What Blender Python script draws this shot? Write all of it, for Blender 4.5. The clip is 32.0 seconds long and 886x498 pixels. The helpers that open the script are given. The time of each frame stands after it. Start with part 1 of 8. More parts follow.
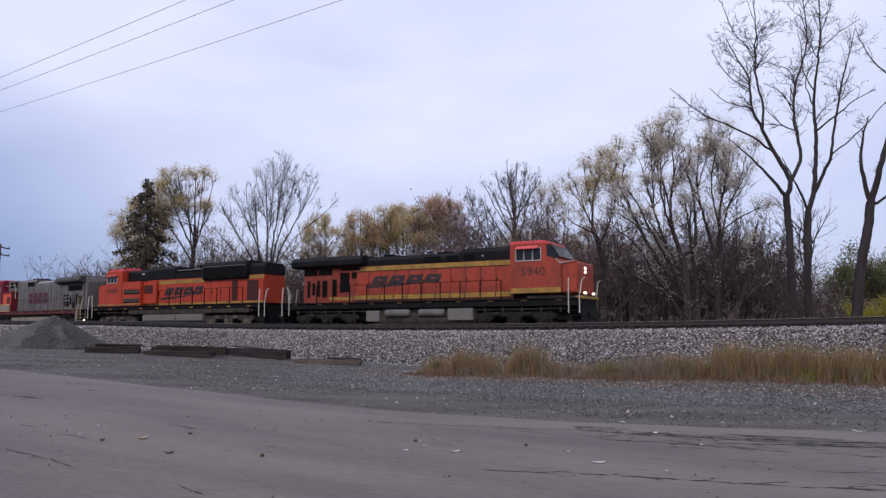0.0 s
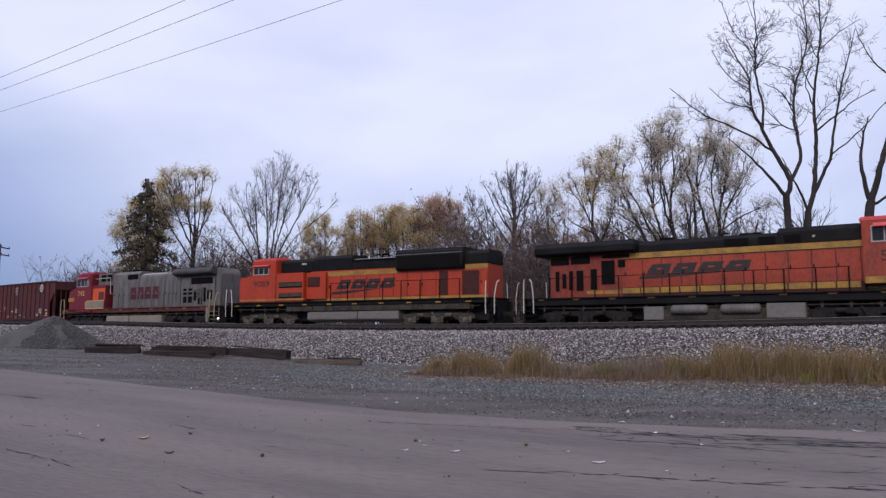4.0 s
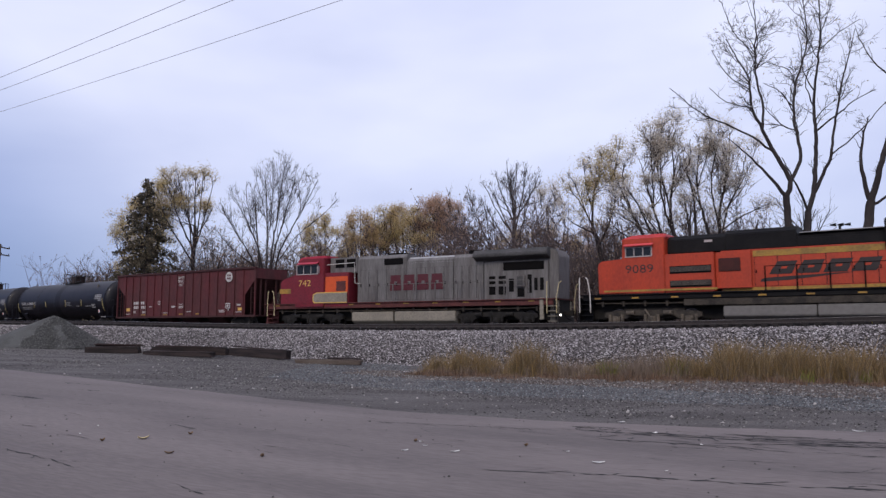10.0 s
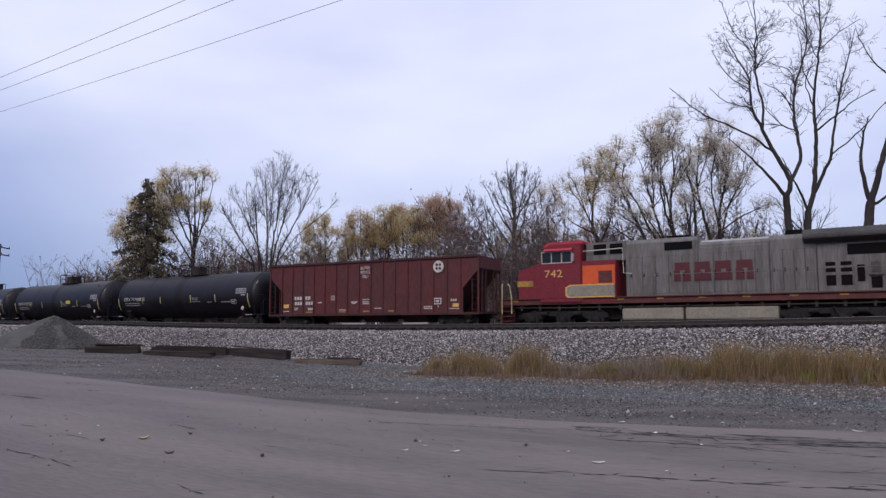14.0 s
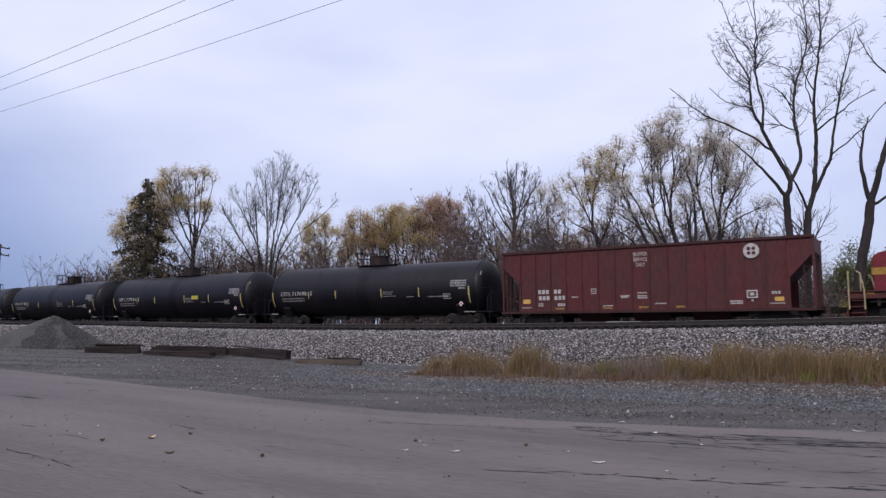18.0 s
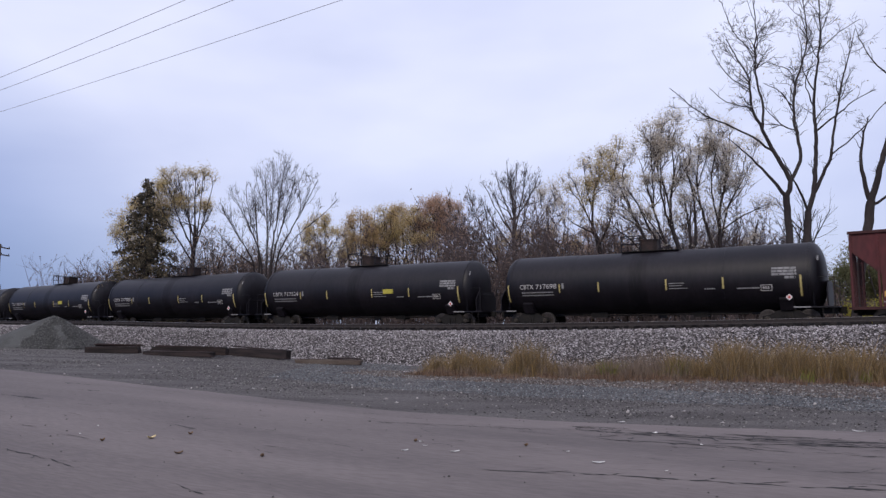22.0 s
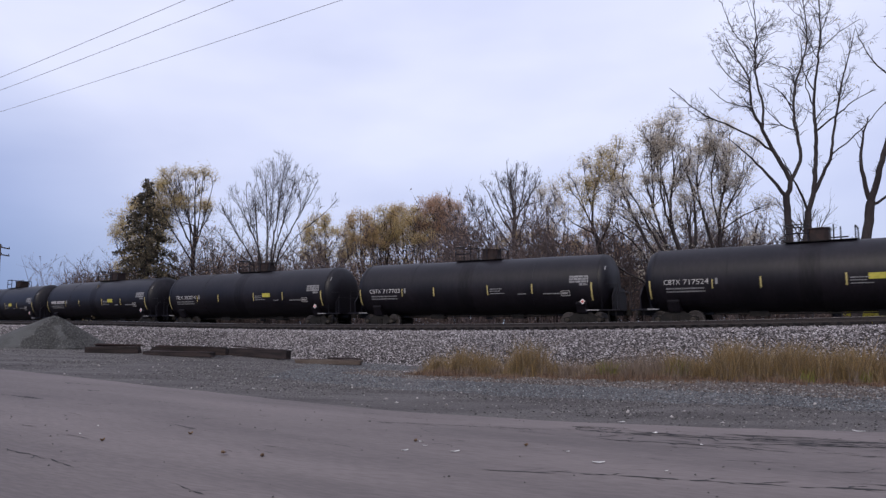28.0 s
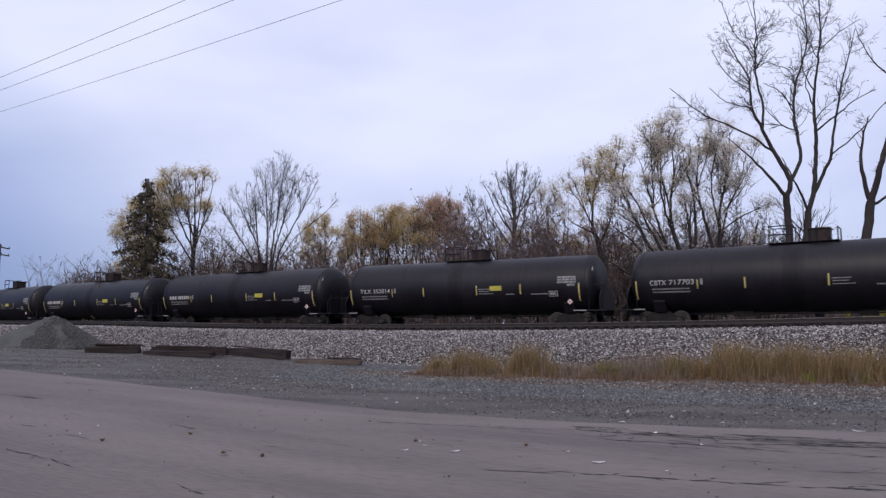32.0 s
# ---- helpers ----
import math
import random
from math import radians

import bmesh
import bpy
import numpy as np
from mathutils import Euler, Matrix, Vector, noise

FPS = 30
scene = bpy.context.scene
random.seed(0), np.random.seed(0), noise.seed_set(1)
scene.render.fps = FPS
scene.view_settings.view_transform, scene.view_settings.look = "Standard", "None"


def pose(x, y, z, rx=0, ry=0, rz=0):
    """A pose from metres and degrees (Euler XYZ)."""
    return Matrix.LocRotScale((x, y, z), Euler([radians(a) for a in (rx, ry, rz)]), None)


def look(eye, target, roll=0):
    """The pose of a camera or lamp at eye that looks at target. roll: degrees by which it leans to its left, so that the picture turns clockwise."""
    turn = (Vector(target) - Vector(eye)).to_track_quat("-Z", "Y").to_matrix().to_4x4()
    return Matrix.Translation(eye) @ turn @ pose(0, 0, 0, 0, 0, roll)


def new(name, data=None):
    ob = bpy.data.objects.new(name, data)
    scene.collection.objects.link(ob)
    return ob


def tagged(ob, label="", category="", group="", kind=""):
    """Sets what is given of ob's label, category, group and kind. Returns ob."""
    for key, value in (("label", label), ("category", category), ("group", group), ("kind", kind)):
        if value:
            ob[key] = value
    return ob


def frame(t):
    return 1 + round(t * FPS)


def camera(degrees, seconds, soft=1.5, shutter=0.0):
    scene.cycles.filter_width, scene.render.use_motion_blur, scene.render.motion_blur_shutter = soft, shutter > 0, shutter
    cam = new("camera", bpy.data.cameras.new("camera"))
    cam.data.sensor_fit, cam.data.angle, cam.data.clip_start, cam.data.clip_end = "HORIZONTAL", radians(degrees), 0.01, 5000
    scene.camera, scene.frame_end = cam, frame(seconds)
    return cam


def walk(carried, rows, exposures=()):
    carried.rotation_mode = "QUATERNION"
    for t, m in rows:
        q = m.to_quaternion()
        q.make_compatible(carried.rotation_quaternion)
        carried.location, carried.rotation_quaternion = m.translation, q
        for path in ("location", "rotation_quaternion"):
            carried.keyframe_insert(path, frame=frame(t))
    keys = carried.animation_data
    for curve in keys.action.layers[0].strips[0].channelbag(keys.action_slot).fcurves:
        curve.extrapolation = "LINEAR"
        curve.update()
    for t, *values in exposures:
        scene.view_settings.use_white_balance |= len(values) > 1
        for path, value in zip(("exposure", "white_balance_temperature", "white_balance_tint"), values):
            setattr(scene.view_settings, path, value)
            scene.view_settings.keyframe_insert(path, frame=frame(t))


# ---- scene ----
# ---------------- camera ----------------
EYE_Z = 1.78
FOV = 2 * math.degrees(math.atan(784 / 1300))
cam = camera(FOV, 32.0, soft=1.35, shutter=0.35)
LOOK = look((0, 0, EYE_Z), (0, 10, EYE_Z + 10 * math.tan(radians(6.2))))
walk(cam, [(0.0, LOOK), (32.0, LOOK)], exposures=[(0.0, 0.0), (32.0, 0.0)])

# ---------------- world and light ----------------
SUN_EL, SUN_AZ = 38, 205  # degrees; the sun stands high behind the viewer, veiled by cloud
world = bpy.data.worlds.new("overcast_sky")
scene.world = world
world.use_nodes = True
wn, wl = world.node_tree.nodes, world.node_tree.links
wn.clear()
w_out, w_bg = wn.new("ShaderNodeOutputWorld"), wn.new("ShaderNodeBackground")
w_sky = wn.new("ShaderNodeTexSky")
w_sky.sky_type, w_sky.sun_disc = "NISHITA", False
w_sky.sun_elevation, w_sky.sun_rotation = radians(SUN_EL), radians(SUN_AZ)
w_dim = wn.new("ShaderNodeMixRGB")
w_dim.blend_type, w_dim.inputs[0].default_value, w_dim.inputs[2].default_value = "MULTIPLY", 1.0, (0.1, 0.1, 0.1, 1)
w_co = wn.new("ShaderNodeTexCoord")
w_sep = wn.new("ShaderNodeSeparateXYZ")
w_map = wn.new("ShaderNodeMapping")
w_map.inputs["Scale"].default_value = (1.3, 1.3, 3.6)
w_noise = wn.new("ShaderNodeTexNoise")
w_noise.inputs["Scale"].default_value, w_noise.inputs["Detail"].default_value = 1.9, 4.0
w_noise.inputs["Roughness"].default_value = 0.45
w_el = wn.new("ShaderNodeValToRGB")  # cloud colour by height above the horizon
er = w_el.color_ramp
er.elements[0].position, er.elements[0].color = 0.0, (0.50, 0.57, 0.795, 1)
er.elements[1].position, er.elements[1].color = 0.5, (0.83, 0.865, 1.12, 1)
e = er.elements.new(0.16)
e.color = (0.71, 0.755, 1.02, 1)
e = er.elements.new(0.30)
e.color = (0.82, 0.855, 1.10, 1)
w_cl = wn.new("ShaderNodeValToRGB")  # uneven cloud cover
w_cl.color_ramp.elements[0].position, w_cl.color_ramp.elements[0].color = 0.34, (0.86, 0.88, 0.93, 1)
w_cl.color_ramp.elements[1].position, w_cl.color_ramp.elements[1].color = 0.64, (1.09, 1.085, 1.06, 1)
w_west = wn.new("ShaderNodeMapRange")  # darker cloud bank to the west
w_west.inputs[1].default_value, w_west.inputs[2].default_value = -0.46, -0.10
w_low = wn.new("ShaderNodeMath")
w_low.operation, w_low.inputs[1].default_value = "MULTIPLY_ADD", 1.15
w_bank = wn.new("ShaderNodeMixRGB")
w_bank.inputs[1].default_value, w_bank.inputs[2].default_value = (0.42, 0.52, 0.70, 1), (1, 1, 1, 1)
w_m1, w_m2, w_mix = wn.new("ShaderNodeMixRGB"), wn.new("ShaderNodeMixRGB"), wn.new("ShaderNodeMixRGB")
w_m1.blend_type = w_m2.blend_type = "MULTIPLY"
w_m1.inputs[0].default_value = w_m2.inputs[0].default_value = 1.0
w_mix.inputs[0].default_value = 0.88
wl.new(w_sky.outputs[0], w_dim.inputs[1])
wl.new(w_co.outputs["Generated"], w_sep.inputs[0])
wl.new(w_co.outputs["Generated"], w_map.inputs[0])
wl.new(w_map.outputs[0], w_noise.inputs["Vector"])
wl.new(w_sep.outputs[2], w_el.inputs[0])
wl.new(w_sep.outputs[2], w_low.inputs[0])
wl.new(w_sep.outputs[0], w_low.inputs[2])
wl.new(w_low.outputs[0], w_west.inputs[0])
wl.new(w_west.outputs[0], w_bank.inputs[0])
wl.new(w_noise.outputs[0], w_cl.inputs[0])
wl.new(w_el.outputs[0], w_m1.inputs[1])
wl.new(w_cl.outputs[0], w_m1.inputs[2])
wl.new(w_m1.outputs[0], w_m2.inputs[1])
wl.new(w_bank.outputs[0], w_m2.inputs[2])
wl.new(w_dim.outputs[0], w_mix.inputs[1])
wl.new(w_m2.outputs[0], w_mix.inputs[2])
wl.new(w_mix.outputs[0], w_bg.inputs[0])
w_bg.inputs[1].default_value = 1.0
wl.new(w_bg.outputs[0], w_out.inputs[0])

sun = new("sun", bpy.data.lights.new("sun", "SUN"))
sun.data.energy, sun.data.angle, sun.data.color = 1.5, radians(25), (1.0, 0.89, 0.77)
sun_dir = Vector((math.sin(radians(SUN_AZ)) * math.cos(radians(SUN_EL)), math.cos(radians(SUN_AZ)) * math.cos(radians(SUN_EL)), math.sin(radians(SUN_EL))))
sun.matrix_world = look(sun_dir * 60, (0, 0, 0))


# ---------------- materials ----------------
def mat(name, col, rough=0.6, metal=0.0, var=0.25, scale=3.0, fine=40.0, bump=0.1, col2=None, stretch=(1, 1, 1), blotch=(0.42, 0.62), rnd=0.0, island=0.0, spec=0.4, turn=0, grain=None):
    """Painted or natural surface: broad stains of col2, fine grain, light relief."""
    m = bpy.data.materials.new(name)
    m.use_nodes = True
    n, l = m.node_tree.nodes, m.node_tree.links
    b = n["Principled BSDF"]
    b.inputs["Roughness"].default_value, b.inputs["Metallic"].default_value = rough, metal
    b.inputs["Specular IOR Level"].default_value = spec
    co, mp = n.new("ShaderNodeTexCoord"), n.new("ShaderNodeMapping")
    mp.inputs["Scale"].default_value = stretch
    if turn:  # streaks run along this heading
        mp.vector_type = "TEXTURE"
        mp.inputs["Scale"].default_value, mp.inputs["Rotation"].default_value = [1 / c for c in stretch], (0, 0, radians(turn))
    l.new(co.outputs["Object"], mp.inputs[0])
    big, small = n.new("ShaderNodeTexNoise"), n.new("ShaderNodeTexNoise")
    big.inputs["Scale"].default_value, big.inputs["Detail"].default_value = scale, 6
    small.inputs["Scale"].default_value, small.inputs["Detail"].default_value = fine, 3
    l.new(mp.outputs[0], big.inputs["Vector"])
    l.new(mp.outputs[0], small.inputs["Vector"])
    r1 = n.new("ShaderNodeMapRange")
    r1.inputs[1].default_value, r1.inputs[2].default_value = blotch
    l.new(big.outputs[0], r1.inputs[0])
    mix = n.new("ShaderNodeMixRGB")
    mix.inputs[1].default_value = (*col, 1)
    mix.inputs[2].default_value = (*(col2 or [c * 0.55 for c in col]), 1)
    am = n.new("ShaderNodeMath")
    am.operation, am.inputs[1].default_value = "MULTIPLY", min(1.0, var * 2)
    l.new(r1.outputs[0], am.inputs[0])
    l.new(am.outputs[0], mix.inputs[0])
    gr = n.new("ShaderNodeMapRange")
    gr.inputs[1].default_value, gr.inputs[2].default_value = 0.3, 0.7
    gr.inputs[3].default_value, gr.inputs[4].default_value = 1 - (grain or var) * 0.8, 1 + (grain or var) * 0.6
    l.new(small.outputs[0], gr.inputs[0])
    mul = n.new("ShaderNodeMixRGB")
    mul.blend_type, mul.inputs[0].default_value = "MULTIPLY", 1.0
    l.new(mix.outputs[0], mul.inputs[1])
    l.new(gr.outputs[0], mul.inputs[2])
    last = mul.outputs[0]
    for on, node, sock in ((rnd, "ShaderNodeObjectInfo", "Random"), (island, "ShaderNodeNewGeometry", "Random Per Island")):
        if on:
            o, rr, mm = n.new(node), n.new("ShaderNodeMapRange"), n.new("ShaderNodeMixRGB")
            rr.inputs[3].default_value, rr.inputs[4].default_value = 1 - on, 1 + on
            mm.blend_type, mm.inputs[0].default_value = "MULTIPLY", 1.0
            l.new(o.outputs[sock], rr.inputs[0])
            l.new(last, mm.inputs[1])
            l.new(rr.outputs[0], mm.inputs[2])
            last = mm.outputs[0]
    l.new(last, b.inputs["Base Color"])
    if bump:
        bp = n.new("ShaderNodeBump")
        bp.inputs["Strength"].default_value, bp.inputs["Distance"].default_value = bump, 0.02
        l.new(small.outputs[0], bp.inputs["Height"])
        l.new(bp.outputs[0], b.inputs["Normal"])
    return m


def ramp_mat(name, cols, rough=0.9, source="Random Per Island", thin=0.0):
    """Many small pieces, each with its own colour out of a range."""
    m = bpy.data.materials.new(name)
    m.use_nodes = True
    n, l = m.node_tree.nodes, m.node_tree.links
    b = n["Principled BSDF"]
    b.inputs["Roughness"].default_value = rough
    b.inputs["Specular IOR Level"].default_value = 0.25
    g, r = n.new("ShaderNodeNewGeometry"), n.new("ShaderNodeValToRGB")
    l.new(g.outputs[source], r.inputs[0])
    el = r.color_ramp.elements
    while len(el) < len(cols):
        el.new(0.5)
    for i, c in enumerate(cols):
        el[i].position, el[i].color = i / (len(cols) - 1), (*c, 1)
    l.new(r.outputs[0], b.inputs["Base Color"])
    if thin:  # light shines through leaf blades
        tr, mx = n.new("ShaderNodeBsdfTranslucent"), n.new("ShaderNodeMixShader")
        l.new(r.outputs[0], tr.inputs[0])
        mx.inputs[0].default_value = thin
        l.new(b.outputs[0], mx.inputs[1])
        l.new(tr.outputs[0], mx.inputs[2])
        l.new(mx.outputs[0], n["Material Output"].inputs[0])
    return m


def lamp_mat(name, col, power):
    m = bpy.data.materials.new(name)
    m.use_nodes = True
    b = m.node_tree.nodes["Principled BSDF"]
    b.inputs["Base Color"].default_value = (*col, 1)
    b.inputs["Emission Color"].default_value = (*col, 1)
    b.inputs["Emission Strength"].default_value = power
    return m


ORANGE = mat("orange_loco_paint", (0.40, 0.042, 0.0135), 0.5, var=0.24, scale=0.9, fine=11, col2=(0.28, 0.034, 0.016), stretch=(1.2, 1, 0.5), bump=0.03)
ORANGE_LEAD = mat("road_grimed_orange_paint", (0.33, 0.043, 0.020), 0.55, var=0.32, scale=1.0, fine=11, col2=(0.18, 0.034, 0.021), stretch=(1.4, 1, 0.4), bump=0.03)
ORANGE_DUSTY = mat("soot_stained_orange_paint", (0.25, 0.038, 0.023), 0.7, var=0.35, scale=1.0, fine=8, col2=(0.13, 0.032, 0.024), stretch=(1, 1, 0.4), bump=0.03)
RED_ROOF = mat("faded_red_cab_roof", (0.62, 0.075, 0.08), 0.5, var=0.15, scale=2, fine=12)
BLACK = mat("black_hood_paint", (0.0065, 0.006, 0.007), 0.6, var=0.3, scale=1.0, fine=10, col2=(0.014, 0.0128, 0.013), bump=0.04, spec=0.14)
YELLOW = mat("dirty_yellow_stripe", (0.36, 0.20, 0.035), 0.6, var=0.3, scale=1.5, fine=10, col2=(0.13, 0.085, 0.035), bump=0.03)
YELLOW_MARK = mat("yellow_reflective_tape", (0.50, 0.41, 0.16), 0.5, var=0.25, scale=4, bump=0.0)
WARBONNET = mat("faded_red_cab_paint", (0.160, 0.010, 0.020), 0.55, var=0.32, scale=1.3, fine=9, col2=(0.145, 0.014, 0.024), bump=0.03)
SILVER = mat("weathered_silver_grey_paint", (0.140, 0.131, 0.129), 0.65, var=0.34, scale=1.2, fine=7, col2=(0.080, 0.070, 0.066), stretch=(2.2, 1, 0.25), bump=0.04)
SILVER_LIGHT = mat("pale_silver_hatch_paint", (0.34, 0.34, 0.35), 0.5, var=0.2, scale=1.2, fine=8, col2=(0.26, 0.25, 0.25), bump=0.03)
ROOF_CRIMSON = mat("pinkish_faded_crimson_roof", (0.40, 0.030, 0.058), 0.5, var=0.2, scale=2, fine=12)
DARK_GREY = mat("sooty_grey_radiator_paint", (0.058, 0.055, 0.055), 0.7, var=0.3, scale=1.2, fine=8, bump=0.05)
CREAM = mat("dusty_cream_tank_paint", (0.24, 0.212, 0.17), 0.6, var=0.25, scale=1.2, fine=9, col2=(0.18, 0.16, 0.13), bump=0.03)
GREY_TANK = mat("dusty_grey_tank_paint", (0.15, 0.14, 0.132), 0.6, var=0.18, scale=1.0, fine=5, col2=(0.13, 0.12, 0.11), bump=0.03)
ORANGE_PANEL = mat("bright_orange_panel", (0.60, 0.085, 0.018), 0.5, var=0.12, bump=0.02)
SILL_RED = mat("grimy_red_sill", (0.10, 0.026, 0.024), 0.7, var=0.3, scale=2, fine=10)
# truck grime, with the shade under the car bodies put into its colour
SHADED_GRIME = mat("shade_darkened_truck_grime", (0.008, 0.0068, 0.0065), 0.85, var=0.4, scale=2.5, fine=14, col2=(0.017, 0.014, 0.012), bump=0.1)
GRIME_LIGHT = mat("dusty_truck_casting", (0.052, 0.042, 0.033), 0.85, var=0.45, scale=2.5, fine=14, col2=(0.02, 0.017, 0.015), bump=0.1)
TRUCK_DUST = mat("tan_dusty_truck_casting", (0.13, 0.105, 0.08), 0.85, var=0.4, scale=2.5, fine=14, col2=(0.05, 0.042, 0.035), bump=0.1)
DARK = mat("black_opening", (0.0055, 0.0048, 0.005), 0.8, var=0.2, spec=0.1)
GRILLE = mat("grey_brown_louvre", (0.085, 0.068, 0.058), 0.7, var=0.3, fine=30)
LOUVRE = mat("dark_red_brown_grille", (0.055, 0.012, 0.010), 0.8, var=0.3, fine=30)
STEEL = mat("worn_steel", (0.16, 0.145, 0.135), 0.55, 0.5, var=0.25, scale=3, fine=30)
RAIL_TOP = mat("polished_rail_head", (0.34, 0.32, 0.31), 0.35, 0.9, var=0.2)
RAIL = mat("rusty_brown_rail", (0.038, 0.030, 0.029), 0.75, 0.2, var=0.35, scale=2, fine=20, col2=(0.035, 0.03, 0.03))
WHITE_RAIL = mat("grubby_white_handrail", (0.62, 0.58, 0.54), 0.5, var=0.2)
CREAM_RAIL = mat("grubby_yellow_handrail", (0.50, 0.42, 0.24), 0.5, var=0.25)
GLASS = mat("dark_cab_glass", (0.015, 0.016, 0.018), 0.12, var=0.1, bump=0.0, spec=0.35)
# pale gasket, brightened to stand in for sky seen through the cab
PALE_FRAME = mat("sky_brightened_pale_gasket", (0.40, 0.35, 0.34), 0.5, var=0.15)
LETTER_BLACK = mat("black_lettering", (0.03, 0.02, 0.02), 0.6, var=0.2)
LETTER_RED = mat("faded_red_lettering", (0.078, 0.008, 0.015), 0.6, var=0.25, scale=3, col2=(0.07, 0.02, 0.024))
LETTER_YELLOW = mat("faded_yellow_lettering", (0.62, 0.38, 0.10), 0.6, var=0.15)
LETTER_WHITE = mat("chalky_white_lettering", (0.50, 0.48, 0.47), 0.7, var=0.2, fine=20)
LETTER_GREY = mat("rubbed_grey_lettering", (0.26, 0.255, 0.26), 0.7, var=0.3, fine=20)
PLACARD = mat("white_placard", (0.72, 0.66, 0.66), 0.6, var=0.15)
PLACARD_RED = mat("red_placard_print", (0.50, 0.08, 0.06), 0.6)
OXIDE = mat("oxide_red_hopper_paint", (0.088, 0.0165, 0.019), 0.7, var=0.3, scale=0.8, fine=7, col2=(0.062, 0.022, 0.022), stretch=(1, 1, 0.35), bump=0.05)
OXIDE_DARK = mat("dark_red_hopper_end", (0.055, 0.017, 0.017), 0.75, var=0.3, scale=1.2, fine=9, bump=0.05)
TANK_BLACK = mat("satin_black_tank_paint", (0.0060, 0.0048, 0.0078), 0.48, var=0.45, scale=0.7, fine=6, col2=(0.0112, 0.0088, 0.0122), stretch=(1.4, 1, 0.3), bump=0.03, spec=0.32)
SHELL_BAND_DARK = mat("darker_shell_band", (0.0050, 0.0040, 0.0062), 0.52, var=0.5, scale=1.4, fine=6, col2=(0.0115, 0.0092, 0.012), stretch=(1.6, 1, 0.3), spec=0.26)
RUST_BLACK = mat("rusty_brown_black_fitting", (0.016, 0.0095, 0.009), 0.75, var=0.4, scale=3, fine=14, col2=(0.035, 0.018, 0.015))
HAZARD = mat("lime_yellow_warning_panel", (0.50, 0.44, 0.07), 0.55, var=0.3, scale=5)
WHEEL_RIM = mat("scuffed_wheel_tread", (0.14, 0.12, 0.11), 0.45, 0.6, var=0.3, scale=6)
LAMP = lamp_mat("lit_headlight", (1.0, 0.95, 0.85), 2.5)
LAMP_WARM = lamp_mat("lit_ditch_light", (1.0, 0.85, 0.55), 2.5)


# ---------------- mesh helpers ----------------
class Geo:
    """Vertices and faces of one mesh, gathered piece by piece."""

    def __init__(self):
        self.v, self.f = [], []

    def add(self, verts, faces):
        k = len(self.v)
        self.v += [tuple(p) for p in verts]
        self.f += [tuple(i + k for i in q) for q in faces]
        return self

    def box(self, x0, x1, y0, y1, z0, z1):
        x0, x1, y0, y1, z0, z1 = min(x0, x1), max(x0, x1), min(y0, y1), max(y0, y1), min(z0, z1), max(z0, z1)
        return self.add([(x0, y0, z0), (x1, y0, z0), (x1, y1, z0), (x0, y1, z0), (x0, y0, z1), (x1, y0, z1), (x1, y1, z1), (x0, y1, z1)],
                        [(0, 3, 2, 1), (4, 5, 6, 7), (0, 1, 5, 4), (1, 2, 6, 5), (2, 3, 7, 6), (3, 0, 4, 7)])

    def prism(self, pts, a0, a1, axis="y"):
        """Polygon pushed along an axis: pts are (x, z) for y, (y, z) for x, (x, y) for z."""
        n = len(pts)
        put = {"y": lambda p, a: (p[0], a, p[1]), "x": lambda p, a: (a, p[0], p[1]), "z": lambda p, a: (p[0], p[1], a)}[axis]
        return self.add([put(p, a0) for p in pts] + [put(p, a1) for p in pts],
                        [tuple(range(n)), tuple(range(2 * n - 1, n - 1, -1))] + [(i, i + n, (i + 1) % n + n, (i + 1) % n) for i in range(n)])

    def tube(self, pts, rs, sides=6, caps=True):
        pts = [Vector(p) for p in pts]
        if not isinstance(rs, (list, tuple)):
            rs = [rs] * len(pts)
        k, n = len(self.v), len(pts)
        up = None
        for i, p in enumerate(pts):
            t = (pts[min(i + 1, n - 1)] - pts[max(i - 1, 0)]).normalized()
            if up is None:
                up = t.orthogonal().normalized()
            up = (up - t * up.dot(t)).normalized()
            w = t.cross(up)
            for j in range(sides):
                a = 2 * math.pi * j / sides
                self.v.append(tuple(p + (up * math.cos(a) + w * math.sin(a)) * rs[i]))
        for i in range(n - 1):
            for j in range(sides):
                a, b = k + i * sides + j, k + i * sides + (j + 1) % sides
                self.f.append((a, b, b + sides, a + sides))
        if caps:
            self.f.append(tuple(k + j for j in range(sides))[::-1])
            self.f.append(tuple(k + (n - 1) * sides + j for j in range(sides)))
        return self

    def disc_x(self, prof, sides, cy, cz):
        """Turned form about an axis along x; prof: rows of (x, radius)."""
        k, n = len(self.v), len(prof)
        for x, r in prof:
            for j in range(sides):
                a = 2 * math.pi * j / sides
                self.v.append((x, cy + r * math.cos(a), cz + r * math.sin(a)))
        for i in range(n - 1):
            for j in range(sides):
                a, b = k + i * sides + j, k + i * sides + (j + 1) % sides
                self.f.append((a, a + sides, b + sides, b))
        self.f.append(tuple(k + j for j in range(sides)))
        self.f.append(tuple(k + (n - 1) * sides + j for j in range(sides))[::-1])
        return self

    def disc_y(self, prof, sides, cx, cz):
        k, n = len(self.v), len(prof)
        for y, r in prof:
            for j in range(sides):
                a = 2 * math.pi * j / sides
                self.v.append((cx + r * math.cos(a), y, cz + r * math.sin(a)))
        for i in range(n - 1):
            for j in range(sides):
                a, b = k + i * sides + j, k + i * sides + (j + 1) % sides
                self.f.append((a, b, b + sides, a + sides))
        self.f.append(tuple(k + j for j in range(sides)))
        self.f.append(tuple(k + (n - 1) * sides + j for j in range(sides))[::-1])
        return self

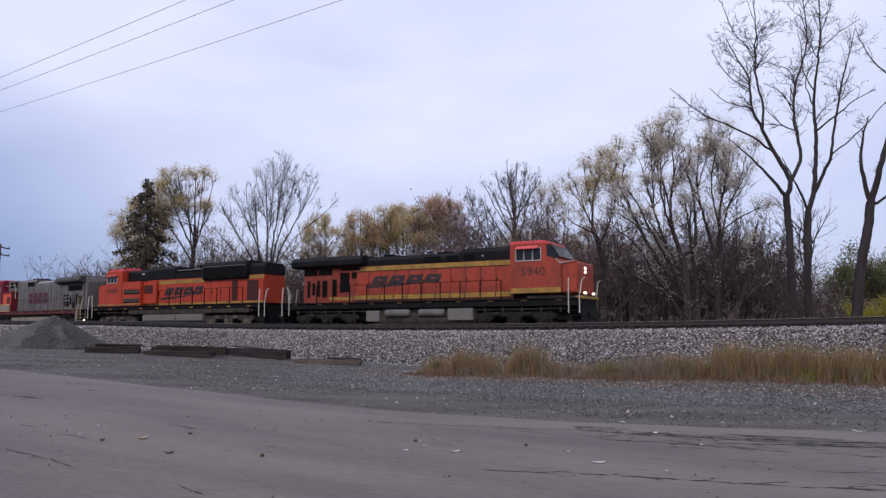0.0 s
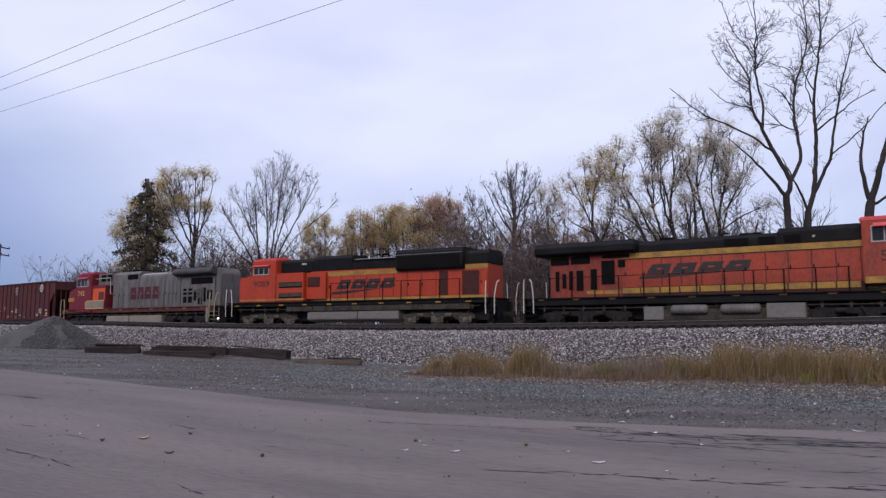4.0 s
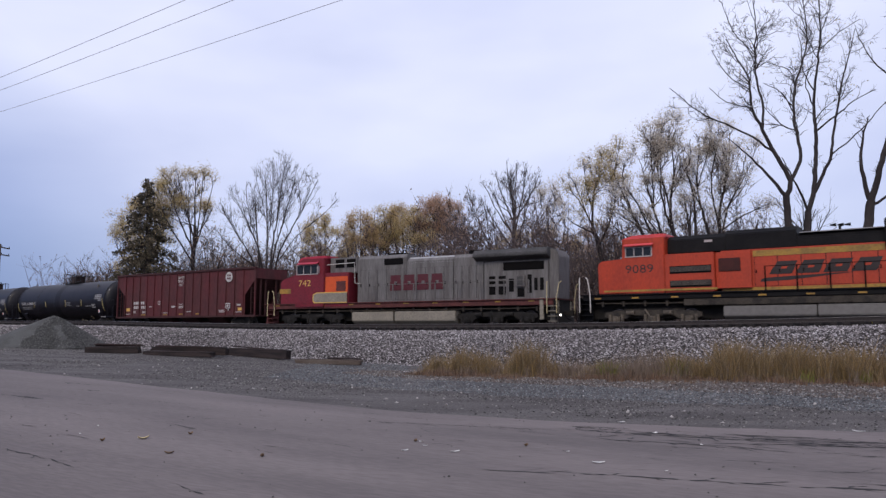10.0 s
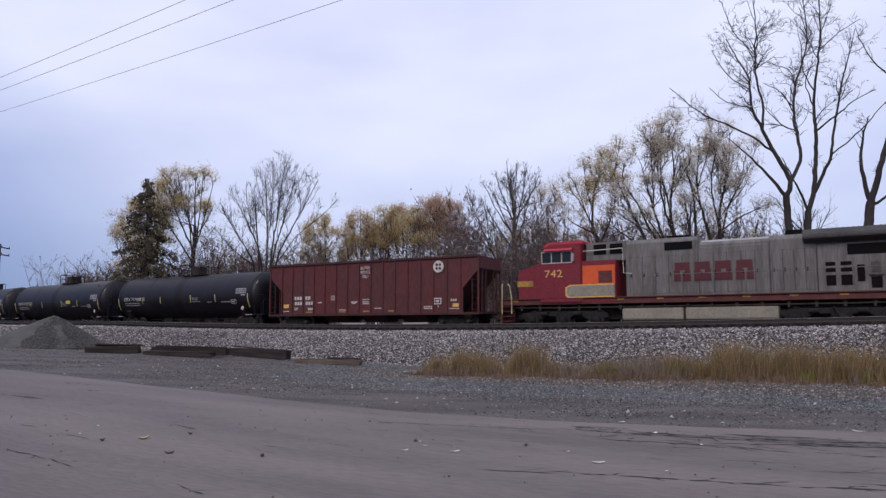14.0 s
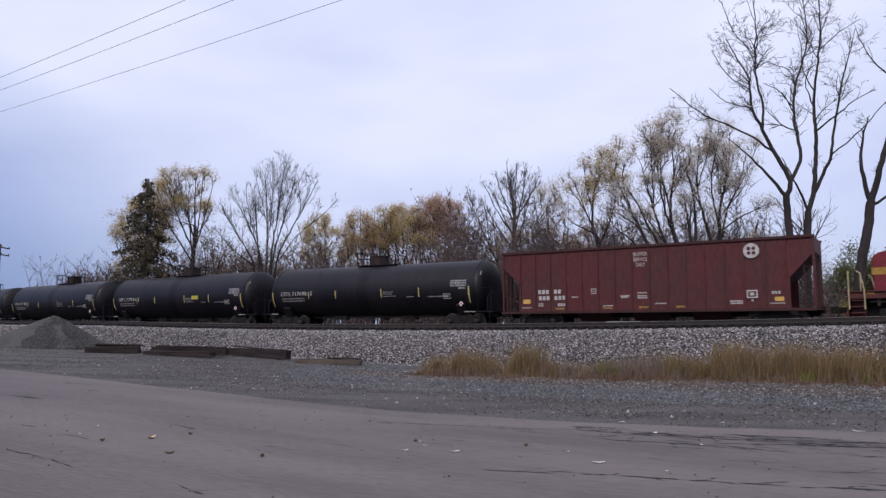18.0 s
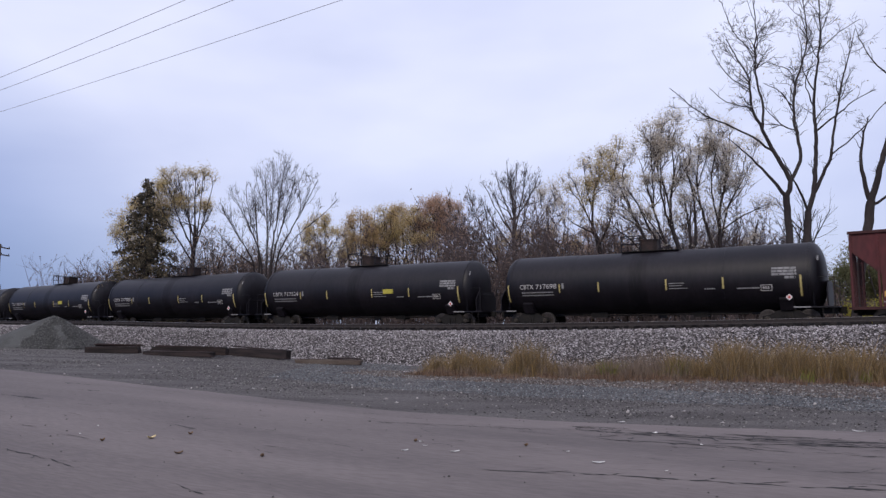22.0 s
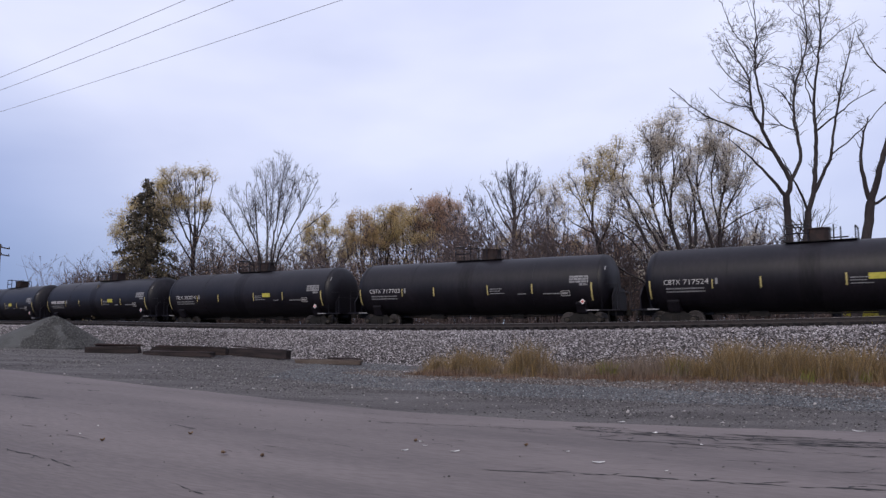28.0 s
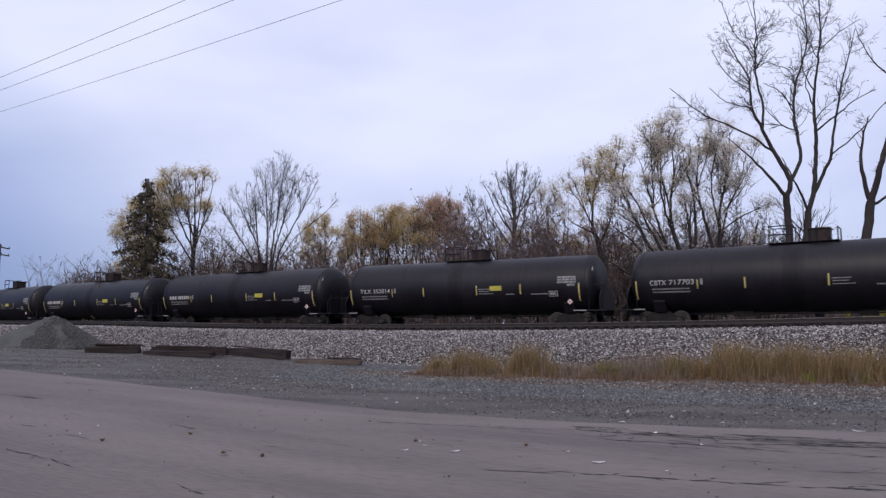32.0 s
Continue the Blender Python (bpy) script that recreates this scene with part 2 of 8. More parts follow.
    def mesh(self, name, bevel=0.0, smooth=False):
        me = bpy.data.meshes.new(name)
        me.from_pydata(self.v, [], self.f)
        bm = bmesh.new()
        bm.from_mesh(me)
        bmesh.ops.recalc_face_normals(bm, faces=bm.faces)
        if bevel:
            es = [e for e in bm.edges if e.is_manifold and e.calc_face_angle(0) > 0.4]
            bmesh.ops.bevel(bm, geom=es, offset=bevel, segments=2, affect="EDGES", clamp_overlap=True)
        if smooth:
            for f in bm.faces:
                f.smooth = True
            for e in bm.edges:
                if e.is_manifold and e.calc_face_angle(0) > 0.7:
                    e.smooth = False
        bm.to_mesh(me)
        bm.free()
        return me


def fast_mesh(name, verts, faces):
    """Big mesh from arrays of equal-sided faces, with no clean-up."""
    verts, faces = np.asarray(verts, dtype=np.float32), np.asarray(faces, dtype=np.int32)
    me = bpy.data.meshes.new(name)
    me.vertices.add(len(verts))
    me.vertices.foreach_set("co", verts.ravel())
    n, k = faces.shape
    me.loops.add(n * k)
    me.loops.foreach_set("vertex_index", faces.ravel())
    me.polygons.add(n)
    me.polygons.foreach_set("loop_start", np.arange(0, n * k, k, dtype=np.int32))
    me.update(calc_edges=True)
    return me


def part(name, g, material, parent, label="", bevel=0.0, smooth=False, loc=None):
    me = g if isinstance(g, bpy.types.Mesh) else g.mesh(name, bevel, smooth)
    if not me.materials:
        me.materials.append(material)
    ob = new(name, me)
    ob.parent = parent
    if loc:
        ob.location = loc
    if label:
        ob["label"] = label
    return ob


def thing(name, label, category, group="", kind="", m=None):
    ob = tagged(new(name), label, category, group, kind)
    if m is not None:
        ob.matrix_basis = m
    return ob


def lettering(name, words, size, width, x, y, z, material, parent, flip=1, depth=0.004, label=""):
    """Words in the built-in font on a side that faces -y (flip 1) or +y (flip -1), from the left edge x and baseline z."""
    cu = bpy.data.curves.new(name, "FONT")
    cu.body, cu.size, cu.extrude, cu.space_character = words, size / 0.7, depth, 1.05
    tmp = new(name, cu)
    bpy.context.view_layer.update()
    me = bpy.data.meshes.new_from_object(tmp.evaluated_get(bpy.context.evaluated_depsgraph_get()))
    bpy.data.objects.remove(tmp)
    xs = [v.co.x for v in me.vertices]
    k = width / (max(xs) - min(xs)) if width else 1.0
    m0 = min(xs)
    for v in me.vertices:
        v.co = Vector((x + flip * (v.co.x - m0) * k, y - flip * v.co.z, z + v.co.y))
    return part(name, me, material, parent, label)


# ---------------- plan: the line of the tracks ----------------
HEAD0, Y0 = radians(61.5), 43.42
BEND, BEND_END = (0.0035, -0.006), (60.0, 30.0)  # curvature and its reach to the west and to the east
FAR_RAIL_Z, NEAR_RAIL_Z = 1.78, 2.03
SPEED = 4.337
FAR_Q, NEAR_Q = 1.55, -2.75  # centre lines, across from the train's near side


def track(s, q=0.0):
    """Place and heading (degrees) s metres along the gently curved line, q metres across (away from the viewer)."""
    dx, dy = math.sin(HEAD0), -math.cos(HEAD0)
    nx, ny = math.cos(HEAD0), math.sin(HEAD0)
    bend, end = BEND[s > 0], BEND_END[s > 0]
    c = max(-end, min(end, s))
    a = bend * c
    px = dx * math.sin(a) / bend + nx * (1 - math.cos(a)) / bend
    py = Y0 + dy * math.sin(a) / bend + ny * (1 - math.cos(a)) / bend
    tx, ty = dx * math.cos(a) + nx * math.sin(a), dy * math.cos(a) + ny * math.sin(a)
    mx, my = -dx * math.sin(a) + nx * math.cos(a), -dy * math.sin(a) + ny * math.cos(a)
    return px + tx * (s - c) + mx * q, py + ty * (s - c) + my * q, math.degrees(math.atan2(ty, tx))


def sag(s):
    """The near track lies in a slight dip and climbs away to both sides."""
    a = np.minimum(np.abs(s), 60.0)
    return np.where(a < 26, 0.00046 * a * a, 0.311 + 0.008 * (a - 26))


LINE_S = np.arange(-700.0, 500.1, 2.0)
LINE = np.array([track(s) for s in LINE_S])


def across(x, y):
    """Distance of a place from the line, negative on the viewer's side (arrays welcome)."""
    x, y = np.atleast_1d(np.asarray(x, float)), np.atleast_1d(np.asarray(y, float))
    i = np.argmin((x[:, None] - LINE[None, :, 0]) ** 2 + (y[:, None] - LINE[None, :, 1]) ** 2, axis=1)
    h = np.radians(LINE[i, 2])
    return -(x - LINE[i, 0]) * np.sin(h) + (y - LINE[i, 1]) * np.cos(h)


def lot_z(x, y):
    """The lot climbs gently to the west."""
    u = np.clip(-np.asarray(x, float) - 1.0, 0, 45)
    return 0.032 * u


def ground_z(x, y):
    q = across(x, y)
    t = np.clip((q + 6.5) / 8.0, 0, 1)
    t = t * t * (3 - 2 * t)
    far = 1.15
    return lot_z(x, y) * (1 - t) + far * t


# ---------------- ground, road, ballast, rails ----------------
GROUND = mat("grey_gravel_and_dirt", (0.105, 0.094, 0.089), 0.95, var=0.55, scale=0.5, fine=24, col2=(0.058, 0.050, 0.047), bump=0.8, blotch=(0.38, 0.64), stretch=(0.45, 1.5, 1))
ASPHALT = mat("faded_cracked_asphalt", (0.164, 0.138, 0.130), 0.9, var=0.5, grain=0.2, scale=0.6, fine=22, col2=(0.112, 0.094, 0.090), bump=0.3, stretch=(0.22, 1.0, 1), turn=-29, blotch=(0.36, 0.66))
CRACK = mat("tar_dark_crack", (0.03, 0.028, 0.028), 0.9, var=0.3)
BALLAST = mat("crushed_ballast_bed", (0.055, 0.049, 0.047), 0.95, var=0.5, scale=2, fine=30, bump=0.6)
STONES = ramp_mat("crushed_ballast_stone", [(0.035, 0.030, 0.030), (0.085, 0.075, 0.074), (0.16, 0.143, 0.14), (0.32, 0.29, 0.288), (0.60, 0.565, 0.56)])
GRAVEL = ramp_mat("loose_gravel_stone", [(0.022, 0.020, 0.019), (0.052, 0.048, 0.046), (0.088, 0.082, 0.079), (0.125, 0.117, 0.112), (0.26, 0.245, 0.23)])
GRAVEL_BLUE = ramp_mat("bluish_grey_gravel_stone", [(0.03, 0.031, 0.033), (0.073, 0.076, 0.08), (0.105, 0.11, 0.115), (0.135, 0.141, 0.146), (0.26, 0.26, 0.26)])
PALE_STONE = ramp_mat("pale_limestone", [(0.22, 0.20, 0.19), (0.36, 0.33, 0.31), (0.52, 0.49, 0.47)])
TIE = mat("creosoted_tie_wood", (0.022, 0.018, 0.017), 0.9, var=0.4, scale=2, fine=25, stretch=(0.3, 3, 3), rnd=0.3)
TIMBER = mat("dark_stained_timber", (0.013, 0.0085, 0.008), 0.85, var=0.4, scale=2, fine=22, stretch=(0.25, 3, 3), col2=(0.042, 0.028, 0.025), rnd=0.2)
# lighter reddish timber: the light on upper faces is put into its colour
TIMBER_LIT = mat("reddish_lit_timber", (0.046, 0.027, 0.025), 0.9, var=0.45, scale=2, fine=22, stretch=(0.25, 3, 3), col2=(0.025, 0.016, 0.015), rnd=0.3)
TIMBER_PALE = mat("weathered_pale_timber", (0.115, 0.092, 0.075), 0.9, var=0.4, scale=2, fine=22, stretch=(0.25, 3, 3), col2=(0.07, 0.05, 0.04))

xs = np.r_[-2600, -1400, -800, -450, -260, -150, np.arange(-100, 101, 2.0), 150, 260, 450, 800, 1400, 2600]
ys = np.r_[-2600, -1200, -500, -200, -80, -30, np.arange(-10, 131, 2.0), 170, 260, 450, 800, 1400, 2600]
GX, GY = np.meshgrid(xs, ys)
GZ = ground_z(GX.ravel(), GY.ravel())
nx_, ny_ = len(xs), len(ys)
ii = (np.arange(ny_ - 1)[:, None] * nx_ + np.arange(nx_ - 1)[None, :]).ravel()
me = fast_mesh("ground", np.c_[GX.ravel(), GY.ravel(), GZ], np.c_[ii, ii + 1, ii + 1 + nx_, ii + nx_])
me.materials.append(GROUND)
for p in me.polygons:
    p.use_smooth = True
tagged(new("ground", me), "grey gravel lot and dirt beside the railway", "ground", kind="structure")

# road: its far edge bends away to the west
EDGE = [(-110, 82), (-60, 51.8), (-30, 33.8), (-14.6, 24.5), (-11.9, 22.9), (-9.5, 21.3), (-7.3, 19.8), (-5.5, 18.75), (-3.8, 17.65), (-2.3, 16.8), (-1.0, 16.05), (0.0, 15.5), (1.3, 14.8), (2.3, 14.25), (4.3, 13.6), (6.1, 13.1), (7.6, 12.75), (14, 11.6), (30, 9.6), (90, 2)]


def edge_at(x):
    return float(np.interp(x, [p[0] for p in EDGE], [p[1] for p in EDGE]))


g = Geo()
rx = np.r_[np.arange(-110, -30, 5), np.arange(-30, 20, 0.5), np.arange(20, 91, 5)]
rows_n = 14
for i, x in enumerate(rx):
    e0 = edge_at(x) + 0.10 * noise.noise((x * 0.9, 0, 3.1)) + 0.09 * noise.noise((x * 4.1, 2, 0))
    for j in range(rows_n):
        y = e0 - (j / (rows_n - 1)) ** 1.5 * 34
        g.v.append((x, y, float(lot_z(x, y)) + 0.025))
for i in range(len(rx) - 1):
    for j in range(rows_n - 1):
        a = i * rows_n + j
        g.f.append((a, a + 1, a + 1 + rows_n, a + rows_n))
road = tagged(new("road", g.mesh("road", smooth=True)), "faded grey cracked asphalt road with ragged edge", "road", kind="structure")
road.data.materials.append(ASPHALT)


def near_part(q):
    """1 under the near track, fading to 0 at the bank's foot and at the far track."""
    return float(np.interp(q, [-7.35, -4.9, -1.2, -0.1], [0, 1, 1, 0]))


def strip(s0, s1, step, section):
    """A bank or rail that follows the line; section: closed ring of (q, z)."""
    g = Geo()
    ss = np.arange(s0, s1 + 0.01, step)
    n = len(section)
    for s in ss:
        for q, z in section:
            x, y, _ = track(s, q)
            g.v.append((x, y, z + float(sag(s)) * near_part(q)))
    for i in range(len(ss) - 1):
        for j in range(n):
            a, b = i * n + j, i * n + (j + 1) % n
            g.f.append((a, b, b + n, a + n))
    return g


BED = [(-8.6, -0.3), (-7.35, 0.02), (-6.6, 0.55), (-5.6, 1.14), (-4.8, 1.55), (-4.2, 1.61), (-1.3, 1.68), (-0.2, 1.62), (0.2, 1.60), (3.2, 1.60), (3.9, 1.50), (6.2, 0.9), (6.2, -0.3)]


def bed_z(q):
    return np.interp(q, [p[0] for p in BED[:12]], [p[1] for p in BED[:12]])


bed = tagged(new("ballast_bank", strip(-260, 160, 1.0, BED).mesh("ballast_bank")), "bank of crushed grey ballast stone under two tracks", "ballast", kind="structure")
bed.data.materials.append(BALLAST)


def rail_section(q, top):
    return [(q - 0.075, top - 0.18), (q + 0.075, top - 0.18), (q + 0.07, top - 0.155), (q + 0.012, top - 0.14), (q + 0.012, top - 0.045), (q + 0.036, top - 0.035),
            (q + 0.036, top - 0.006), (q - 0.036, top - 0.006), (q - 0.036, top - 0.035), (q - 0.012, top - 0.045), (q - 0.012, top - 0.14), (q - 0.07, top - 0.155)]


rails = []
for q0, top in ((NEAR_Q, NEAR_RAIL_Z), (FAR_Q, FAR_RAIL_Z)):
    line = thing("railway_track", "pair of rusty steel rails on creosoted ties in ballast", "track", "parallel railway tracks", "structure")
    for side in (-0.7525, 0.7525):
        r = part("rail", strip(-260, 160, 1.0, rail_section(q0 + side, top)), RAIL, line, "rust-brown steel rail")
        part("rail_head", strip(-260, 160, 1.0, [(q0 + side - 0.033, top - 0.0055), (q0 + side + 0.033, top - 0.0055), (q0 + side + 0.030, top), (q0 + side - 0.030, top)]), RAIL_TOP, r, "wheel-polished running surface")
    rails.append((line, q0, top))

# stones on the near slope and shoulder
OCTA = np.array([(1, 0, 0), (-1, 0, 0), (0, 1, 0), (0, -1, 0), (0, 0, 1), (0, 0, -1)], dtype=float)
OCTF = np.array([(0, 2, 4), (2, 1, 4), (1, 3, 4), (3, 0, 4), (2, 0, 5), (1, 2, 5), (3, 1, 5), (0, 3, 5)])
rng = np.random.default_rng(7)


def pebbles(name, place, size, material, label, category="gravel", half=False):
    """One mesh of many loose stones, each an uneven eight-sided lump."""
    n = len(place)
    a = rng.uniform(0, 2 * math.pi, n)
    sc = size[:, None] * rng.uniform(0.65, 1.3, (n, 3))
    sc[:, 2] *= 0.75
    v = OCTA[None] * sc[:, None, :] * rng.uniform(0.75, 1.2, (n, 6, 1))
    c, s = np.cos(a)[:, None], np.sin(a)[:, None]
    tilt = rng.uniform(-0.5, 0.5, (n, 1))
    z = v[..., 2] + tilt * v[..., 0]
    v = np.stack([v[..., 0] * c - v[..., 1] * s, v[..., 0] * s + v[..., 1] * c, z], -1) + place[:, None, :]
    if half:  # sunk in the ground: the upper half alone
        v = v[:, :5]
        f = (OCTF[None, :4] + 5 * np.arange(n)[:, None, None]).reshape(-1, 3)
    else:
        f = (OCTF[None] + 6 * np.arange(n)[:, None, None]).reshape(-1, 3)
    m = fast_mesh(name, v.reshape(-1, 3), f)
    m.materials.append(material)
    return tagged(new(name, m), label, category, kind="stuff")


def on_line(s, q):
    """Places along the line, by table."""
    h = np.radians(np.interp(s, LINE_S, LINE[:, 2]))
    return np.interp(s, LINE_S, LINE[:, 0]) - np.sin(h) * q, np.interp(s, LINE_S, LINE[:, 1]) + np.cos(h) * q


n = 165000
s = np.r_[rng.uniform(-12, 32, int(n * 0.52)), rng.uniform(-75, -12, int(n * 0.38)), rng.uniform(-150, -75, n - int(n * 0.52) - int(n * 0.38))]
q = -7.75 + 3.62 * rng.uniform(0, 1, n) ** 0.8
x, y = on_line(s, q)
z = np.maximum(bed_z(q) + sag(s) * np.interp(q, [-7.35, -4.9, -1.2, -0.1], [0, 1, 1, 0]), lot_z(x, y)) + 0.005 + 0.045 * rng.uniform(-0.4, 1, n)
pebbles("ballast_stones", np.c_[x, y, z], rng.uniform(0.026, 0.060, n), STONES, "loose pale and dark crushed ballast stones", "ballast", True)

n = 22000
s = rng.uniform(-60, 32, n)
q = rng.uniform(-4.35, -3.3, n)
x, y = on_line(s, q)
pebbles("crib_stones", np.c_[x, y, bed_z(q) + sag(s) + 0.03 + 0.05 * rng.uniform(-0.4, 1, n)], rng.uniform(0.024, 0.06, n), STONES, "crushed stone packed between the ties", "ballast", True)


def patchy(x, y, size, seed):
    """Smooth random patches between 0 and 1 over the ground."""
    grid = np.random.default_rng(seed).uniform(0, 1, (160, 160))
    u, v = (np.asarray(x) + 80) / size % 158, (np.asarray(y) + 20) / size % 158
    i, j = u.astype(int), v.astype(int)
    fu, fv = u - i, v - j
    fu, fv = fu * fu * (3 - 2 * fu), fv * fv * (3 - 2 * fv)
    return (grid[i, j] * (1 - fu) + grid[i + 1, j] * fu) * (1 - fv) + (grid[i, j + 1] * (1 - fu) + grid[i + 1, j + 1] * fu) * fv


n = 330000
y = rng.uniform(11, 62, n)
x = rng.uniform(-0.64, 0.62, n) * y
q = across(x, y)
e = np.interp(x, [p[0] for p in EDGE], [p[1] for p in EDGE])
pt = 0.6 * patchy(x * 0.5, y, 1.3, 1) + 0.4 * patchy(x, y, 0.55, 2)
dens = np.clip((pt - 0.28) * 2.2, 0.06, 1) * (0.10 + 0.90 * np.clip((y - e - 0.4) / 4.5, 0, 1))
nearer = 1.7 * np.clip((x - 2) / 9, 0, 1)
blue = (q > nearer - 18.6 - 1.2 * pt) & (x > -6)
soil = (x > -1.5) & (q > nearer - 15.0 - 0.8 * pt)  # bare brown earth before the grass
keep = (q < np.where(soil, -40.0, -7.2)) & (q > -30) & (y > e - 0.05) & (rng.uniform(0, 1, n) < np.where(blue, 0.8, dens))
x, y, blue = x[keep], y[keep], blue[keep]
size = rng.uniform(0.010, 0.030, len(x)) * rng.uniform(0.6, 1.25, len(x))
pebbles("lot_gravel", np.c_[x, y, lot_z(x, y) + 0.006][~blue], size[~blue], GRAVEL, "loose grey gravel scattered over the lot", "gravel", True)
pebbles("blue_gravel", np.c_[x, y, lot_z(x, y) + 0.010][blue], size[blue] * 1.15, GRAVEL_BLUE, "bluish grey gravel strip before the dry grass", "gravel", True)
# single larger pale stones
n = 110
x = rng.uniform(-16, 13, n)
y = np.interp(x, [p[0] for p in EDGE], [p[1] for p in EDGE]) + rng.uniform(0.2, 11, n)
ok = across(x, y) < -9
pebbles("pale_stones", np.c_[x, y, lot_z(x, y) + 0.012][ok], rng.uniform(0.02, 0.055, n)[ok], PALE_STONE, "scattered pale stones on the dark lot", "gravel")

# bits of litter and stone chips on the asphalt, pale and dark
n = 260
x, y = rng.uniform(-10, 9, n), rng.uniform(5, 16, n)
e = np.interp(x, [p[0] for p in EDGE], [p[1] for p in EDGE])
keep = y < e - 0.3
x, y = x[keep], y[keep]
pebbles("road_chips", np.c_[x, y, lot_z(x, y) + 0.03], rng.uniform(0.006, 0.018, len(x)), GRAVEL, "small stone chips strewn on the asphalt", "gravel")


# ---------------- rolling stock ----------------
CARS, AXLES = [], []


def centre(car, s):
    CARS.append((car, s))


WHEELSETS, RIMS = {}, {}


def wheelset(parent, x, r):
    """Axle with two flanged wheels; turns about its own axle."""
    if r not in WHEELSETS:
        g = Geo()
        for sd in (-1, 1):
            g.disc_y([(sd * 0.67, r + 0.025), (sd * 0.70, r + 0.025), (sd * 0.715, r), (sd * 0.80, r - 0.012), (sd * 0.80, r - 0.07), (sd * 0.765, r - 0.10), (sd * 0.765, 0.16), (sd * 0.82, 0.13), (sd * 0.82, 0.02)][::sd], 28, 0, 0)
        g.tube([(0, -1.05, 0), (0, 1.05, 0)], 0.075, 10)
        WHEELSETS[r] = g.mesh("wheelset", smooth=True)
        g = Geo()
        for sd in (-1, 1):
            g.disc_y([(sd * 0.801, r - 0.014), (sd * 0.806, r - 0.016), (sd * 0.806, r - 0.045), (sd * 0.801, r - 0.047)][::sd], 28, 0, 0)
        RIMS[r] = g.mesh("wheel_rim", smooth=True)
    ob = part("wheelset", WHEELSETS[r], SHADED_GRIME, parent, "rusty flanged steel wheels on an axle")
    part("wheel_rim", RIMS[r], WHEEL_RIM, ob, "scuffed bright wheel rim")
    ob.location = (x, 0, r)
    AXLES.append((ob, x, r))
    return ob


def freight_truck(car, xc):
    """Two-axle cast-frame truck."""
    for sd in (-1, 1):
        g = Geo()
        y = sd * 1.0
        g.prism([(xc - 1.12, 0.40), (xc - 0.72, 0.40), (xc - 0.42, 0.20), (xc + 0.42, 0.20), (xc + 0.72, 0.40), (xc + 1.12, 0.40), (xc + 1.12, 0.60), (xc + 0.75, 0.66), (xc + 0.45, 0.86), (xc - 0.45, 0.86), (xc - 0.75, 0.66), (xc - 1.12, 0.60)], y - 0.07, y + 0.07)
        fr = part("side_frame", g, SHADED_GRIME, car, "grimy cast steel truck side frame", bevel=0.02)
        g = Geo()
        for k in (-0.16, 0, 0.16):
            g.tube([(xc + k, y - sd * -0.09, 0.30), (xc + k, y - sd * -0.09, 0.62)], 0.06, 8)
        part("spring_nest", g, SHADED_GRIME, fr)
        for k in (-0.89, 0.89):
            g = Geo()
            g.disc_y([(y + sd * 0.05, 0.12), (y + sd * 0.16, 0.12), (y + sd * 0.19, 0.08)][::sd], 12, xc + k, 0.46)
            part("bearing_cap", g, GRIME_LIGHT, fr)
    part("bolster", Geo().box(xc - 0.22, xc + 0.22, -1.1, 1.1, 0.42, 0.80), SHADED_GRIME, car, "steel truck bolster", bevel=0.02)
    for k in (-0.89, 0.89):
        wheelset(car, xc + k, 0.46)


def coupler(car, x, d):
    g = Geo()
    g.box(x - d * 0.75, x - d * 0.18, -0.10, 0.10, 0.74, 0.98)
    g.prism([(x - d * 0.25, -0.13), (x - d * 0.02, -0.18), (x + d * 0.06, -0.05), (x, 0.02), (x - d * 0.05, 0.16), (x - d * 0.25, 0.13)], 0.70, 1.02, "z")
    part("coupler", g, SHADED_GRIME, car, "rusty knuckle coupler", bevel=0.012)
    g = Geo()
    g.tube([(x - d * 0.5, -0.32, 0.85), (x - d * 0.25, -0.34, 0.55), (x, -0.30, 0.45)], 0.025, 6)
    part("air_hose", g, DARK, car, "black rubber brake hose")


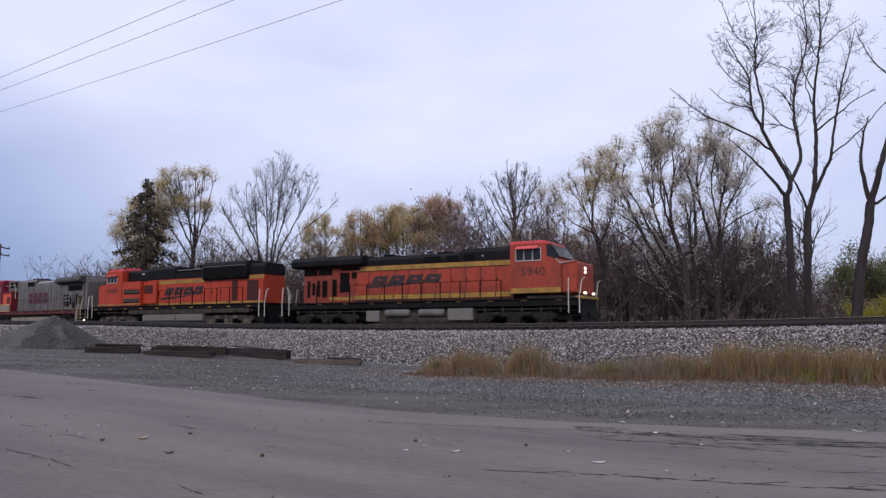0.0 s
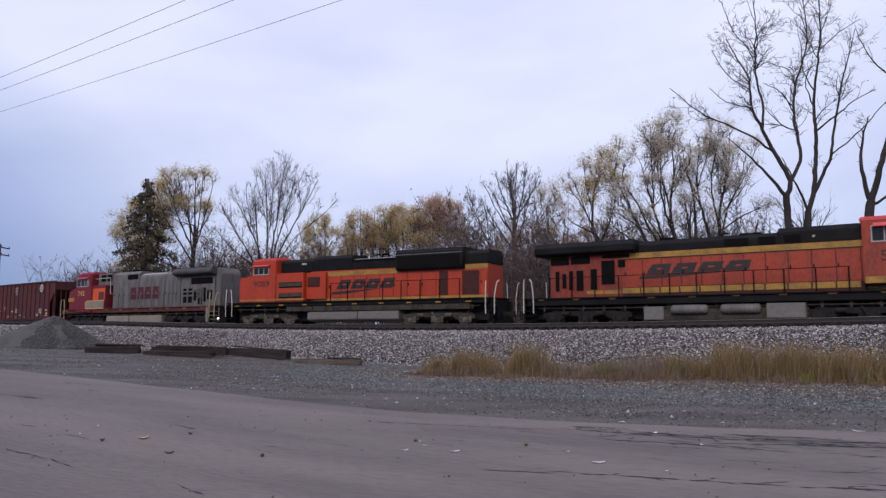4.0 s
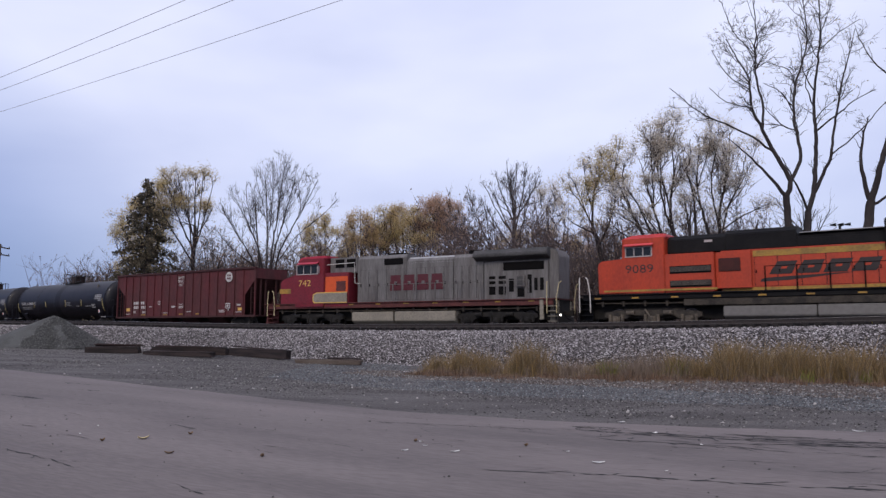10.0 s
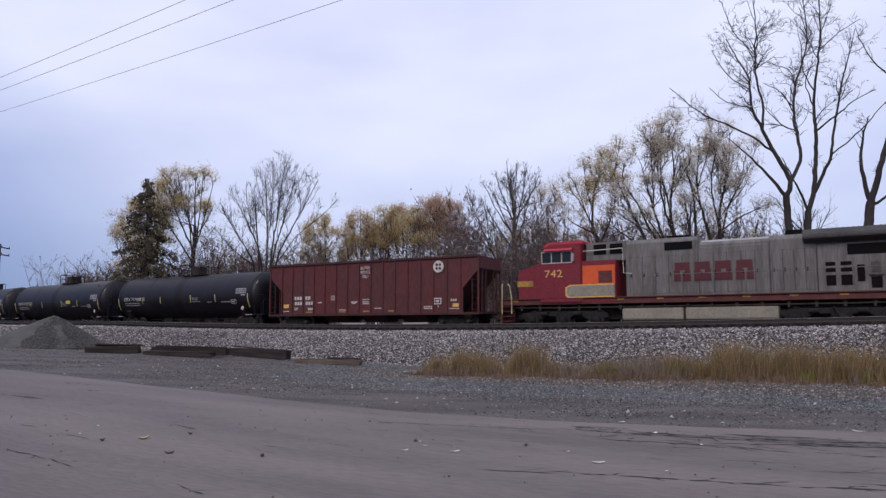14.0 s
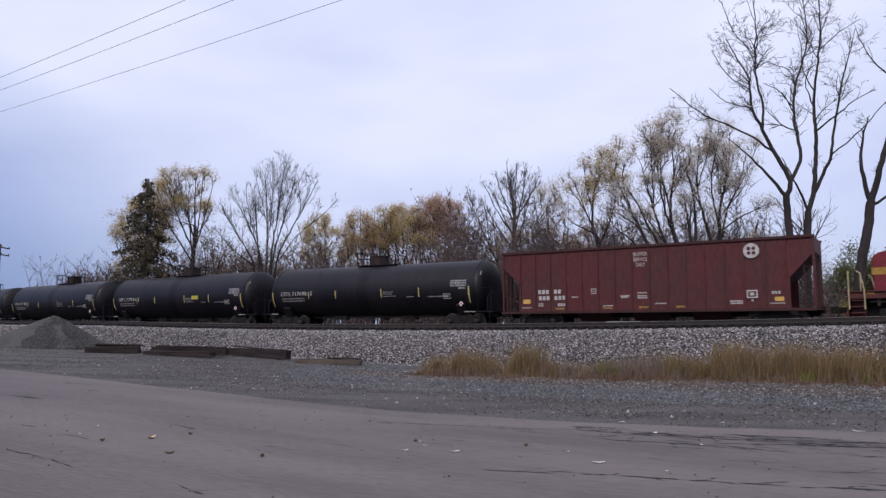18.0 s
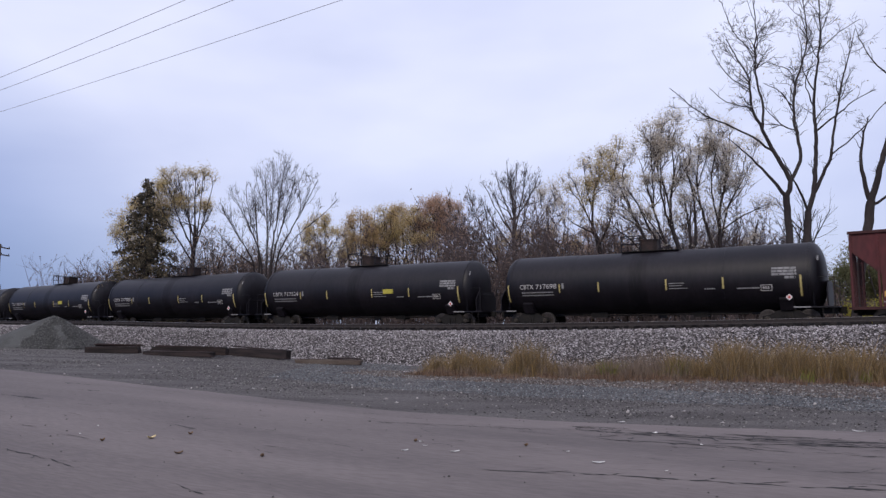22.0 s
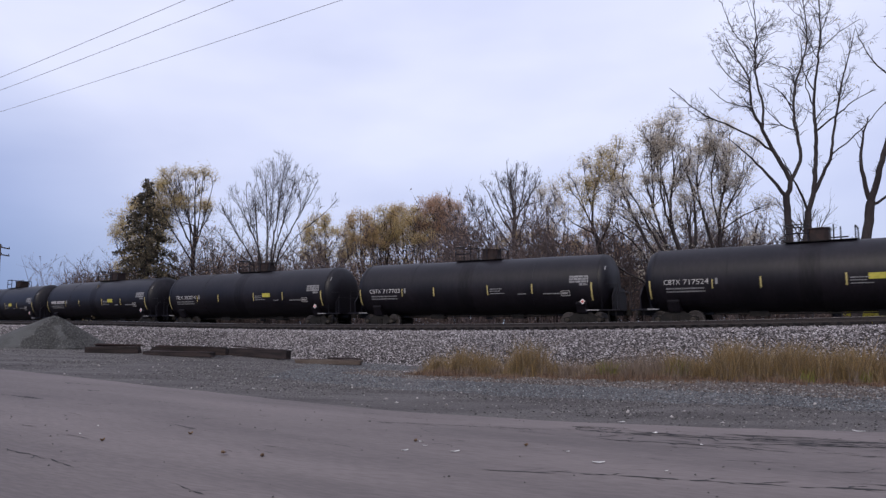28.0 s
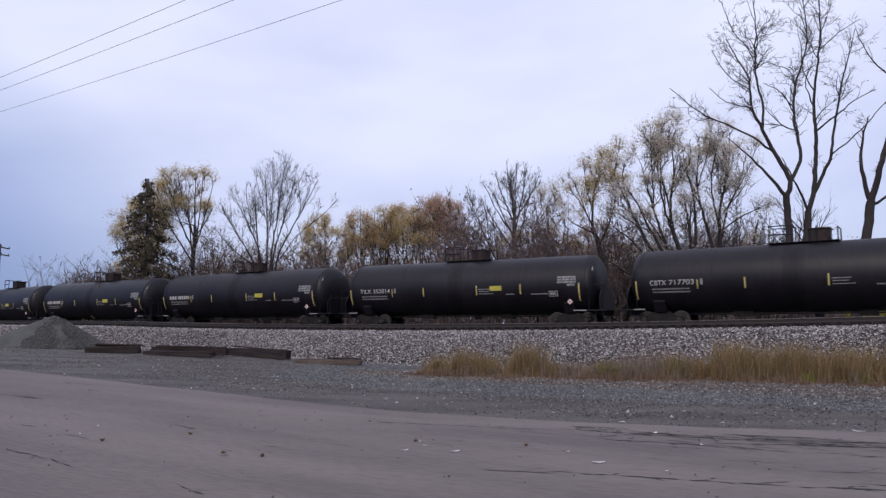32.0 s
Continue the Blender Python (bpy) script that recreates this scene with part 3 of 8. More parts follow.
def loco_truck(car, xc, mat_a=SHADED_GRIME, mat_b=GRIME_LIGHT):
    """Three-axle truck with box frame, axle boxes, springs and brake gear."""
    for sd in (-1, 1):
        y = sd * 1.12
        g = Geo()
        g.prism([(xc - 2.55, 0.62), (xc - 2.2, 0.52), (xc - 1.4, 0.50), (xc - 1.1, 0.68), (xc - 0.5, 0.68), (xc - 0.2, 0.50), (xc + 0.2, 0.50), (xc + 0.5, 0.68), (xc + 1.1, 0.68), (xc + 1.4, 0.50), (xc + 2.2, 0.52), (xc + 2.55, 0.62),
                 (xc + 2.5, 0.86), (xc + 1.5, 0.95), (xc - 1.5, 0.95), (xc - 2.5, 0.86)], y - 0.08, y + 0.08)
        fr = part("truck_frame", g, mat_a, car, "grimy three-axle truck frame", bevel=0.02)
        for k in (-1.9, 0.0, 1.9):
            g = Geo()
            g.box(xc + k - 0.20, xc + k + 0.20, y - 0.02, y + sd * 0.13, 0.32, 0.66)
            g.disc_y([(y + sd * 0.12, 0.15), (y + sd * 0.20, 0.14), (y + sd * 0.22, 0.06)][::sd], 12, xc + k, 0.52)
            part("axle_box", g, mat_b, fr, "dusty axle box", bevel=0.015)
            for j in (-0.33, 0.33):
                part("coil_spring", Geo().tube([(xc + k + j, y + sd * 0.06, 0.38), (xc + k + j, y + sd * 0.06, 0.74)], 0.085, 10), mat_b, fr)
        for k in (-1.0, 0.95):
            g = Geo()
            g.tube([(xc + k - 0.30, y + sd * 0.14, 0.82), (xc + k + 0.12, y + sd * 0.14, 0.82)], 0.12, 12)
            part("brake_cylinder", g, mat_b, fr, "dusty brake cylinder")
        g = Geo()
        g.tube([(xc - 0.3, y + sd * 0.17, 1.0), (xc + 0.1, y + sd * 0.19, 0.35)], 0.045, 8)
        part("damper", g, mat_b, fr)
    part("truck_bolster", Geo().box(xc - 1.6, xc + 1.6, -0.9, 0.9, 0.55, 1.05), mat_a, car, bevel=0.03)
    for k in (-1.9, 0.0, 1.9):
        wheelset(car, xc + k, 0.52)


def steps(car, x0, x1, y, sd, ztop, material, rail_mat, tall=2.75):
    """Corner stairwell with treads and two bent grab rails."""
    well = part("step_well", Geo().box(x0, x1, y - sd * 0.42, y - sd * 0.46, 0.38, ztop), material, car, "open steel boarding steps")
    for i in range(4):
        z = 0.42 + i * (ztop - 0.45) / 4
        part("tread", Geo().box(x0, x1, y, y - sd * 0.419, z - 0.02, z + 0.02), material, well)
    for xx, lean in ((x0 - 0.03, 0), (x1 + 0.03, 0.28 if x1 > 0 else -0.28)):
        g = Geo()
        g.tube([(xx, y + sd * 0.03, 0.85), (xx, y + sd * 0.04, ztop + 0.15), (xx + lean * 0.5, y, tall - 0.12), (xx + lean, y - sd * 0.05, tall)], 0.028, 8)
        part("grab_rail", g, rail_mat, car, "bent tubular grab rail")


def handrail(car, xs_, y, z0, z1, material):
    """Stanchions with one rail; each post a part."""
    g = Geo()
    g.tube([(xs_[0], y, z1), (xs_[-1], y, z1)], 0.018, 6)
    r = part("handrail", g, material, car, "thin tubular walkway handrail")
    for x in xs_:
        part("stanchion", Geo().tube([(x, y, z0), (x, y, z1 + 0.02)], 0.036, 6), material, r)


def hood_prof(w, z0, z1, round_=0.16):
    return [(-w, z0), (w, z0), (w, z1 - round_), (w - round_ * 0.35, z1 - round_ * 0.3), (w - round_, z1), (-w + round_, z1), (-w + round_ * 0.35, z1 - round_ * 0.3), (-w, z1 - round_)]


def doors(car, x0, x1, n, z0, z1, y, material, mat_line=None):
    """A row of tall hood doors, proud of the hood by a finger's width, with latches."""
    w = (x1 - x0) / n
    for sd in (-1, 1):
        part("door_frame", Geo().box(x0, x1, sd * (y + 0.001), sd * (y + 0.006), z0 - 0.01, z1 + 0.01), mat_line or LOUVRE, car, "dark seams round the hood doors")
        for i in range(n):
            a = x0 + i * w + 0.02
            dr = part("hood_door", Geo().box(a, a + w - 0.04, sd * (y + 0.003), sd * (y + 0.022), z0, z1), material, car, bevel=0.008)
            if sd < 0:
                part("latch", Geo().box(a + 0.04, a + 0.09, -(y + 0.02), -(y + 0.05), (z0 + z1) / 2 - 0.08, (z0 + z1) / 2 + 0.08), DARK, dr)


def window(car, x0, x1, z0, z1, y, sd, frame_mat, panes=2):
    g = Geo()
    t = 0.055
    for a in (x0, x1 - t):
        g.box(a, a + t, sd * y, sd * (y + 0.03), z0, z1)
    for a in (z0, z1 - t):
        g.box(x0, x1, sd * y, sd * (y + 0.029), a, a + t)
    for i in range(1, panes):
        xm = x0 + (x1 - x0) * i / panes
        g.box(xm - t / 2, xm + t / 2, sd * y, sd * (y + 0.028), z0, z1)
    w = part("cab_window", g, frame_mat, car, "cab side window, pale gasket brightened for sky seen through")
    for i in range(panes):
        a, b = x0 + (x1 - x0) * i / panes, x0 + (x1 - x0) * (i + 1) / panes
        part("pane", Geo().box(a + 0.03, b - 0.03, sd * (y + 0.002), sd * (y + 0.012), z0 + 0.03, z1 - 0.03), GLASS, w, "dark cab glass")


def wedge_mark(car, x0, x1, z0, z1, y, sd, material, swoosh=True):
    """Railway emblem as four slanted blocks over a tapering bar; plain shapes, no letters."""
    zb = z0 + (z1 - z0) * (0.36 if swoosh else 0)
    w = (x1 - x0) / 4
    sl = (z1 - zb) * (0.55 if swoosh else 0.0)
    k = 1 if sd < 0 else -1
    hh = z1 - zb
    for i in range(4):
        g = Geo()
        a = x0 + i * w + 0.05
        b = a + w - 0.16

        def slab(u0, u1, v0, v1):
            pts = [(a + u0 * (b - a) + v0 * sl, zb + v0 * hh), (a + u1 * (b - a) + v0 * sl, zb + v0 * hh), (a + u1 * (b - a) + v1 * sl, zb + v1 * hh), (a + u0 * (b - a) + v1 * sl, zb + v1 * hh)]
            if k < 0:
                pts = [(x0 + x1 - p[0], p[1]) for p in pts]
            g.prism(pts, sd * y, sd * (y + 0.008))
        slab(0, 1, 0, 0.41)
        slab(0.05, 0.95, 0.59, 1)
        slab(0.0, 0.38, 0.409, 0.591)
        slab(0.64, 0.98, 0.409, 0.591)
        part("emblem_block", g, material, car, "bold slanted block of the painted emblem")
    if swoosh:
        pts = [(x0 - 0.35, z0), (x0 + (x1 - x0) * 0.2, z0 + 0.04), (x0 + (x1 - x0) * 0.74, zb - 0.05), (x0 + (x1 - x0) * 0.76, zb - 0.02), (x0, z0 + 0.19), (x0 - 0.30, z0 + 0.14)]
        if k < 0:
            pts = [(x0 + x1 - p[0], p[1]) for p in pts]
        part("emblem_swoosh", Geo().prism(pts, sd * y, sd * (y + 0.008)), material, car, "tapering bar under the painted emblem")


def sill(car, x0, x1, ztop, depth, material, mark=YELLOW, lift=0.0):
    g = Geo()
    g.box(x0, x1, -1.50, 1.50, ztop - 0.06, ztop)
    part("walkway", g, material, car, "steel walkway along the hood", bevel=0.01)
    part("frame_sill", Geo().box(x0 + 0.2, x1 - 0.2, -1.40, 1.40, ztop - depth, ztop - 0.062), material, car, "dark steel frame sill", bevel=0.02)
    for sd in (-1, 1):
        x = x0 + 0.9
        while x < x1 - 1.0:
            part("reflector", Geo().box(x, x + 0.36, sd * 1.40, sd * 1.408, ztop - depth + 0.05 + lift, ztop - depth + 0.13 + lift), mark, car)
            x += 2.05


def under_gear(car, x0, x1, z1):
    """Traction gear, ducts and brake rods between and above the trucks, half hidden in the dark under the frame."""
    part("underframe", Geo().box(x0, x1, -0.62, 0.62, 0.50, z1), SHADED_GRIME, car, "grimy steel underframe", bevel=0.03)
    for sd in (-1, 1):
        part("brake_pipe", Geo().tube([(x0 + 0.5, sd * 1.18, z1 - 0.12), (x0 + 3.0, sd * 1.2, z1 - 0.16), (x1 - 3.0, sd * 1.2, z1 - 0.16), (x1 - 0.5, sd * 1.18, z1 - 0.12)], 0.04, 6), GRIME_LIGHT, car, "dusty brake pipe under the sill")
        for x in np.arange(x0 + 0.8, x1 - 0.6, 1.15):
            part("bracket", Geo().prism([(x, z1), (x + 0.16, z1), (x + 0.12, z1 - 0.30), (x + 0.04, z1 - 0.30)], sd * 1.10, sd * 1.24), GRIME_LIGHT, car)


def pilot(car, x, d, material=BLACK):
    g = Geo()
    g.prism([(x, 0.25), (x + d * 0.16, 0.12), (x + d * 0.2, 0.14), (x + d * 0.06, 0.85), (x, 1.30)], -1.35, 1.35)
    part("pilot_plate", g, material, car, "black snow plough pilot", bevel=0.015)
    g = Geo()
    g.box(x - d * 0.05, x + d * 0.02, -1.45, 1.45, 1.0, 1.66)
    part("end_plate", g, material, car, bevel=0.015)


# ---- lead locomotive: orange and black, cab towards the east ----
def lead_locomotive():
    car = thing("locomotive", "orange and black six-axle diesel locomotive leading the train", "locomotive", "locomotives of the train")
    sill(car, -10.2, 10.6, 1.68, 0.42, BLACK, YELLOW, 0.24)
    W = 0.98
    # hood in colour bands: black top, yellow line, orange side
    for x0, x1, zt in ((-8.75, -3.7, 4.10), (-3.7, 3.0, 4.55), (3.0, 6.5, 4.74)):
        g = Geo().prism([(-W, 3.95), (W, 3.95), (W, zt - 0.25), (W - 0.25, zt), (-W + 0.25, zt), (-W, zt - 0.25)], x0, x1, "x")
        part("hood_top", g, BLACK, car, "black upper hood", bevel=0.03)
    part("hood_side", Geo().box(-4.6, 6.5, -W, W, 2.12, 3.95), ORANGE_LEAD, car, "orange hood side", bevel=0.01)
    part("rear_hood_side", Geo().box(-8.75, -4.602, -W, W, 1.68, 3.95), ORANGE_DUSTY, car, "soot-stained orange rear hood", bevel=0.02)
    part("hood_base", Geo().box(-4.6, 6.5, -W - 0.002, W + 0.002, 1.68, 2.118), LOUVRE, car, "dark backing behind the yellow lower panels")
    for sd in (-1, 1):
        part("upper_stripe", Geo().box(-4.6, 6.5, sd * (W + 0.001), sd * (W + 0.012), 3.66, 3.94), YELLOW, car, "dirty yellow stripe")
        part("stripe_edge", Geo().box(-4.6, 6.5, sd * (W + 0.001), sd * (W + 0.014), 3.62, 3.655), BLACK, car)
    doors(car, -4.5, 6.4, 11, 2.16, 3.58, W, ORANGE_LEAD)
    for sd in (-1, 1):
        for i in range(13):
            x = -6.6 + i * 1.0
            part("base_panel", Geo().box(x, x + 0.93, sd * (W + 0.003), sd * (W + 0.02), 1.84, 2.12 if i > 1 else 2.04), YELLOW, car, "grimy yellow lower panel", bevel=0.006)
    # dark air inlets on the black top
    for sd in (-1, 1):
        for a, b in ((0.6, 1.7), (2.15, 2.9), (3.3, 4.0)):
            part("inlet_grille", Geo().box(a, b, sd * (W + 0.002), sd * (W + 0.03), 4.02, 4.36), DARK, car, "dark intake grille", bevel=0.01)
        part("roof_number_box", Geo().box(4.5, 4.6, sd * (W + 0.001), sd * (W + 0.02), 4.2, 4.3), PALE_FRAME, car)
    # radiator wings
    g = Geo().prism([(-1.48, 4.10), (-1.25, 3.98), (1.25, 3.98), (1.48, 4.10), (1.48, 4.40), (1.20, 4.66), (-1.20, 4.66), (-1.48, 4.40)], -9.5, -3.8, "x")
    part("radiator", g, BLACK, car, "wide overhanging black radiator section", bevel=0.03)
    g = Geo()
    for i in range(26):
        g.box(-9.3 + i * 0.21, -9.22 + i * 0.21, -1.1, 1.1, 4.66, 4.69)
    part("radiator_grille", g, SHADED_GRIME, car)
    # rear equipment openings
    for sd in (-1, 1):
        for a, b, z0, z1 in ((-8.43, -8.2, 2.05, 3.15), (-8.02, -7.78, 2.2, 3.0), (-7.62, -7.38, 2.1, 3.15), (-7.18, -6.78, 2.05, 3.15), (-6.37, -6.0, 2.1, 3.2), (-5.75, -5.0, 2.35, 3.62), (-4.82, -4.42, 3.22, 3.62), (-8.7, -7.6, 3.48, 3.93), (-7.5, -6.38, 3.50, 3.94), (-5.7, -4.2, 3.74, 3.94)):
            op = part("equipment_opening", Geo().box(a, b, sd * (W + 0.016), sd * (W + 0.035), z0, z1), DARK, car, "dark screened opening", bevel=0.008)
            part("opening_rim", Geo().box(a - 0.04, b + 0.04, sd * (W + 0.001), sd * (W + 0.014), z0 - 0.04, z1 + 0.03), ORANGE_DUSTY, op)
    # cab
    g = Geo().prism([(6.5, 1.95), (9.55, 1.95), (9.55, 3.55), (9.25, 3.92), (8.7, 4.72), (6.5, 4.72)], -1.5, 1.5)
    part("cab", g, ORANGE_LEAD, car, "orange wide cab", bevel=0.05)
    g = Geo().prism([(6.42, 4.70), (8.85, 4.70), (8.72, 4.84), (8.3, 4.92), (6.42, 4.92)], -1.35, 1.35)
    part("cab_roof", g, RED_ROOF, car, "sun-faded red cab roof", bevel=0.05)
    g = Geo().prism([(9.54, 1.95), (10.42, 1.95), (10.45, 3.50), (10.32, 3.70), (9.56, 3.60)], -1.42, 1.42)
    part("nose", g, ORANGE_LEAD, car, "orange short nose", bevel=0.06)
    for sd in (-1, 1):
        window(car, 6.85, 8.40, 3.76, 4.50, 1.5, sd, PALE_FRAME, 3)
        part("sun_visor", Geo().prism([(sd * 1.5, 4.58), (sd * 1.5, 4.62), (sd * 1.80, 4.44), (sd * 1.79, 4.40)], 6.95, 8.25, "x"), RED_ROOF, car, "faded red sun visor", bevel=0.01)
        lettering("cab_number", "5940", 0.46, 1.42, 7.18 if sd < 0 else 8.60, sd * 1.505, 2.94, LETTER_BLACK, car, 1 if sd < 0 else -1, label="black road number 5940")
        wedge_mark(car, -3.35, 1.75, 2.55, 3.30, W + 0.024, sd, LETTER_BLACK)
        wedge_mark(car, 9.75, 10.35, 2.75, 3.05, 1.422, sd, LETTER_BLACK, False)
        part("cab_stripe", Geo().box(6.55, 9.5, sd * 1.502, sd * 1.512, 1.98, 2.26), YELLOW, car, "dirty yellow cab stripe")
        part("windshield_line", Geo().prism([(9.26, 3.86), (9.5, 3.60), (10.3, 3.72), (10.3, 3.68), (9.48, 3.55), (9.22, 3.84)], sd * 1.425, sd * 1.515), PALE_FRAME, car)
        part("quarter_window", Geo().prism([(8.70, 4.64), (8.86, 4.64), (9.40, 3.86), (9.32, 3.80), (8.72, 4.02)], sd * 1.502, sd * 1.513), GLASS, car, "dark front quarter window")
    g = Geo().prism([(8.83, 4.60), (9.30, 3.93), (9.36, 3.97), (8.90, 4.66)], -1.25, 1.25)
    part("windshield", g, GLASS, car, "dark sloping windshield")
    for sd in (-1, 1):
        part("ditch_light", Geo().tube([(10.55, sd * 0.75, 1.95), (10.68, sd * 0.75, 1.95)], 0.065, 12), LAMP_WARM, car, "lit ditch light")
    for z in (3.12, 3.32):
        part("headlight", Geo().tube([(10.42, -0.2, z), (10.50, -0.2, z)], 0.075, 14), LAMP, car, "lit headlight in the nose")
    part("front_deck", Geo().box(10.3, 10.72, -1.4, 1.4, 1.62, 1.78), YELLOW, car, bevel=0.02)
    # roof hardware
    part("roof_unit", Geo().box(7.1, 7.9, -0.45, 0.45, 4.91, 5.03), RED_ROOF, car, "low cooling unit on the cab roof", bevel=0.03)
    part("exhaust_stack", Geo().box(-2.8, -2.1, -0.35, 0.35, 4.55, 4.72), DARK, car, "sooty exhaust stack", bevel=0.03)
    part("roof_hatch", Geo().box(1.2, 2.2, -0.5, 0.5, 4.55, 4.66), DARK, car, "low roof hatch", bevel=0.03)
    part("horn", Geo().tube([(0.2, 0.1, 4.55), (0.2, 0.1, 4.75), (0.6, 0.1, 4.78)], 0.05, 8), BLACK, car)
    # under the frame
    part("fuel_tank", Geo().prism([(-1.25, 0.30), (1.25, 0.30), (1.32, 0.55), (1.1, 1.1), (-1.1, 1.1), (-1.32, 0.55)], -3.2, 4.2, "x"), GRIME_LIGHT, car, "grimy dark fuel tank", bevel=0.04)
    for sd in (-1, 1):
        part("battery_box", Geo().box(-3.35, -2.35, sd * 0.9, sd * 1.45, 0.45, 1.12), GREY_TANK, car, "grey equipment box", bevel=0.02)
        part("battery_box", Geo().box(2.46, 4.12, sd * 0.9, sd * 1.45, 0.50, 1.19), GREY_TANK, car, "pale dusty equipment box", bevel=0.02)
        for a, b in ((-2.03, -0.20), (0.37, 2.22)):
            g = Geo().disc_x([(a, 0.05), (a + 0.04, 0.18), (a + 0.12, 0.24), (b - 0.12, 0.24), (b - 0.04, 0.18), (b, 0.05)], 18, sd * 1.28, 0.95)
            part("air_reservoir", g, SILVER, car, "dull silver air reservoir", smooth=True)
    for xc in (-6.6, 6.6):
        loco_truck(car, xc, SHADED_GRIME, SHADED_GRIME)
    for sd in (-1, 1):
        steps(car, 9.95, 10.5, sd * 1.45, sd, 1.6, BLACK, WHITE_RAIL)
        steps(car, -10.15, -9.6, sd * 1.45, sd, 1.6, BLACK, WHITE_RAIL)
        handrail(car, list(np.arange(-8.6, 6.2, 1.32)), sd * 1.45, 1.68, 2.75, DARK)
    under_gear(car, -9.9, 10.2, 1.25)
    pilot(car, 10.55, 1)
    pilot(car, -10.15, -1)
    coupler(car, 11.15, 1)
    coupler(car, -11.15, -1)
    centre(car, 63.05)


# ---- second locomotive: orange, cab towards the west ----
def second_locomotive():
    car = thing("locomotive", "bright orange six-axle diesel locomotive running cab-rearward", "locomotive", "locomotives of the train")
    sill(car, -10.6, 10.4, 1.80, 0.30, BLACK)
    W = 0.98
    part("hood_side", Geo().box(-3.25, 10.0, -W, W, 1.80, 3.80), ORANGE, car, "orange hood side", bevel=0.02)
    for x0, x1, zt in ((-5.85, -3.0, 4.70), (-3.0, 0.2, 4.80), (0.2, 3.8, 4.43), (8.4, 10.05, 4.62)):
        g = Geo().prism([(-W - 0.01, 3.80), (W + 0.01, 3.80), (W + 0.01, zt - 0.22), (W - 0.22, zt), (-W + 0.22, zt), (-W - 0.01, zt - 0.22)], x0, x1, "x")
        part("hood_top", g, BLACK, car, "black upper hood", bevel=0.03)
    g = Geo().prism([(-1.0, 4.43), (1.0, 4.43), (0.8, 4.5), (-0.8, 4.5)], 0.3, 3.7, "x")
    part("engine_hatch", g, GREY_TANK, car, "grey engine hatch cover", bevel=0.02)
    g = Geo().prism([(-1.18, 3.55), (1.18, 3.55), (1.32, 3.75), (1.32, 4.60), (1.12, 4.84), (-1.12, 4.84), (-1.32, 4.60), (-1.32, 3.75)], 3.75, 8.5, "x")
    part("radiator", g, BLACK, car, "large black radiator housing", bevel=0.04)
    part("radiator_lip", Geo().box(3.8, 8.45, -1.34, 1.34, 4.50, 4.54), GREY_TANK, car)
    for sd in (-1, 1):
        part("radiator_screen", Geo().box(3.95, 8.3, sd * 1.321, sd * 1.335, 3.80, 4.40), DARK, car, "dark radiator screen", bevel=0.006)
        part("upper_stripe", Geo().box(-1.75, 3.72, sd * (W + 0.002), sd * (W + 0.014), 3.44, 3.72), YELLOW, car, "yellow stripe")
        part("upper_stripe", Geo().box(8.5, 9.98, sd * (W + 0.002), sd * (W + 0.014), 3.52, 3.78), YELLOW, car, "yellow stripe")
        part("lower_stripe", Geo().box(-3.2, 9.98, sd * (W + 0.002), sd * (W + 0.014), 1.83, 1.97), YELLOW, car, "yellow lower stripe")
        part("cab_stripe", Geo().box(-9.1, -3.3, sd * 1.502, sd * 1.512, 1.90, 2.00), YELLOW, car, "thin yellow stripe")
    doors(car, -1.7, 6.5, 8, 2.02, 3.42, W, ORANGE)
    doors(car, 9.48, 9.95, 1, 2.05, 3.42, W, ORANGE)
    for sd in (-1, 1):
        part("dark_door", Geo().box(6.72, 7.32, sd * (W + 0.002), sd * (W + 0.03), 2.0, 3.45), LOUVRE, car, "dark louvred door", bevel=0.008)
        part("dark_door", Geo().box(8.30, 9.42, sd * (W + 0.002), sd * (W + 0.03), 2.0, 3.42), LOUVRE, car, "dark louvred door", bevel=0.008)
    # electrical cabinet behind the cab, with three grilles
    part("cabinet", Geo().box(-5.87, -3.45, -1.45, 1.45, 1.80, 3.74), ORANGE, car, "orange equipment cabinet", bevel=0.03)
    for sd in (-1, 1):
        for a, b, z0, z1 in ((-5.62, -3.58, 2.74, 3.12), (-5.62, -3.58, 2.05, 2.40)):
            gr = part("grille", Geo().box(a, b, sd * 1.452, sd * 1.462, z0, z1), DARK, car, "dark louvred grille")
            for i in range(5):
                part("slat", Geo().box(a + 0.02, b - 0.02, sd * 1.461, sd * 1.478, z0 + 0.10 + i * 0.05, z0 + 0.135 + i * 0.05), GRILLE, gr)
        part("air_filter", Geo().box(-3.30, -2.28, sd * (W + 0.002), sd * (W + 0.25), 2.78, 3.42), LOUVRE, car, "brown screened air filter", bevel=0.02)
        part("filter_box", Geo().box(-3.44, -1.80, sd * (W + 0.001), sd * (W + 0.2), 1.95, 3.72), ORANGE, car, "orange filter housing", bevel=0.02)
    # cab and nose
    g = Geo().prism([(-5.86, 1.80), (-8.1, 1.80), (-8.1, 3.62), (-8.05, 4.64), (-5.86, 4.64)], -1.5, 1.5)
    part("cab", g, ORANGE, car, "orange wide cab", bevel=0.04)
    g = Geo().prism([(-5.78, 4.60), (-8.2, 4.58), (-8.0, 4.70), (-7.5, 4.82), (-5.78, 4.82)], -1.42, 1.42)
    part("cab_roof", g, RED_ROOF, car, "sun-faded red cab roof", bevel=0.05)
    g = Geo().prism([(-8.09, 1.80), (-9.54, 1.80), (-9.58, 3.35), (-9.42, 3.58), (-8.09, 3.66)], -1.20, 1.20)
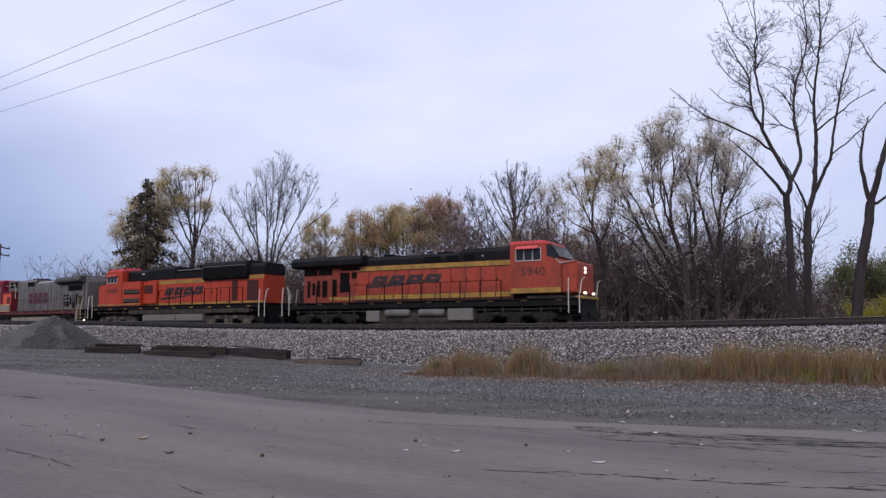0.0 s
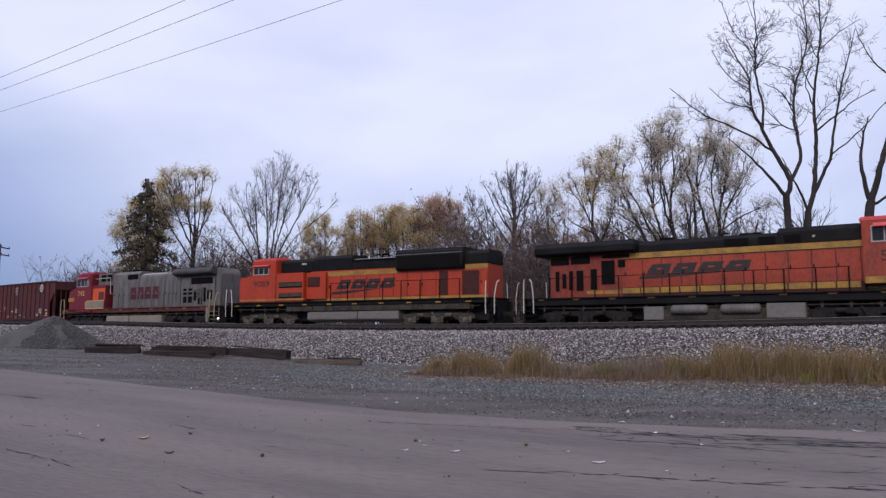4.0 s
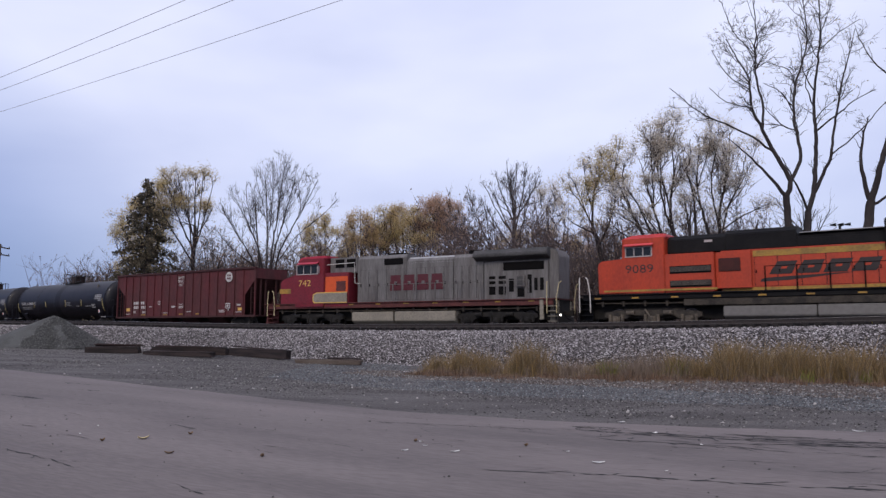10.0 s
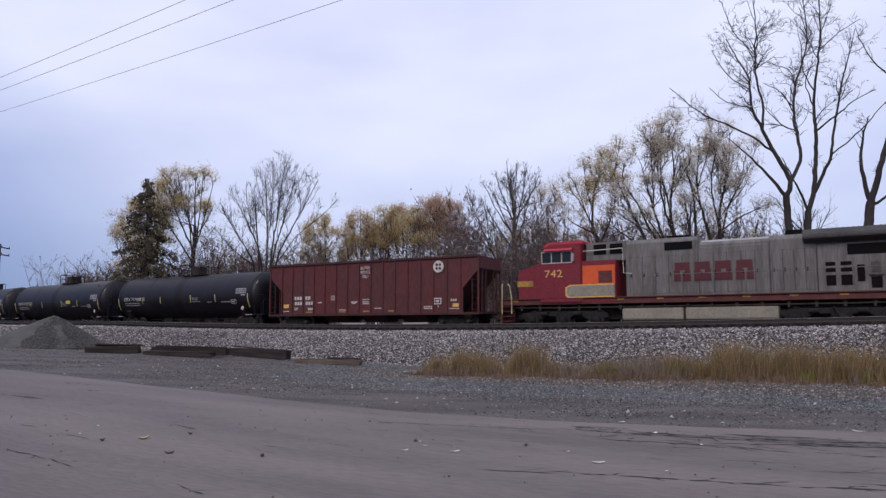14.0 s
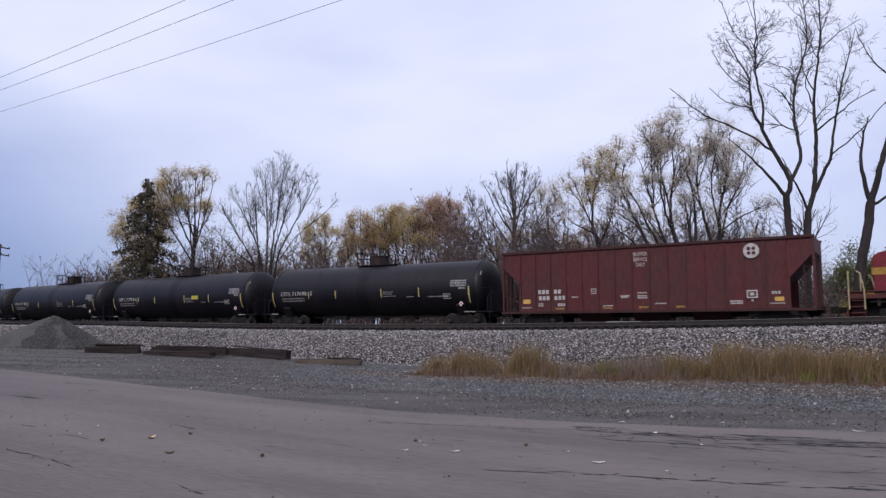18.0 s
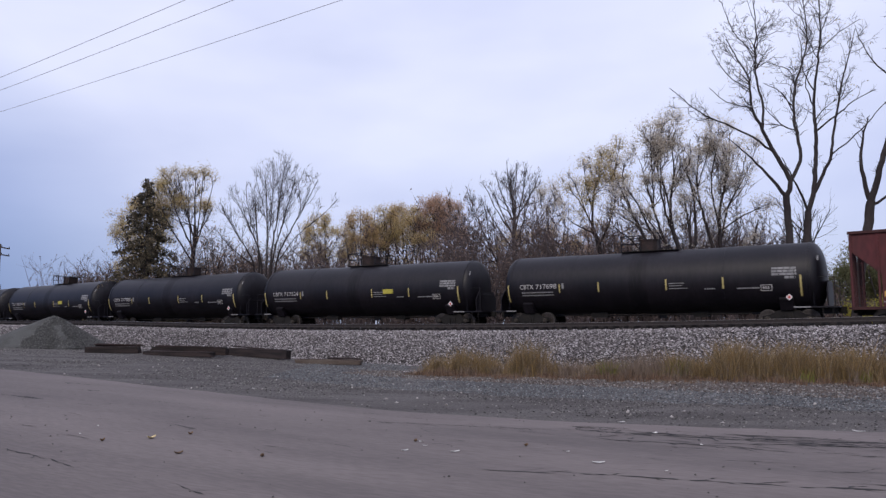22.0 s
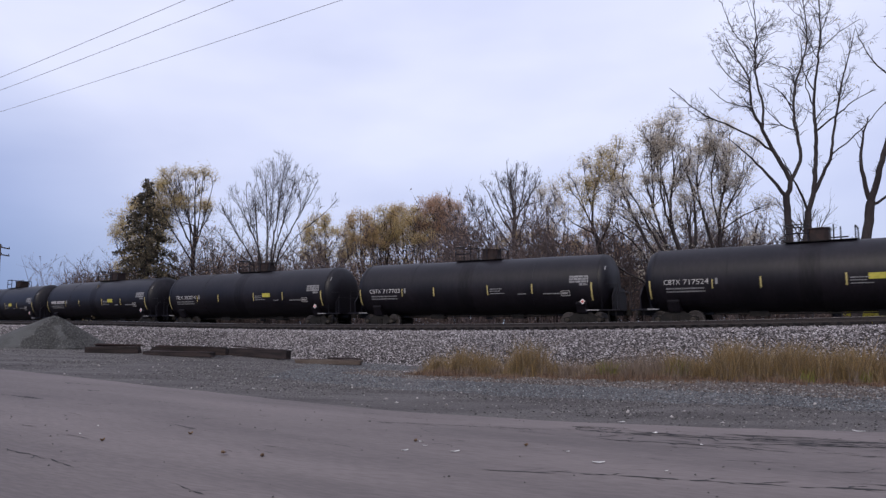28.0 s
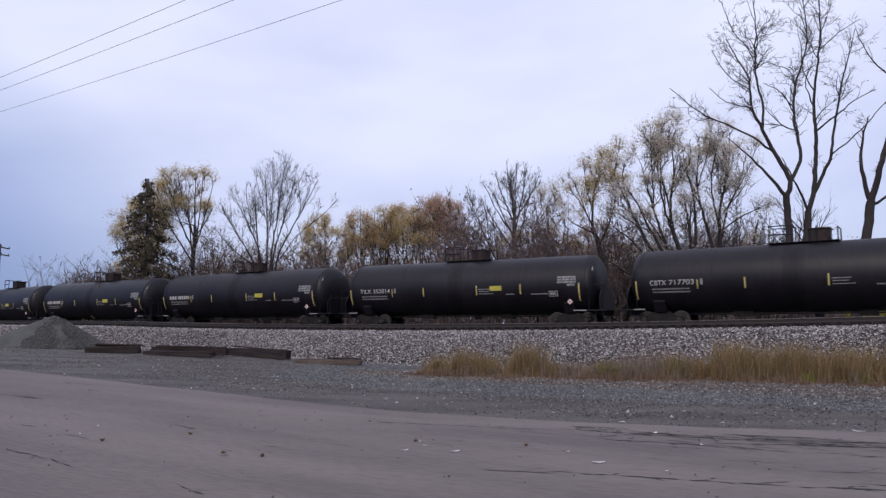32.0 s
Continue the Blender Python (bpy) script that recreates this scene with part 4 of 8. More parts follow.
    part("nose", g, ORANGE, car, "orange nose", bevel=0.06)
    part("roof_unit", Geo().box(-7.0, -6.2, -0.45, 0.45, 4.81, 4.95), RED_ROOF, car, "low cooling unit on the cab roof", bevel=0.03)
    part("antenna", Geo().tube([(-7.4, 0.3, 4.8), (-7.4, 0.3, 4.97)], [0.10, 0.04], 10), PALE_FRAME, car, "small pale antenna dome")
    part("windshield", Geo().box(-8.13, -8.09, -1.25, 1.25, 3.80, 4.45), GLASS, car, "dark windshield")
    for sd in (-1, 1):
        window(car, -7.90, -6.48, 3.68, 4.22, 1.5, sd, PALE_FRAME, 3)
        part("sun_visor", Geo().prism([(sd * 1.5, 4.34), (sd * 1.5, 4.38), (sd * 1.72, 4.27), (sd * 1.71, 4.23)], -7.95, -6.4, "x"), RED_ROOF, car, "faded red sun visor", bevel=0.008)
        lettering("cab_number", "9089", 0.42, 1.46, -7.90 if sd < 0 else -6.44, sd * 1.505, 2.86, LETTER_BLACK, car, 1 if sd < 0 else -1, label="black road number 9089")
        wedge_mark(car, -1.10, 3.45, 2.22, 3.16, W + 0.024, sd, LETTER_BLACK)
        part("builder_plate", Geo().box(-4.0, -3.6, sd * (W + 0.012), sd * (W + 0.02), 4.28, 4.40), PALE_FRAME, car)
    g = Geo()
    g.tube([(1.9, 0, 4.50), (1.9, 0, 4.78)], 0.06, 8)
    for k in (-0.28, 0.02, 0.30):
        g.tube([(1.9 + k - 0.12, k * 0.3, 4.80), (1.9 + k + 0.14, k * 0.3, 4.80)], [0.03, 0.08], 8)
    part("horn", g, DARK, car, "black air horn cluster")
    for a in (4.7, 6.1, 7.5):
        part("fan_cowl", Geo().tube([(a, 0, 4.83), (a, 0, 4.92)], 0.5, 20), BLACK, car, "round roof fan cowl")
    g = Geo().prism([(-1.15, 0.45), (1.15, 0.45), (1.42, 0.62), (1.42, 1.05), (1.3, 1.10), (-1.3, 1.10), (-1.42, 1.05), (-1.42, 0.62)], -3.1, 0.95, "x")
    part("fuel_tank", g, GREY_TANK, car, "dusty grey fuel tank", bevel=0.03)
    g = Geo().prism([(-1.15, 0.45), (1.15, 0.45), (1.42, 0.62), (1.42, 1.05), (1.3, 1.12), (-1.3, 1.12), (-1.42, 1.05), (-1.42, 0.62)], 1.0, 4.1, "x")
    part("fuel_tank", g, GREY_TANK, car, "dusty grey fuel tank", bevel=0.03)
    for sd in (-1, 1):
        g = Geo().box(-5.0, 9.0, sd * 1.3, sd * 1.36, 1.15, 1.48)
        part("cable_duct", g, GRIME_LIGHT, car, "dusty pipe and cable duct", bevel=0.02)
        for x in np.arange(-4.5, 8.9, 1.7):
            part("pipe_clamp", Geo().box(x, x + 0.09, sd * 1.36, sd * 1.40, 1.2, 1.46), GRIME_LIGHT, car)
    loco_truck(car, -6.7, GRIME_LIGHT, TRUCK_DUST)
    loco_truck(car, 6.7, GRIME_LIGHT, TRUCK_DUST)
    for sd in (-1, 1):
        steps(car, -10.5, -9.95, sd * 1.45, sd, 1.65, BLACK, WHITE_RAIL)
        steps(car, 10.1, 10.6, sd * 1.45, sd, 1.65, BLACK, WHITE_RAIL)
        handrail(car, list(np.arange(-1.15, 9.6, 1.36)), sd * 1.45, 1.80, 2.92, DARK)
    under_gear(car, -10.2, 10.1, 1.46)
    pilot(car, -10.6, -1)
    pilot(car, 10.4, 1)
    coupler(car, -11.25, -1)
    coupler(car, 11.25, 1)
    centre(car, 40.65)


# ---- third locomotive: faded red cab, silver-grey hood, cab towards the west ----
def third_locomotive():
    car = thing("locomotive", "weathered silver-grey diesel locomotive with faded red cab", "locomotive", "locomotives of the train")
    sill(car, -10.4, 10.6, 1.67, 0.36, SILL_RED, YELLOW, 0.14)
    W = 0.98
    for x0, x1, zt, m in ((-3.0, 0.7, 4.64, SILVER), (0.72, 4.0, 4.36, SILVER), (4.02, 6.0, 4.42, SILVER), (6.02, 10.0, 4.05, SILVER)):
        g = Geo().prism([(-W, 1.67), (W, 1.67), (W, zt - 0.22), (W - 0.22, zt), (-W + 0.22, zt), (-W, zt - 0.22)], x0, x1, "x")
        part("hood", g, m, car, "weathered silver-grey hood", bevel=0.02)
    g = Geo().prism([(-W - 0.02, 4.0), (-W + 0.22, 4.40), (W - 0.22, 4.40), (W + 0.02, 4.0)], 0.8, 4.0, "x")
    part("engine_hatch", g, SILVER_LIGHT, car, "pale silver engine hatch", bevel=0.03)
    g = Geo().prism([(-1.48, 4.12), (-1.0, 3.92), (1.0, 3.92), (1.48, 4.12), (1.48, 4.27), (1.25, 4.54), (-1.25, 4.54), (-1.48, 4.27)], 5.5, 10.1, "x")
    part("radiator", g, DARK_GREY, car, "sooty grey overhanging radiator", bevel=0.03)
    g = Geo()
    for i in range(19):
        g.box(6.05 + i * 0.21, 6.13 + i * 0.21, -1.1, 1.1, 4.54, 4.57)
    part("radiator_grille", g, SHADED_GRIME, car)
    doors(car, -2.8, 0.6, 5, 1.80, 3.70, W, SILVER, DARK_GREY)
    doors(car, 0.8, 4.0, 5, 1.80, 3.72, W, SILVER, DARK_GREY)
    doors(car, 4.1, 6.0, 4, 1.80, 3.70, W, SILVER, DARK_GREY)
    for sd in (-1, 1):
        part("inlet_grille", Geo().box(-0.95, 0.45, sd * (W + 0.001), sd * (W + 0.03), 3.98, 4.38), DARK, car, "dark screened intake", bevel=0.01)
        for a, b in ((6.35, 6.75), (6.95, 7.4)):
            for z0, z1 in ((1.95, 2.42), (2.56, 2.75), (2.85, 3.02)):
                part("equipment_opening", Geo().box(a, b, sd * (W + 0.001), sd * (W + 0.025), z0, z1), DARK, car, "dark opening", bevel=0.008)
        for a, b, z0, z1 in ((7.6, 7.9, 2.1, 2.85), (8.12, 8.55, 1.8, 2.3), (8.75, 9.0, 2.0, 3.05), (9.15, 9.35, 2.15, 2.85), (9.5, 9.72, 2.15, 2.85), (7.25, 9.75, 3.32, 3.80)):
            part("equipment_opening", Geo().box(a, b, sd * (W + 0.001), sd * (W + 0.025), z0, z1), DARK, car, "dark opening", bevel=0.008)
        fan = part("blower", Geo().box(8.05, 8.62, sd * (W + 0.001), sd * (W + 0.12), 2.36, 3.05), SILVER, car, "silver blower housing", bevel=0.03)
        part("blower_screen", Geo().box(8.15, 8.52, sd * (W + 0.12), sd * (W + 0.13), 2.46, 2.95), DARK_GREY, fan)
    part("end_cap", Geo().prism([(9.98, 1.67), (10.55, 1.67), (10.58, 4.05), (10.42, 4.42), (9.98, 4.5)], -0.9, 0.9), SILVER, car, "weathered grey end hood", bevel=0.04)
    # cab, nose and equipment space behind the cab
    g = Geo().prism([(-5.3, 1.40), (-7.72, 1.40), (-7.78, 3.55), (-7.55, 4.35), (-7.2, 4.60), (-5.3, 4.60)], -1.5, 1.5)
    part("cab", g, WARBONNET, car, "faded red wide cab", bevel=0.05)
    g = Geo().prism([(-5.2, 4.55), (-7.7, 4.45), (-7.35, 4.70), (-6.9, 4.76), (-5.2, 4.76)], -1.4, 1.4)
    part("cab_roof", g, ROOF_CRIMSON, car, "pinkish faded red cab roof", bevel=0.05)
    g = Geo().prism([(-7.70, 1.40), (-9.15, 1.40), (-9.20, 3.10), (-9.05, 3.28), (-7.72, 3.66)], -1.30, 1.30)
    part("nose", g, WARBONNET, car, "faded red sloping nose", bevel=0.06)
    part("nose_patch", Geo().box(-9.22, -8.25, -1.316, -1.304, 2.35, 2.66), YELLOW, car, "faded yellow nose flash")
    part("equipment_cab", Geo().box(-5.29, -3.4, -1.42, 1.42, 1.40, 3.62), WARBONNET, car, "faded red equipment cabinet", bevel=0.03)
    part("upper_cabinet", Geo().box(-5.2, -3.0, -1.0, 1.0, 3.6, 4.62), SILVER, car, "grey upper cabinet", bevel=0.03)
    for sd in (-1, 1):
        for a, b in ((-4.75, -4.05), (-3.85, -3.15)):
            part("cabinet_window", Geo().box(a, b, sd * 1.002, sd * 1.02, 3.95, 4.5), DARK, car, "dark screened opening")
        pn = part("access_panel", Geo().box(-5.25, -3.45, sd * 1.421, sd * 1.435, 2.36, 3.36), ORANGE_PANEL, car, "bright orange replacement panel")
        part("panel_vent", Geo().box(-4.35, -3.6, sd * 1.434, sd * 1.45, 2.42, 3.05), SILL_RED, pn, "rusty red vent")
        part("flash_panel", Geo().prism([(-6.0, 1.72), (-3.45, 1.72), (-3.45, 2.30), (-5.9, 2.30), (-6.15, 2.18), (-6.15, 1.84)], sd * 1.502, sd * 1.512), CREAM, car, "pale cream flash on the cab side")
        part("flash_outline", Geo().prism([(-6.1, 1.66), (-3.45, 1.66), (-3.45, 2.36), (-5.95, 2.36), (-6.22, 2.22), (-6.22, 1.80)], sd * 1.500, sd * 1.507), LETTER_YELLOW, car)
        window(car, -7.62, -5.8, 3.55, 4.22, 1.5, sd, PALE_FRAME, 3)
        part("sun_visor", Geo().prism([(sd * 1.5, 4.34), (sd * 1.5, 4.38), (sd * 1.74, 4.24), (sd * 1.73, 4.20)], -7.45, -5.75, "x"), ROOF_CRIMSON, car, "pinkish faded sun visor", bevel=0.008)
        part("mirror", Geo().box(-5.72, -5.66, sd * 1.52, sd * 1.74, 3.62, 4.05), PALE_FRAME, car, "pale wind deflector", bevel=0.008)
        lettering("cab_number", "742", 0.40, 1.02, -7.42 if sd < 0 else -6.40, sd * 1.505, 2.80, LETTER_YELLOW, car, 1 if sd < 0 else -1, label="faded yellow road number 742")
        wedge_mark(car, -0.55, 3.40, 2.36, 3.32, W + 0.024, sd, LETTER_RED, False)
        g = Geo()
        g.tube([(-5.8, sd * 1.2, 4.16), (-3.1, sd * 1.2, 4.22), (-3.05, sd * 1.2, 2.9), (-2.6, sd * 1.3, 2.86)], 0.022, 6)
        part("side_rail", g, WHITE_RAIL, car, "pale bent handrail")
    part("windshield", Geo().prism([(-7.80, 3.72), (-7.60, 4.32), (-7.57, 4.31), (-7.77, 3.72)], -1.25, 1.25), GLASS, car)
    part("exhaust_stack", Geo().tube([(5.0, 0, 4.40), (5.0, 0, 4.68)], 0.42, 16), DARK, car, "sooty exhaust stack")
    part("roof_hatch", Geo().box(-0.9, 0.2, -0.6, 0.6, 4.62, 4.76), DARK, car, "low roof hatch")
    g = Geo().prism([(-1.15, 0.30), (1.15, 0.30), (1.42, 0.50), (1.42, 1.02), (1.3, 1.06), (-1.3, 1.06), (-1.42, 1.02), (-1.42, 0.50)], -3.1, 0.0, "x")
    part("fuel_tank", g, CREAM, car, "dusty cream fuel tank", bevel=0.03)
    g = Geo().prism([(-1.15, 0.30), (1.15, 0.30), (1.42, 0.50), (1.42, 1.02), (1.3, 1.06), (-1.3, 1.06), (-1.42, 1.02), (-1.42, 0.50)], 0.12, 4.35, "x")
    part("fuel_tank", g, CREAM, car, "dusty cream fuel tank", bevel=0.03)
    for xc in (-6.5, 6.9):
        loco_truck(car, xc, SHADED_GRIME, SHADED_GRIME)
    for sd in (-1, 1):
        steps(car, -10.1, -9.55, sd * 1.45, sd, 1.55, SILL_RED, CREAM_RAIL, 2.55)
        steps(car, 10.1, 10.6, sd * 1.45, sd, 1.55, CREAM, CREAM_RAIL, 2.6)
        handrail(car, list(np.arange(-1.5, 9.6, 1.5)), sd * 1.45, 1.67, 2.72, SILVER)
        part("corner_post", Geo().box(9.62, 9.85, sd * 1.30, sd * 1.44, 0.5, 1.72), CREAM, car, "cream corner post", bevel=0.02)
    part("marker_light", Geo().tube([(10.72, -1.2, 0.75), (10.78, -1.2, 0.75)], 0.06, 10), LAMP, car, "small lit ground light")
    under_gear(car, -9.9, 10.2, 1.30)
    pilot(car, -10.2, -1, SILL_RED)
    pilot(car, 10.5, 1, SHADED_GRIME)
    coupler(car, -11.1, -1)
    coupler(car, 11.1, 1)
    centre(car, 18.3)


# ---- hopper ----
def hopper_car():
    car = thing("hopper_car", "oxide-red ribbed hopper freight car with white markings", "freight car")
    X0, X1, ZB, ZT = -8.22, 7.78, 0.92, 4.22
    for sd in (-1, 1):
        g = Geo().prism([(X0 + 1.2, ZB), (X1 - 1.08, ZB), (X1 - 1.08, 2.37), (X1, 3.54), (X1, ZT), (X0, ZT), (X0, 3.45), (X0 + 1.2, 2.37)], sd * 1.42, sd * 1.46)
        part("side_sheet", g, OXIDE, car, "oxide-red side sheet")
        for i in range(16):
            x = -7.11 + i * 0.91
            part("rib", Geo().box(x - 0.045, x + 0.045, sd * 1.46, sd * 1.53, ZB + 0.02, ZT - 0.08), OXIDE, car, bevel=0.01)
        part("top_chord", Geo().box(X0 - 0.03, X1 + 0.03, sd * 1.38, sd * 1.56, ZT - 0.06, ZT + 0.07), OXIDE_DARK, car, "top chord", bevel=0.015)
        part("side_sill", Geo().box(X0, X1, sd * 1.40, sd * 1.54, ZB - 0.10, ZB + 0.04), OXIDE_DARK, car, "bottom side sill", bevel=0.015)
        for x in (X0 + 0.06, X1 - 0.06):
            part("corner_post", Geo().box(x - 0.05, x + 0.05, sd * 1.42, sd * 1.52, ZB, ZT), OXIDE, car, "corner post", bevel=0.01)
    for x, d in ((X0, -1), (X1, 1)):
        part("end_slope", Geo().prism([(x, 3.50), (x - d * 0.04, 3.50), (x - d * 2.7, 0.95), (x - d * 2.62, 0.95)], -1.41, 1.41), OXIDE_DARK, car, "sloping end sheet")
        part("end_sheet", Geo().box(x - d * 0.05, x, -1.41, 1.41, 3.5, ZT), OXIDE, car)
        for y in (-0.95, -0.5, 0.5, 0.95):
            part("end_post", Geo().box(x - d * 0.12, x - d * 0.03, y - 0.045, y + 0.045, ZB, 3.5), OXIDE_DARK, car)
        lad = part("ladder", Geo().box(x - d * 0.5, x - d * 0.46, -1.46, -1.40, ZB, 2.9).box(x - d * 0.06, x - d * 0.02, -1.46, -1.40, ZB, 3.3), OXIDE_DARK, car, "end ladder")
        for i in range(6):
            part("rung", Geo().tube([(x - d * 0.48, -1.44, 1.1 + i * 0.35), (x - d * 0.04, -1.44, 1.1 + i * 0.35)], 0.015, 6), OXIDE_DARK, lad)
        part("end_platform", Geo().box(x - d * 0.9, x + d * 0.15, -1.4, 1.4, 0.86, 0.94), OXIDE_DARK, car)
        coupler(car, x + d * 0.15, d)
    part("floor", Geo().box(X0 + 2.5, X1 - 2.5, -1.4, 1.4, 0.9, 1.0), OXIDE_DARK, car)
    part("center_sill", Geo().box(X0, X1, -0.3, 0.3, 0.60, 0.95), SHADED_GRIME, car, "center sill")
    for xc in (-3.0, 0.0, 3.0):
        part("discharge_gate", Geo().prism([(-1.1, 0.95), (1.1, 0.95), (0.5, 0.42), (-0.5, 0.42)], xc - 0.9, xc + 0.9, "x"), OXIDE_DARK, car, "bottom discharge chute", bevel=0.02)
    for xc in (-1.35, 3.3):
        part("outlet_bar", Geo().box(xc - 0.9, xc + 0.9, -1.25, -1.13, 0.28, 0.38), SILVER_LIGHT, car, "bare steel outlet bar", bevel=0.01)
    y = -1.534
    em = part("round_emblem", Geo().disc_y([(y - 0.004, 0.36), (y - 0.010, 0.35)], 32, 5.09, 3.68), LETTER_WHITE, car, "white round emblem")
    for a in (0, 90, 180, 270):
        c, s_ = math.cos(radians(a + 45)), math.sin(radians(a + 45))
        part("emblem_quarter", Geo().disc_y([(y - 0.011, 0.088), (y - 0.014, 0.084)], 12, 5.09 + 0.155 * c, 3.68 + 0.155 * s_), OXIDE, em)
    for i, w in enumerate(("BUFFER", "SERVICE", "ONLY")):
        lettering("stencil", w, 0.20, 0.72 if i < 2 else 0.48, -0.62 if i < 2 else -0.50, -1.474, 3.72 - i * 0.27, LETTER_WHITE, car, label="white stencilled words")
    def bars(x, z, rows_, w, h, m=LETTER_WHITE):
        g_ = Geo()
        for r in range(rows_):
            k = 0
            while k < w - 0.05:
                g_.box(x + k, x + k + h * 0.75, -1.474, -1.468, z - r * h * 1.5, z - r * h * 1.5 + h)
                k += h * 1.05
        part("stencil", g_, m, car, "white stencilled markings")
    for x, z, rows_, w, h in ((-6.02, 1.90, 1, 0.62, 0.22), (-5.08, 1.90, 1, 0.5, 0.22), (-5.98, 1.56, 1, 0.55, 0.22), (-5.05, 1.56, 1, 0.55, 0.22), (-6.0, 1.33, 2, 0.3, 0.07), (-4.86, 1.22, 1, 0.4, 0.15),
                              (-4.05, 1.66, 1, 0.4, 0.07), (-1.35, 1.66, 1, 0.5, 0.07), (-1.3, 1.58, 1, 0.4, 0.09), (-0.45, 1.80, 1, 0.5, 0.06), (-0.45, 1.64, 2, 0.5, 0.07), (-2.3, 1.17, 1, 0.6, 0.06), (0.45, 1.24, 1, 0.6, 0.06), (-7.0, 1.13, 1, 0.6, 0.06),
                              (4.05, 1.28, 2, 0.6, 0.07), (5.9, 1.62, 1, 0.4, 0.13), (5.8, 1.16, 1, 0.7, 0.05), (5.0, 1.28, 1, 0.12, 0.12)):
        bars(x, z, rows_, w, h)
    fr = part("stencil_frame", Geo().box(-2.95, -2.67, -1.474, -1.468, 1.84, 2.12), LETTER_WHITE, car, "small white framed mark")
    part("frame_field", Geo().box(-2.91, -2.71, -1.478, -1.475, 1.88, 2.08), OXIDE, fr)
    part("frame_dot", Geo().box(-2.84, -2.78, -1.482, -1.479, 1.94, 2.02), LETTER_WHITE, fr)
    for x, z, w, h, m in ((-6.95, 1.38, 0.45, 0.24, LETTER_YELLOW), (-5.0, 1.04, 0.5, 0.09, YELLOW), (-2.3, 1.04, 0.5, 0.09, YELLOW), (-0.4, 1.05, 0.5, 0.09, YELLOW), (1.5, 1.05, 0.5, 0.09, YELLOW), (6.02, 1.28, 0.4, 0.2, LETTER_YELLOW)):
        part("tape", Geo().box(x, x + w, -1.472, -1.467, z, z + h), m, car, "faded yellow reflective tape")
    nb = part("notice_board", Geo().box(4.82, 5.30, -1.56, -1.54, 1.44, 1.82), LETTER_WHITE, car, "white framed notice")
    part("notice_field", Geo().box(4.88, 5.24, -1.566, -1.561, 1.50, 1.76), OXIDE, nb)
    part("notice_print", Geo().box(4.97, 5.15, -1.570, -1.567, 1.56, 1.70), LETTER_WHITE, nb)
    for xc in (-6.2, 6.0):
        freight_truck(car, xc)
    centre(car, -0.85)


# ---- tank cars ----
TANK_MESH = {}


